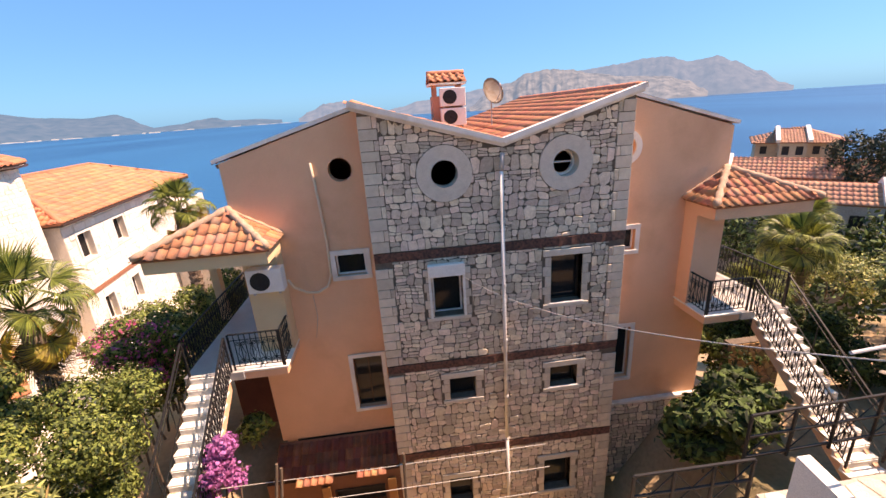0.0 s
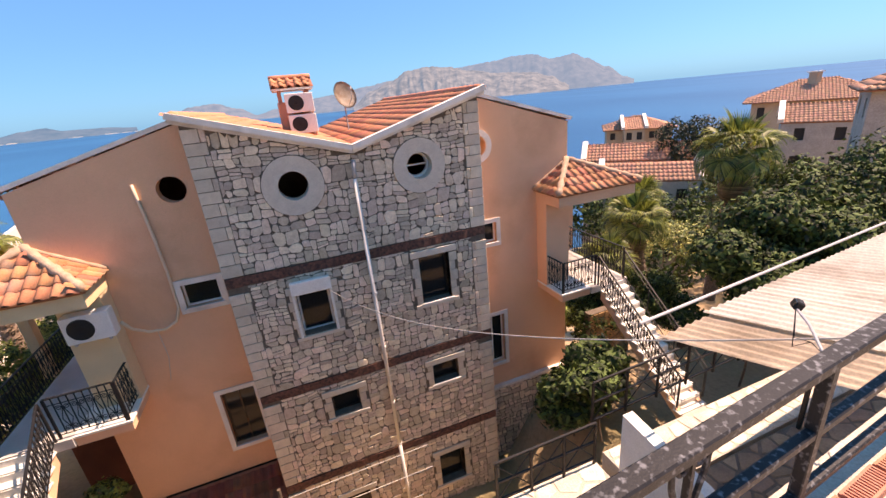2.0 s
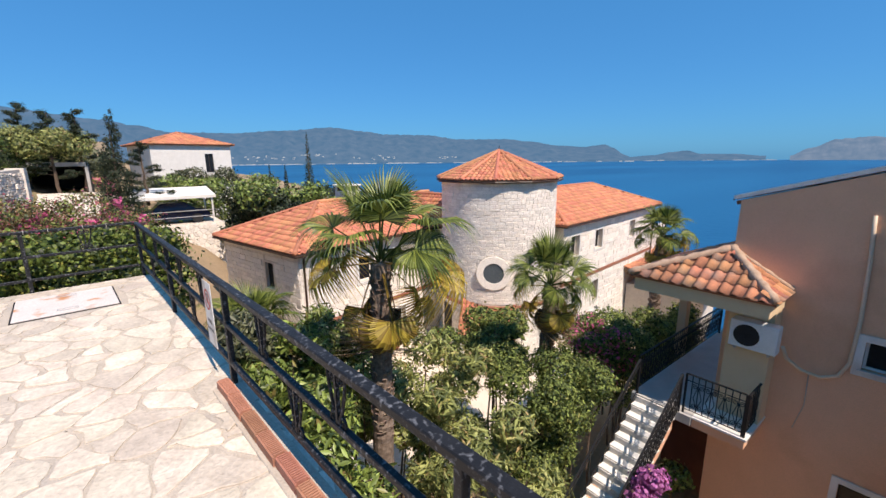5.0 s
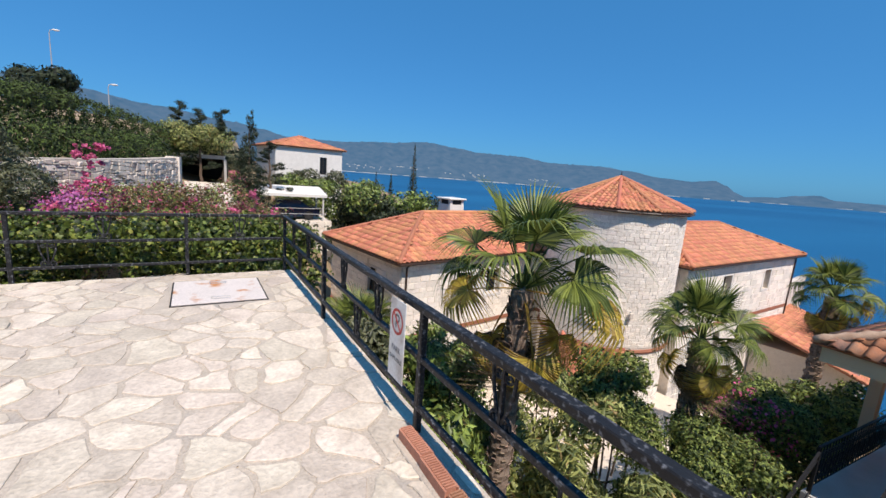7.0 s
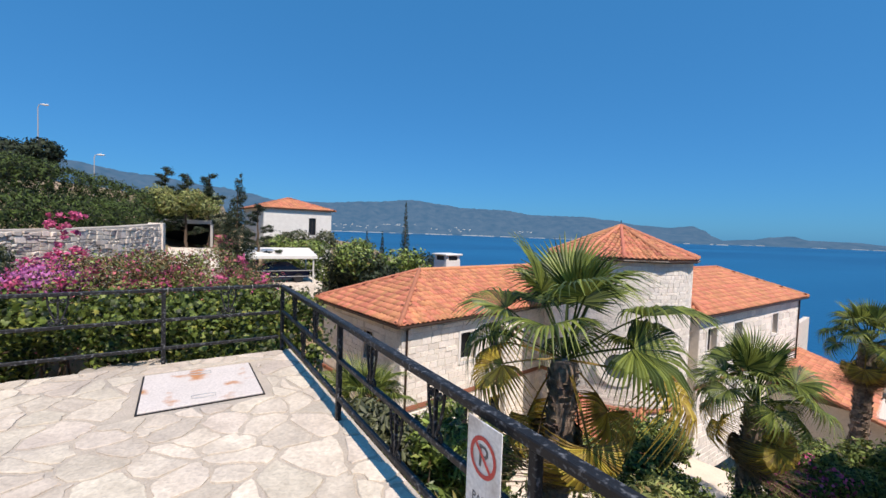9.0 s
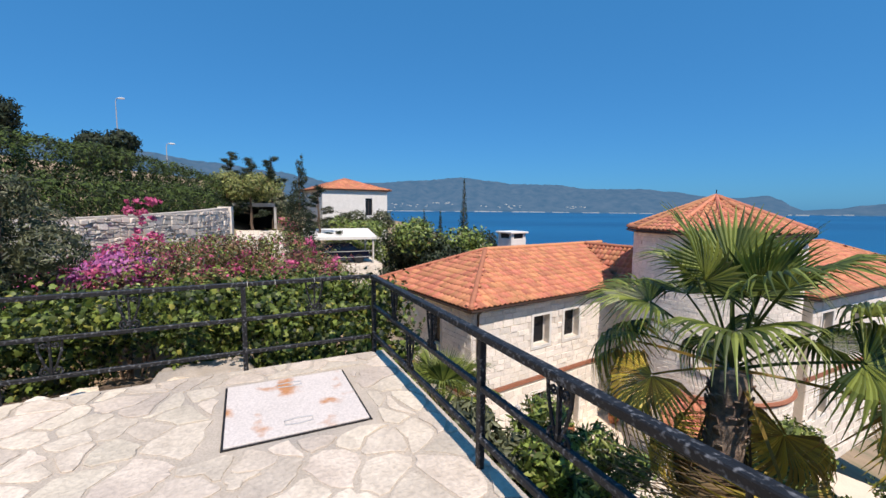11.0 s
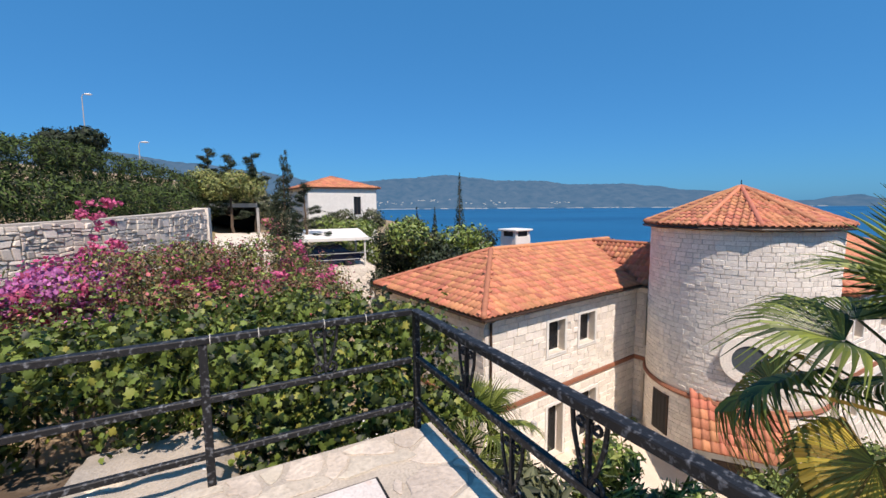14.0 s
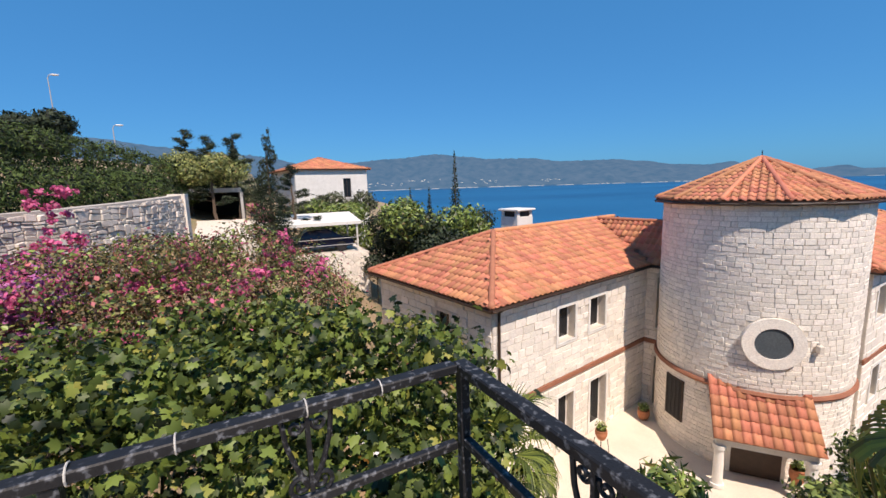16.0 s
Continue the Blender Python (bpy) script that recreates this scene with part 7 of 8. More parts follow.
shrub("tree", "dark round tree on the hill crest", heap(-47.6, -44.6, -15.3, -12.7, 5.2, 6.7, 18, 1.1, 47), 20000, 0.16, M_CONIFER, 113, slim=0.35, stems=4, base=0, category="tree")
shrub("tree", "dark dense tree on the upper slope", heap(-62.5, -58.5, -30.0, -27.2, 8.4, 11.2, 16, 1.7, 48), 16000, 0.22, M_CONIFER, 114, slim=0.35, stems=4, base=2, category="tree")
shrub("shrub", "rough brown-green scrub over the garage roof", heap(-37.5, -34.4, -4.6, -1.2, 2.6, 3.3, 16, 0.85, 49), 14000, 0.1, M_DRYBUSH, 115, slim=0.4, stems=5, base=1.5)
shrub("shrub", "green bushes below the white house", heap(-41, -37.5, 0, 12, -3.0, 0.2, 40, 1.1, 50) + heap(-37, -29, 6.8, 12, -3.4, 0.0, 20, 1.2, 56), 30000, 0.13, M_BUSH, 116, stems=12, base=-5)
shrub("shrub", "olive-green shrubs before the white house", heap(-45.0, -43.4, 1.8, 8.4, -0.8, 0.7, 18, 0.8, 60), 12000, 0.11, M_OLIVE, 126, slim=0.4, stems=6, base=-4)
shrub("shrub", "dark shrubs behind the villa roof", heap(-34, -27, 5.5, 13.5, -3.6, -0.6, 30, 1.2, 52), 20000, 0.12, M_CONIFER, 117, stems=10, base=-6)
shrub("shrub", "pink and green climbers beside the garage", heap(-34.8, -34.0, -1.1, -0.3, -0.4, 1.0, 6, 0.35, 54), 3000, 0.09, M_DRYBUSH, 118, stems=5, base=-2, extra=((M_BOUG, 0.3, 0.09),))

shrub("shrub", "grey-green scrub over the far slope", heap(-62, -41, -14, -1, 0.2, 1.6, 52, 2.2, 58), 28000, 0.22, M_OLIVE, 119, slim=0.4, stems=8, base=-2)


def cypress(label, x, y, z0, z1, r, seed, count=7000, rough=0.0):
    g = np.random.default_rng(seed)
    t = thing("cypress", label, "tree", group="cypresses")
    bm = bmesh.new()
    branch(bm, (x, y, z0), (x, y, z1 - 0.4), 0.12, 0.02, 0.03, 8)
    part("trunk", bm, M_TRUNK, t)
    n = int((z1 - z0) / 0.35)
    blobs = []
    for i in range(n):
        f = i / (n - 1)
        w = r * (0.55 + 0.6 * math.sin(math.pi * min(1, 0.25 + 0.75 * f))) * (1 - f * 0.82)
        off = rough * r
        blobs.append((x + g.uniform(-1, 1) * off, y + g.uniform(-1, 1) * off, z0 + 0.5 + (z1 - z0 - 0.6) * f, w, w, 0.42))
    foliage("crown", blobs, count, 0.075, M_CONIFER, g, t, slim=0.3, droop=-0.6, shell=0.55, bumpy=0.4)
    return t


cypress("slender dark cypress rising above the sea", -33.8, 12.0, -4.5, 3.75, 0.75, 121)
cypress("short dark cypress beside the slender one", -35.2, 10.6, -4.5, 1.2, 0.7, 122)
cypress("short dark cypress near the shore path", -38.0, 10.2, -4.5, 1.4, 0.6, 123, 4000)
cypress("ragged cypress on the slope", -30.0, -0.1, -2.0, 4.3, 1.1, 124, 15000, 0.2)
for k, (x, y, h, r) in enumerate(((-36.6, -4.2, 5.2, 0.9), (-35.2, -2.9, 4.7, 0.8), (-35.8, -1.6, 4.9, 0.9), (-34.8, 1.35, 3.0, 1.0))):
    g = np.random.default_rng(130 + k)
    t = thing("pine", "open ragged pine with spreading branches", "tree", group="pines on the slope")
    bm = bmesh.new()
    branch(bm, (x, y, -1.0), (x, y, h), 0.12, 0.02, 0.08, 8)
    part("trunk", bm, M_TRUNK, t)
    blobs = []
    for i in range(16):
        z = h - 0.15 - i * 0.24
        bm = bmesh.new()
        a = g.uniform(0, 2 * math.pi)
        l = r * (0.25 + 0.08 * i) * g.uniform(0.7, 1.2)
        tip = Vector((x + l * math.cos(a), y + l * math.sin(a), z + 0.15))
        branch(bm, (x, y, z - 0.1), tip, 0.025, 0.008, 0.03, 3)
        part("limb", bm, M_TRUNK, t)
        blobs.append((*tip, 0.32, 0.32, 0.16))
        blobs.append(((x + tip.x) / 2, (y + tip.y) / 2, z + 0.05, 0.28, 0.28, 0.14))
    foliage("needles", blobs, 5400, 0.085, M_CONIFER, g, t, slim=0.2, droop=-0.3, shell=0.3, bumpy=0.5)

# ---- stony bed under the vine ----
def build_bed():
    m = TERR
    n, k = 40, 9
    V = []
    for j in range(k):
        u = -0.08 - 1.9 * j / (k - 1)
        for i in range(n):
            v = -7.0 + 5.9 * i / (n - 1)
            z = -0.28 - 0.35 * (j / (k - 1)) + 0.10 * noise.noise((u * 2.1, v * 1.7, 4.0)) + 0.05 * noise.noise((u * 7, v * 7, 1.0)) - 0.8 * max(0.0, (v + 2.0))
            V.append(m @ Vector((u, v, z)))
    top = len(V)
    V += [m @ Vector((-0.08, -7.0 + 5.9 * i / (n - 1), -4.0)) for i in range(n)]
    F = [(j * n + i, j * n + i + 1, (j + 1) * n + i + 1, (j + 1) * n + i) for j in range(k - 1) for i in range(n - 1)]
    F += [(i, i + 1, top + i + 1, top + i) for i in range(n - 1)]
    bed = mesh_from("ground", V, F, M_BEDSOIL, smooth=True)
    tagged(bed, "dry bank of soil below the vine, darkened for its shade", "ground", kind="structure")
    # pale mortar ledge breaking through the soil near the corner
    n, k = 26, 12
    V = []
    for j in range(k):
        u = -0.08 - 1.35 * j / (k - 1)
        for i in range(n):
            v = -2.35 + 1.2 * i / (n - 1)
            rim = max(0.0, abs(i / (n - 1) - 0.5) * 2 - 0.75) * 0.8
            V.append(m @ Vector((u, v, -0.21 - 0.12 * j / (k - 1) + 0.05 * noise.noise((u * 4, v * 4, 7.0)) - rim)))
    F = [(j * n + i, j * n + i + 1, (j + 1) * n + i + 1, (j + 1) * n + i) for j in range(k - 1) for i in range(n - 1)]
    tagged(mesh_from("ground", V, F, M_GROUT, smooth=True), "pale lumpy mortar ledge below the vine", "ledge", kind="structure")
    g = random.Random(19)
    for i in range(46):
        u, v = g.uniform(-1.0, -0.12), g.uniform(-6.8, -1.35)
        r = g.uniform(0.05, 0.17)
        bm = bmesh.new()
        bmesh.ops.create_icosphere(bm, subdivisions=2, radius=r)
        for q in bm.verts:
            q.co *= 1 + 0.45 * noise.noise(q.co * (2.2 / r) + Vector((i * 3.1, 0, 0)))
            q.co.z *= 0.55
        z = -0.24 - 0.33 * (-u - 0.08) / 1.9
        bm.transform(m @ pose(u, v, z + 0.03, 0, 0, g.uniform(0, 360)))
        ob = part("stone", bm, M_PALE if i % 3 else M_RUBBLE)
        tagged(ob, "rough pale stone lying on the dry soil bank", "stone", "stones on the bank")


build_bed()


# ---- right of the house: carport roof, wall, fence, path ----
def build_carport():
    c = thing("carport_roof", "corrugated sheet roof with one tan sheet beside pale ones", "roof")
    O = Vector((4.62, 3.12, -1.04))
    e = Vector((1, 0.075, -0.005)).normalized()
    d = Vector((0.42, -0.905, 0.03)).normalized()
    up = Vector((0, 0, 1))

    def sheet(a0, a1, b0, b1, lift, mat):
        pitch, amp = 0.15, 0.017
        n = int((a1 - a0) / pitch * 8)
        bm = bmesh.new()
        rows = []
        for b in (b0, b1):
            rows.append([bm.verts.new(O + e * (a0 + (a1 - a0) * i / n) + d * b + up * (lift + amp * math.sin(2 * math.pi * (a1 - a0) / pitch * i / n))) for i in range(n + 1)])
        for i in range(n):
            bm.faces.new((rows[0][i], rows[0][i + 1], rows[1][i + 1], rows[1][i]))
        bmesh.ops.solidify(bm, geom=bm.faces[:], thickness=0.008)
        part("sheet", bm, mat, c, "tan weathered corrugated sheet" if mat is M_CORR else "pale corrugated sheet", smooth=False)

    sheet(0.0, 0.92, 0.0, 2.45, 0.0, M_CORR)
    for k in range(9):
        sheet(0.88 + 1.0 * k, 1.92 + 1.0 * k, -0.06, 2.35, 0.035 + 0.004 * k, M_CORRW)
    for b in (0.15, 1.2, 2.3):
        bm = bmesh.new()
        bar(bm, O + e * 0.1 + d * b - up * 0.09, O + e * 9.6 + d * b - up * 0.09, 0.05, 0.08)
        part("purlin", bm, M_IRON2, c)
    bm = bmesh.new()
    tube(bm, [O - e * 0.02 - d * 0.22 + up * 0.12, O + e * 10 - d * 0.22 + up * 0.12], 0.02, 8)
    part("edge_pipe", bm, M_GREY, c, "galvanised edge pipe")
    for a, b in ((4.0, 0.05), (8.0, 0.05), (3.6, 2.2), (8.0, 2.2)):
        p = O + e * a + d * b
        part("post", solid(p.x - 0.03, p.x + 0.03, p.y - 0.03, p.y + 0.03, -4.4, p.z - 0.1), M_IRON2, c)


build_carport()


# flagstone darkened to brown: the sheet roof's shade is in the colour
M_SHADEFLAG = material("shaded_flagstone", (0.30, 0.20, 0.13), 0.8, (0.19, 0.125, 0.085), 4, 34, 0.7, spread=0.2, island=True)


def paved(name, label, x0, x1, y0, y1, z, m=None, size=0.36, seed=3, mats=None):
    g = random.Random(seed)
    m = m or Matrix()
    mortar, stone = mats or (M_GROUT, M_FLAG_ALL)
    bed = part(name, solid(x0, x1, y0, y1, z - 0.5, z - 0.012, m), mortar)
    tagged(bed, label, "path", kind="structure")
    cells = rubble(x0, x1, y0, y1, size, g, 0.05, 0.42, 1.3)
    V, F = stone_geometry(cells, lambda u, v, w: m @ Vector((u, v, z - 0.012 - w)), 0.014, g)
    tagged(mesh_from("flagstone_field", V, F, stone, bed), kind="stuff")


paved("pavement", "flagstone path beside the parapet", 5.18, 12.5, 3.55, 4.5, -4.38, seed=4)
paved("pavement", "flagstone path before the parapet", 2.9, 4.96, 3.0, 4.5, -4.42, seed=14)
paved("pavement", "flagstone floor darkened brown for the shade of the sheet roof", 5.18, 12.5, 0.95, 3.5, -4.4, seed=9, mats=(M_MORTAR, M_SHADEFLAG))
# unseen wall, added to keep light off the covered floor
back = part("wall_light_block", solid(4.3, 13.0, 0.65, 0.9, -5.0, -1.16), M_MORTAR_WALL)
tagged(back, "dark wall added to block light behind the covered floor", "wall", kind="structure")
paved("pavement", "flagstone path at the stair foot", -6.2, -2.8, 2.6, 5.9, -6.55, seed=6)
para = part("wall_parapet", bmesh.new(), M_WHITE)
bmx = bmesh.new()
for pts in ([(4.98, 3.92), (5.17, 3.92), (5.17, 0.95), (4.98, 0.95)],):
    lo = [bmx.verts.new((x, y, -7.2)) for x, y in pts]
    hi = [bmx.verts.new((x, y, -3.0 - 0.12 * (3.92 - y))) for x, y in pts]
    bmx.faces.new(lo[::-1])
    bmx.faces.new(hi)
    for i in range(4):
        j = (i + 1) % 4
        bmx.faces.new((lo[i], lo[j], hi[j], hi[i]))
bmesh.ops.recalc_face_normals(bmx, faces=bmx.faces[:])
bmx.to_mesh(para.data)
bmx.free()
tagged(para, "white rendered parapet with a sloping top beside the path", "wall", kind="structure")


def build_fence(label, pts, h=1.0, step=0.5):
    f = thing("fence", label, "fence", group="black garden fences")
    P = [Vector(p) for p in pts]
    for a, b in zip(P, P[1:]):
        for z in (0.12, h * 0.55, h):
            bm = bmesh.new()
            bar(bm, a + Vector((0, 0, z)), b + Vector((0, 0, z)), 0.035, 0.035)
            part("bar", bm, M_IRON2, f)
        n = max(1, round((b - a).length / step))
        for i in range(n + 1):
            p = a.lerp(b, i / n)
            part("post", solid(p.x - 0.02, p.x + 0.02, p.y - 0.02, p.y + 0.02, p.z, p.z + h), M_IRON2, f)
            if i < n:
                q = a.lerp(b, (i + 1) / n)
                bm = bmesh.new()
                bar(bm, p + Vector((0, 0, 0.14)), q + Vector((0, 0, h - 0.04)), 0.015, 0.015)
                bar(bm, p + Vector((0, 0, h - 0.04)), q + Vector((0, 0, 0.14)), 0.012, 0.015)
                part("brace", bm, M_IRON2, f)
    return f


build_fence("black iron fence along the path beside the stair", [(5.4, 5.05, -4.35), (10.4, 5.15, -4.35)], 1.0, 0.8)
build_fence("black iron fence along the low path", [(3.0, 4.42, -4.42), (4.9, 4.40, -4.42)], 0.9, 0.65)
build_fence("dark rail beside the court path", [(-11.2, 4.4, -6.4), (-8.8, 6.6, -6.6), (-8.2, 9.2, -6.6)], 1.0, 1.6)


# rough stone wall below the landing
M_BROWNSTONE = material("brown_rubble", (0.46, 0.26, 0.13), 0.9, (0.30, 0.16, 0.08), 5, 30, 0.8, spread=0.25, island=True)
low_wall = thing("garden_wall", "rough brown rubble wall in the shade below the landing", "wall")
low_body = part("body", solid(10.0, 11.9, 10.5, 10.8, -9.2, -5.95), M_MORTAR, low_wall)
brown_cells = rubble(10.0, 11.9, -9.2, -5.97, 0.22, rng, 0.03, 0.4, 1.3)
brown_V, brown_F = stone_geometry(brown_cells, lambda u, v, d: (u, 10.5 + d, v), 0.03, rng)
tagged(mesh_from("stone_field", brown_V, brown_F, M_BROWNSTONE, low_body), kind="stuff")


# ---- villa surroundings ----
def build_court():
    f = part("floor_court", solid(-0.4, 9.5, -1.5, 12.0, -8.9, -8.22, WH), M_PAVE)
    tagged(f, "pale paved court before the villa", "court", kind="structure")
    P = lambda x, y, z: WH @ Vector((x, y, z))
    c = thing("entrance_canopy", "tiled entrance canopy on white columns at the tower foot", "canopy")
    m = Matrix.Translation((TOWER.x, TOWER.y, 0)) @ pose(0, 0, 0, 0, 0, -49)
    Q = lambda x, y, z: m @ Vector((x, y, z))
    tile_slope(c, [Q(4.25, -1.6, -6.4), Q(4.25, 1.15, -6.4), Q(2.6, 1.15, -5.1), Q(2.6, -1.6, -5.1)], M_TILE, M_TILE_ALL, 200, slab=0.08)
    part("beam", solid(3.9, 4.08, -1.5, 1.05, -6.72, -6.42, m), M_WHITE, c)
    for y in (-1.38, 0.93):
        part("side_beam", solid(2.7, 3.89, y - 0.07, y + 0.07, -6.72, -6.42, m), M_WHITE, c)
        bm = bmesh.new()
        p = Q(3.98, y, 0)
        tube(bm, [(p.x, p.y, -8.2), (p.x, p.y, -8.08), (p.x, p.y, -8.07), (p.x, p.y, -6.87), (p.x, p.y, -6.86), (p.x, p.y, -6.721)], 0.15, 16, radii=[0.2, 0.2, 0.15, 0.14, 0.19, 0.19])
        part("column", bm, M_WHITE, c, "round white column")
    d = thing("door_villa", "dark glazed entrance door in a white frame under the canopy", "door")
    part("frame", solid(2.9, 3.06, -1.0, 0.6, -8.2, -6.2, m), M_WHITE, d)
    part("leaf", solid(3.061, 3.10, -0.88, 0.48, -8.18, -6.3, m), M_DARKWOOD, d)
    w = thing("tower_window", "small dark barred window in the tower base", "window")
    m2 = Matrix.Translation((TOWER.x, TOWER.y, 0)) @ pose(0, 0, 0, 0, 0, -104)
    part("frame", solid(2.94, 3.04, -0.42, 0.42, -7.3, -5.7, m2), M_DARKWOOD, w)
    part("pane", solid(3.041, 3.05, -0.36, 0.36, -7.24, -5.76, m2), M_DARK, w)
    for k in range(4):
        part("bar", solid(3.07, 3.08, -0.3 + 0.2 * k - 0.01, -0.3 + 0.2 * k + 0.01, -7.26, -5.74, m2), M_IRON2, w)
    lamp = thing("wall_lamp", "small pale lantern on the tower wall", "lamp")
    m3 = Matrix.Translation((TOWER.x, TOWER.y, -3.65)) @ pose(0, 0, 0, 0, 0, -27)
    part("bracket", solid(2.98, 3.10, -0.02, 0.02, 0.1, 0.14, m3), M_GREY, lamp)
    part("lantern", solid(3.06, 3.22, -0.08, 0.08, -0.14, 0.1, m3, 0.02), M_PALE_J, lamp)
    lamp = thing("wall_lamp", "small dark lantern on the villa front", "lamp")
    part("lantern", solid(-0.31, -0.12, 2.55, 2.7, -6.5, -6.2, WH, 0.02), M_GREY, lamp)

    def pot(label, p, r, h, seed, stand=0.0):
        t = thing("flower_pot", label, "flower pot", group="court pots")
        p = Vector(p) + Vector((0, 0, stand))
        bm = bmesh.new()
        prof = ((0.62, 0), (0.95, h * 0.45), (1.0, h * 0.7), (0.82, h * 0.9), (0.95, h * 0.93), (0.95, h), (0.8, h), (0.75, h * 0.85))
        tube(bm, [p + Vector((0, 0, z)) for _, z in prof], r, 18, radii=[k * r for k, _ in prof])
        part("pot", bm, M_POT, t, smooth=True)
        if stand:
            for k in range(4):
                a = math.pi * (k / 2 + 0.25)
                bm = bmesh.new()
                tube(bm, [p + Vector((r * math.cos(a), r * math.sin(a), 0.02)), p + Vector((1.25 * r * math.cos(a), 1.25 * r * math.sin(a), -stand))], 0.012, 5)
                part("stand_leg", bm, M_IRON2, t)
        g = np.random.default_rng(seed)
        foliage("plant", [(p.x, p.y, p.z + h + 0.12, r, r, 0.2)], 260, 0.06, M_BUSH, g, t, slim=0.3, droop=-0.8, shell=0.2)

    pot("round terracotta pot with a small plant on the court", P(0.5, 8.1, -8.22), 0.24, 0.42, 201)
    pot("terracotta pot on an iron stand by the villa door", P(0.55, 4.9, -8.22), 0.22, 0.36, 202, 0.5)
    pot("terracotta urn beside the entrance door", Q(3.4, 0.8, -8.2), 0.22, 0.5, 203, 0.3)
    ch = thing("chimney", "white square chimney with an open cap on the villa roof", "chimney")
    cm = Matrix.Translation((-25.0, 11.0, 0)) @ pose(0, 0, 0, 0, 0, 12.6)
    part("shaft", solid(-0.55, 0.55, -0.55, 0.55, -2.0, -0.02, cm), M_WHITE, ch)
    # dark block fills the cap in place of its inner shade
    part("shaft_opening", solid(-0.5, 0.5, -0.5, 0.5, -0.019, 0.24, cm), M_DARK, ch)
    for x in (-0.5, 0.38):
        for y in (-0.5, 0.38):
            part("pier", solid(x - 0.03, x + 0.15, y - 0.03, y + 0.15, -0.019, 0.26, cm), M_WHITE, ch)
    part("cap", solid(-0.66, 0.66, -0.66, 0.66, 0.262, 0.36, cm, 0.02), M_WHITE, ch)
    w = part("wall_side", solid(-6.2, 3.6, 0.0, 0.3, -8.6, -4.6, Matrix.Translation((-11.9, 1.9, 0)) @ pose(0, 0, 0, 0, 0, 10)), M_YELLOW)
    tagged(w, "low yellow rendered garden wall with a white coping", "wall", kind="structure")
    w = part("trim", solid(-6.25, 3.65, -0.06, 0.36, -4.598, -4.5, Matrix.Translation((-11.9, 1.9, 0)) @ pose(0, 0, 0, 0, 0, 10)), M_TRIM)
    tagged(w, "white coping of the garden wall", "coping", kind="structure")
    # low annex beyond the far wing
    an = thing("annex", "low annex with a clay tile roof beyond the villa", "house")
    part("wall", solid(7.2, 12.0, 21.5, 29.0, -11, -7.0, WH), M_PALE_J, an)
    a, b, c2, d2 = P(12.6, 21.0, -7.4), P(12.6, 29.4, -7.4), P(7.0, 29.4, -5.6), P(7.0, 21.0, -5.6)
    tile_slope(an, [a, b, c2, d2], M_TILE, M_TILE_ALL, 0)
    t = part("wall_side", solid(7.0, 7.3, 26.6, 33.0, -9.5, -3.9, WH), M_PALE_J)
    tagged(t, "pale garden wall at the villa end", "wall", kind="structure")


M_YELLOW = material("yellow_render", (0.72, 0.44, 0.12), 0.9, (0.62, 0.36, 0.1), 2, 60, 0.2)
build_court()


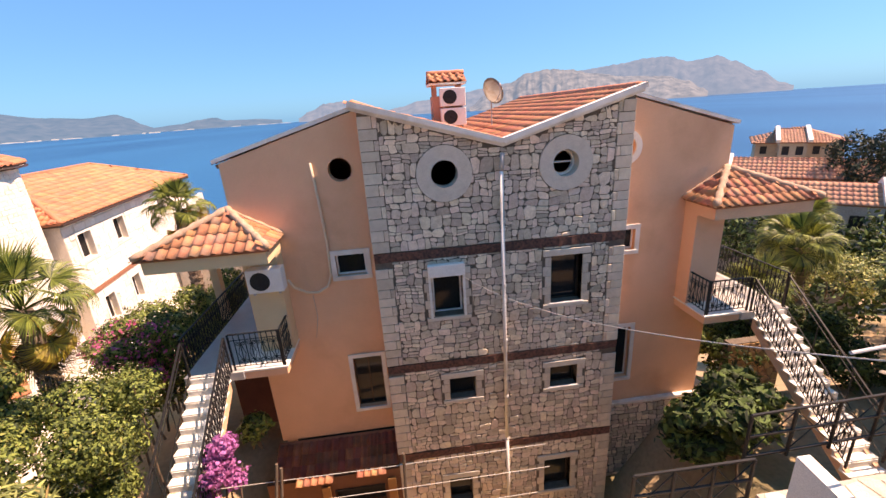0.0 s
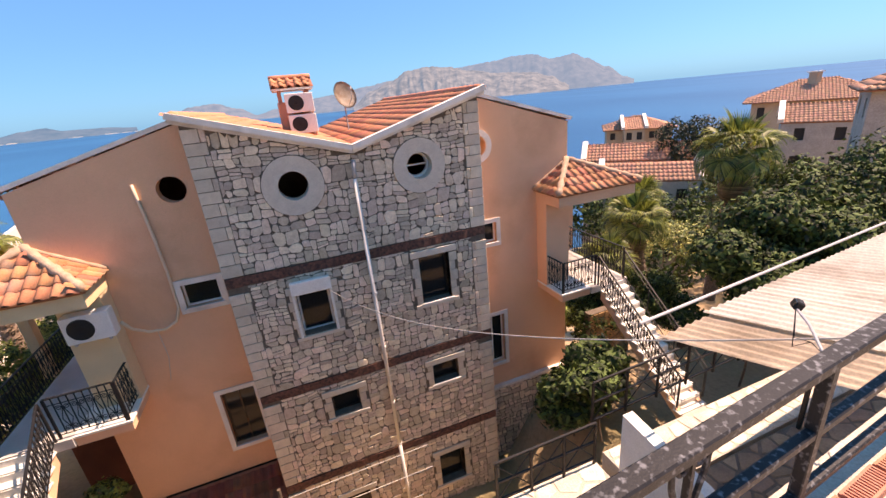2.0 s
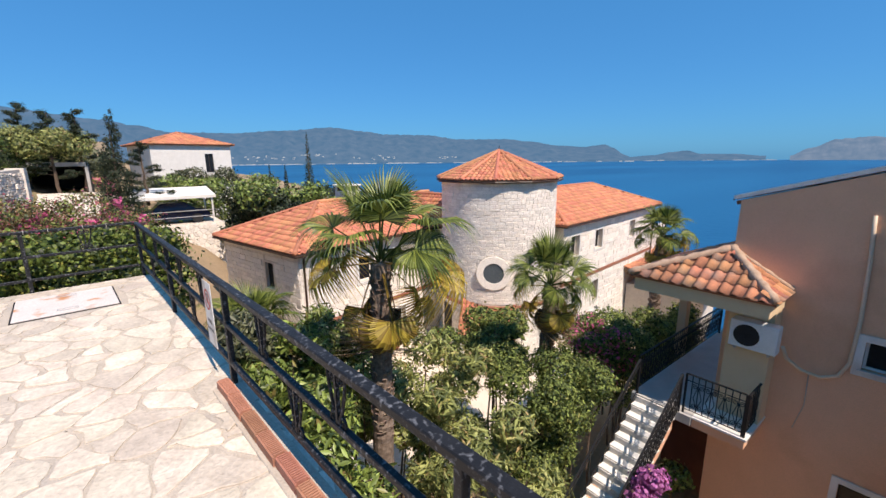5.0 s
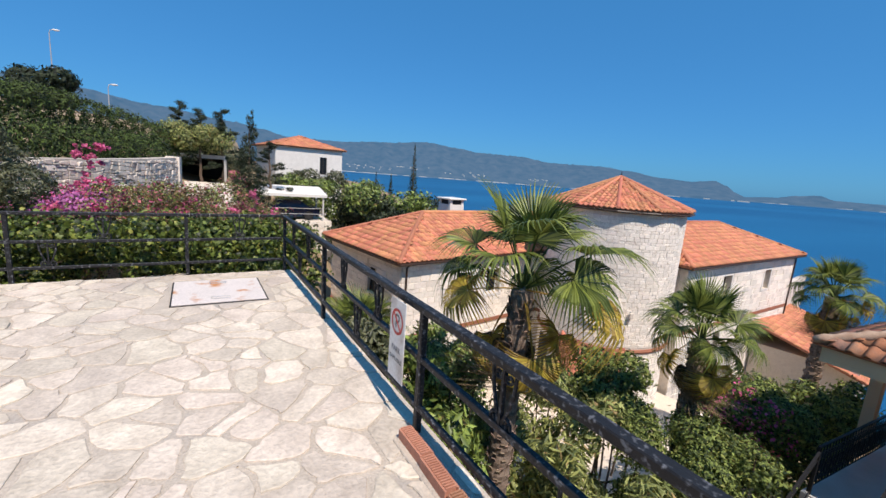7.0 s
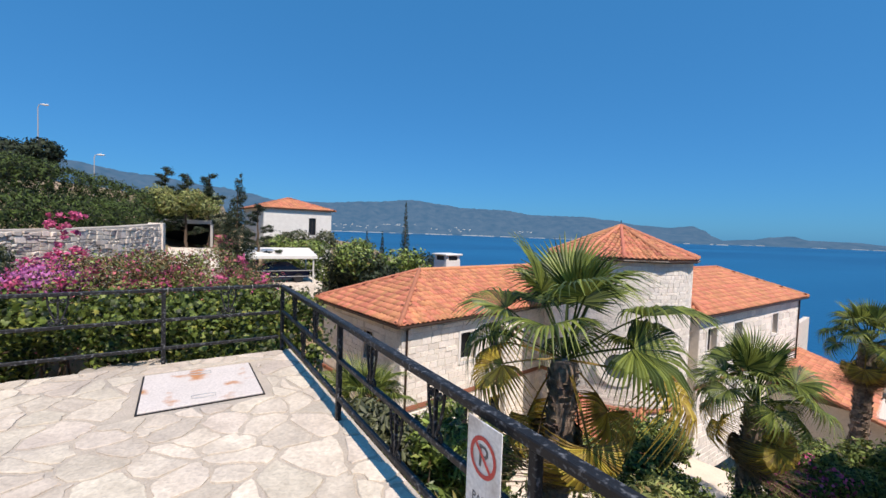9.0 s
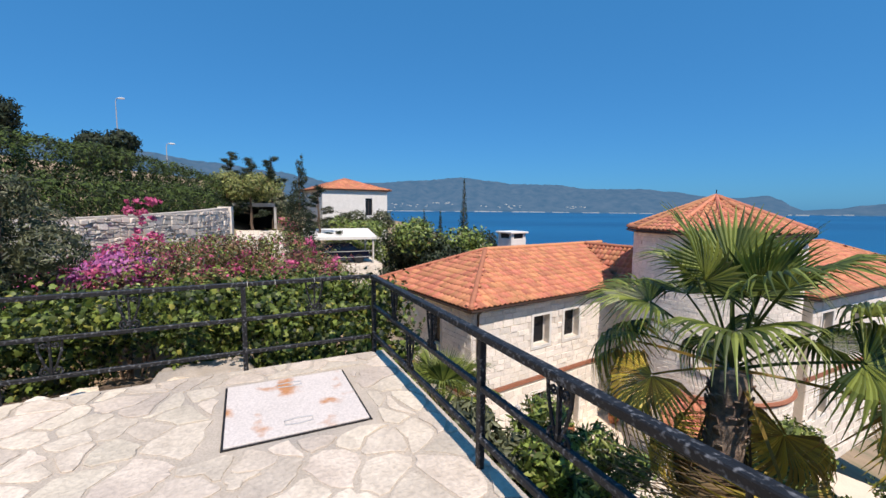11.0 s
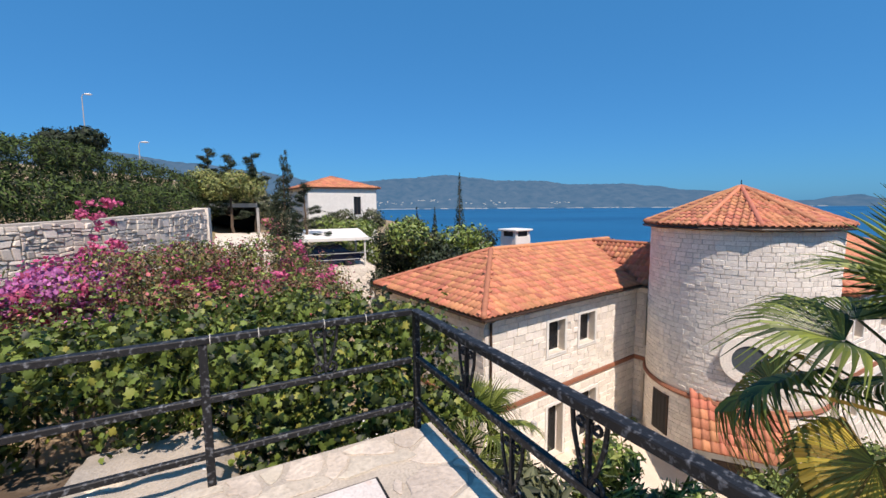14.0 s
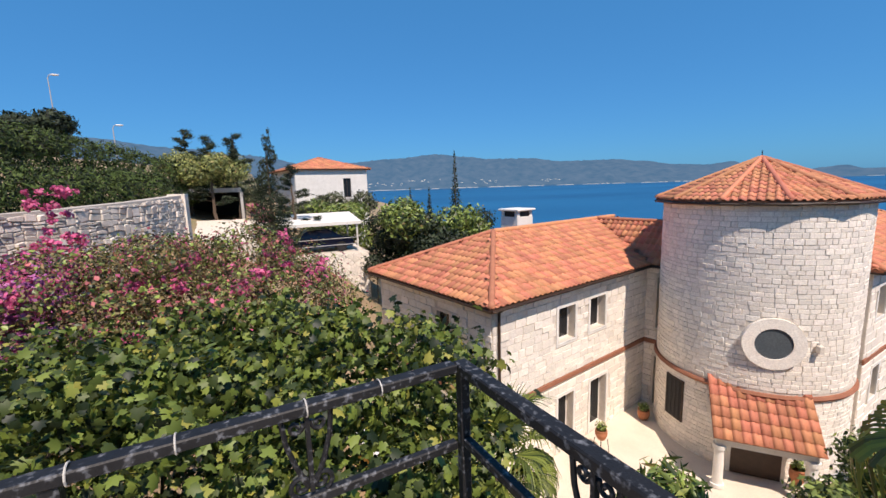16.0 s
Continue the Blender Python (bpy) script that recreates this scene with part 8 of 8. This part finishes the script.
# ---- hillside walls and buildings on the left ----
def build_hillside():
    pts = [(-27.3, -3.45), (-24.5, -4.25), (-22.0, -5.3), (-19.8, -6.6), (-17.8, -8.2), (-15.5, -10.4)]
    tops = [1.55, 1.42, 1.32, 1.25, 1.2, 1.15]
    w = thing("stone_wall", "curved retaining wall of pale grey rubble", "wall")
    for (a, b), (za, zb) in zip(zip(pts, pts[1:]), zip(tops, tops[1:])):
        A, B = Vector((*a, 0)), Vector((*b, 0))
        L = (B - A).length
        e = (B - A).normalized()
        nrm = Vector((-e.y, e.x, 0))
        place = lambda u, v, d: A + e * u - nrm * d + Vector((0, 0, v))
        sec = part("wall_section", pierced([(0, -3), (L, -3), (L, zb), (0, za)], [], place, 0.5), M_WALLJOINT, w)
        cells = snecked(0, L, -2.2, min(za, zb), rng, 0.03, high=(0.20, 0.34), wide=(0.16, 0.42))
        V, F = stone_geometry(cells, place, 0.05, rng, rough=0.6)
        tagged(mesh_from("stone_field", V, F, M_GREYSTONE, sec), kind="stuff")
    part("wall_end", solid(-28.1, -27.2, -3.95, -3.35, -3, 1.6), M_GREYSTONE, w)
    # garage
    g = thing("garage", "dark open garage under the trees", "garage")
    part("roof", solid(-40, -35.3, -4.6, -1.5, 1.6, 1.85), M_CONC, g)
    # near-black walls and darker pillar carry the garage's shade in their colour
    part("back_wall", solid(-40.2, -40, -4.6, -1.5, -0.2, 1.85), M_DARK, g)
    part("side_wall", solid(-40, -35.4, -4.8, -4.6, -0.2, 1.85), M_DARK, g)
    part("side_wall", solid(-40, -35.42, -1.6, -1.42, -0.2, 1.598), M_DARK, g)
    part("pillar", solid(-35.4, -35.15, -1.55, -1.4, -0.2, 1.58), M_CONC, g)
    part("floor", solid(-40, -35.0, -4.6, -1.5, -0.5, -0.21), M_CONC, g)
    # sunlit ramp falling from the garage towards the terrace
    bm = bmesh.new()
    foot = [(-34.95, -4.3, 0.05), (-29.6, -3.2, -0.75), (-29.6, 0.0, -0.85), (-34.95, 0.05, 0.0)]
    lo = [bm.verts.new((x, y, -4.5)) for x, y, z in foot]
    hi = [bm.verts.new(p) for p in foot]
    bm.faces.new(lo)
    bm.faces.new(hi)
    for i in range(4):
        j = (i + 1) % 4
        bm.faces.new((lo[i], lo[j], hi[j], hi[i]))
    bmesh.ops.recalc_face_normals(bm, faces=bm.faces[:])
    tagged(part("pavement_ramp", bm, M_PALE_J), "pale paved ramp falling from the garage", "ramp", kind="structure")
    # sunshade with a parked car
    s = thing("sunshade", "flat white canopy on thin posts over a parking place", "canopy")
    bm = bmesh.new()
    bar(bm, (-36.5, 2.72, 0.0), (-33.2, 2.72, -0.42), 4.75, 0.06)
    part("canopy", bm, M_WHITE, s, "sloping white cloth")
    part("valance", solid(-33.22, -33.19, 0.35, 5.1, -0.58, -0.40), M_WHITE, s)
    for y in (0.45, 4.85):
        part("post", solid(-33.4, -33.3, y - 0.05, y + 0.05, -2.3, -0.44), M_TRIM, s)
        part("post", solid(-36.4, -36.3, y - 0.05, y + 0.05, -2.3, -0.162), M_TRIM, s)
    for z in (-1.8, -1.4):
        bm = bmesh.new()
        tube(bm, [(-33.3, 0.4, z), (-33.3, 4.9, z)], 0.025, 6)
        part("rail", bm, M_GREY, s)
    pl = thing("parking_base", "pale stone base under the parking place", "wall")
    base = part("body", solid(-37.0, -32.9, 0.2, 5.4, -6.1, -2.3), M_PALE_J, pl)
    cells = rubble(0.2, 5.4, -5.1, -2.32, 0.26, rng, 0.03, 0.4, 1.5)
    V, F = stone_geometry(cells, lambda u, v, d: (-32.9 - d, u, v), 0.03, rng)
    tagged(mesh_from("stone_field", V, F, M_PALE_ALL, base), kind="stuff")
    car = thing("car", "dark blue parked car in the shade of the canopy", "car", pose(-34.8, 2.6, -2.3, 0, 0, 90))
    paint = material("car_paint", (0.012, 0.018, 0.05), 0.25, (0.01, 0.014, 0.04), 3, 60, 0.0, spec=0.6)
    body = bmesh.new()
    prof = [(-2.1, 0.3), (-2.15, 0.7), (-1.9, 0.9), (-1.2, 0.95), (-0.7, 1.4), (0.7, 1.45), (1.3, 1.0), (2.0, 0.88), (2.15, 0.6), (2.1, 0.3)]
    rows = [[body.verts.new((x, y * (0.8 if z > 1.2 else 1.0), z)) for x, z in prof] for y in (-0.85, 0.85)]
    body.faces.new(rows[0])
    body.faces.new(rows[1][::-1])
    for i in range(len(prof)):
        j = (i + 1) % len(prof)
        body.faces.new((rows[0][i], rows[1][i], rows[1][j], rows[0][j]))
    bmesh.ops.recalc_face_normals(body, faces=body.faces[:])
    bmesh.ops.bevel(body, geom=body.edges[:], offset=0.05, segments=2, affect="EDGES")
    part("body", body, paint, car)
    for x in (-1.35, 1.35):
        for y in (-0.8, 0.8):
            bm = bmesh.new()
            tube(bm, [(x, y - 0.1, 0.32), (x, y + 0.1, 0.32)], 0.32, 20)
            part("wheel", bm, M_DARK, car)
    # white house on the point
    h = thing("house", "white two-storey house with a hipped clay tile roof", "house")
    m = Matrix.Translation((-47.0, 6.0, -0.1)) @ pose(0, 0, 0, 0, 0, 10)
    place = lambda u, v, d: m @ Vector((-d, u, v))
    hw = [(1.0, 1.75, 0.9, 2.65)]
    fr = part("wall", pierced([(-3.4, -4), (3.4, -4), (3.4, 3.5), (-3.4, 3.5)], [rect2(*q) for q in hw], place, 0.3), M_WHITE, h)
    rot = m @ pose(0, 0, 0, 0, 0, 90)
    window_parts(fr, 1.0, 1.75, 0.9, 2.65, 0.0, M_DARKWOOD, rot, deep=0.1, mullion=True)
    part("wall", solid(-7.5, -0.302, -3.4, -3.1, -4, 3.5, m), M_WHITE, h)
    part("wall", solid(-7.5, -0.302, 3.1, 3.4, -4, 3.5, m), M_WHITE, h)
    part("wall", solid(-7.8, -7.5, -3.4, 3.4, -4, 3.5, m), M_WHITE, h)
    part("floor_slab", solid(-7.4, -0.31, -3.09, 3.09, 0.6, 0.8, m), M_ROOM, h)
    Q = lambda x, y, z: m @ Vector((x, y, z))
    a, b, c, d = Q(0.28, -3.8, 3.5), Q(0.28, 3.8, 3.5), Q(-8.2, 3.8, 3.5), Q(-8.2, -3.8, 3.5)
    r0, r1 = Q(-3.4, 0, 4.75), Q(-4.4, 0, 4.75)
    tile_slope(h, [a, b, r0], M_TILE, M_TILE_ALL, 0, w=0.3, l=0.4)
    tile_slope(h, [d, a, r0, r1], M_TILE, M_TILE_ALL, 0, w=0.3, l=0.4)
    tile_slope(h, [b, c, r1, r0], M_TILE, M_TILE_ALL, 0, w=0.3, l=0.4)
    tile_slope(h, [c, d, r1], M_TILE, M_TILE_ALL, 0, w=0.3, l=0.4)
    # street lamps
    for x, y, z0, z1 in ((-62.0, -17.6, 0.0, 13.4), (-60.0, -12.6, 0.0, 8.5)):
        l = thing("street_lamp", "tall grey street lamp with a white flat head", "lamp", group="street lamps")
        bm = bmesh.new()
        tube(bm, [(x, y - 0.25, z0), (x, y - 0.25, z1 - 0.3), (x, y - 0.15, z1), (x, y + 0.1, z1 + 0.05)], 0.06, 8, radii=[0.08, 0.045, 0.035, 0.03])
        part("pole", bm, M_GREY, l)
        bm = bmesh.new()
        bmesh.ops.create_uvsphere(bm, u_segments=16, v_segments=8, radius=1.0, matrix=Matrix.Translation((x, y + 0.3, z1 + 0.06)) @ Matrix.Diagonal((0.15, 0.36, 0.09, 1)))
        part("head", bm, M_WHITE, l, smooth=True)


M_WALLJOINT = material("wall_joint", (0.52, 0.47, 0.41), 0.95, (0.40, 0.36, 0.31), 5, 50, 0.5)
M_GREYSTONE = material("grey_rubble", (0.74, 0.66, 0.57), 0.9, (0.56, 0.49, 0.42), 4, 30, 0.6, spread=0.2, island=True)
build_hillside()


# ---- far houses on the right ----
def far_house(label, cx, cy, yaw, w, d, z0, z1, roof, wall, hip=True, rows=2, cols=4, rise=1.6, over=0.6):
    """A far villa: walls with window openings, storeys, and a clay tile roof."""
    h = thing("house", label, "house", group="houses on the far slope")
    m = Matrix.Translation((cx, cy, 0)) @ pose(0, 0, 0, 0, 0, yaw)
    n = rows
    sides = ((lambda u, v, t: m @ Vector((u, -d / 2 + t, v)), w), (lambda u, v, t: m @ Vector((-w / 2 + t, -u, v)), d))
    for k, (place, width) in enumerate(sides):
        c = max(2, round(cols * width / w))
        holes, zs = [], (z1 - z0) / n
        for r in range(n):
            for i in range(c):
                u = -width / 2 + width * (i + 0.5) / c
                holes.append((u - 0.4, u + 0.4, z1 - zs * (r + 1) + zs * 0.35, z1 - zs * (r + 1) + zs * 0.8))
        ww = width if k == 0 else width - 0.62
        wl = part("wall", pierced([(-ww / 2, z0 - 5), (ww / 2, z0 - 5), (ww / 2, z1), (-ww / 2, z1)], [rect2(*q) for q in holes], place, 0.3), wall, h)
        for q in holes:
            win = new("window")
            win.parent = wl
            bm = bmesh.new()
            vs = [bm.verts.new(place(u, v, 0.2)) for u, v in rect2(*q)]
            bm.faces.new(vs)
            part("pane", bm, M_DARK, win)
    part("wall", solid(w / 2 - 0.3, w / 2, -d / 2 + 0.31, d / 2, z0 - 5, z1, m), wall, h)
    part("wall", solid(-w / 2 + 0.31, w / 2 - 0.31, d / 2 - 0.3, d / 2, z0 - 5, z1, m), wall, h)
    Q = lambda x, y, z: m @ Vector((x, y, z))
    X, Y = w / 2 + over, d / 2 + over
    a, b, c, e = Q(-X, -Y, z1), Q(X, -Y, z1), Q(X, Y, z1), Q(-X, Y, z1)
    k = Y if hip else 0
    r0, r1 = Q(-X + k, 0, z1 + rise), Q(X - k, 0, z1 + rise)
    tile_slope(h, [a, b, r1, r0], roof, roof, 0, w=0.35, l=0.5)
    tile_slope(h, [c, e, r0, r1], roof, roof, 0, w=0.35, l=0.5)
    if hip:
        tile_slope(h, [e, a, r0], roof, roof, 0, w=0.35, l=0.5)
        tile_slope(h, [b, c, r1], roof, roof, 0, w=0.35, l=0.5)
    else:
        for x in (-X, X):
            bm = bmesh.new()
            for sy in (-1, 1):
                bar(bm, Q(x, sy * (Y + 0.1), z1 + 0.2), Q(x, 0, z1 + rise + 0.25), 0.5, 0.4)
            part("parapet", bm, M_TRIM, h, "white gable parapet")
            bm = bmesh.new()
            vs = [bm.verts.new(p) for p in (Q(x * 0.96, -Y, z1), Q(x * 0.96, Y, z1), Q(x * 0.96, 0, z1 + rise))]
            bm.faces.new(vs)
            part("gable", bm, wall, h)
    return h, m


# far roofs: the paling of haze is mixed into their tile colour
M_TILE_FAR = material("hazed_far_tile", (0.56, 0.285, 0.185), 0.8, (0.46, 0.22, 0.14), 3, 30, 0.2, spread=0.15, island=True)
M_SAND = material("sand_render", (0.52, 0.40, 0.28), 0.9, (0.44, 0.33, 0.23), 0.8, 20, 0.1)
M_GREYWALL = material("grey_stone_wall", (0.46, 0.41, 0.36), 0.9, (0.35, 0.31, 0.27), 1.5, 12, 0.3)
far_house("sand-coloured apartment villa with small gables near the shore", 60.0, 58.0, -40, 10.0, 9.0, -13.5, -6.0, M_TILE_FAR, M_SAND, rows=3, cols=5, rise=1.8)
far_house("small gabled wing of the shore villa", 57.0, 56.0, -40, 3.0, 9.8, -13.5, -5.6, M_TILE_FAR, M_SAND, hip=False, rows=3, cols=2, rise=1.5, over=0.2)
far_house("low house with red tiles and white gable parapets", 35.0, 32.7, -43, 10.5, 5.0, -10, -5.6, M_TILE_FAR, M_GREYWALL, hip=False, rows=1, cols=4, rise=1.3, over=0.1)
far_house("low front house with red tiles and white parapets", 30.8, 27.7, -43, 7.5, 4.5, -10, -6.3, M_TILE_FAR, M_GREYWALL, hip=False, rows=1, cols=3, rise=1.2, over=0.1)
far_house("large villa with a hipped clay roof on the far slope", 69.8, 37.0, -58, 13.5, 10.0, -9.5, -2.7, M_TILE_FAR, M_SAND, rows=2, cols=6, rise=2.4, over=1.0)
far_house("grey stone villa with a tiled roof and white parapet", 53.1, 25.6, -58, 9.0, 7.0, -9.0, -3.6, M_TILE_FAR, M_GREYWALL, hip=False, rows=2, cols=3, rise=1.5, over=0.1)
far_house("tall grey villa on the far slope", 37.6, 13.6, -60, 6.0, 6.0, -8, 0.0, M_TILE_FAR, M_GREYWALL, rows=3, cols=2, rise=1.5)
ch = thing("chimney", "square chimney on the large villa", "chimney")
part("shaft", solid(68.0, 69.0, 36.2, 37.2, -1.6, 0.5), M_SAND, ch)
part("cap", solid(67.8, 69.2, 36.0, 37.4, 0.5, 0.65), M_TRIM, ch)
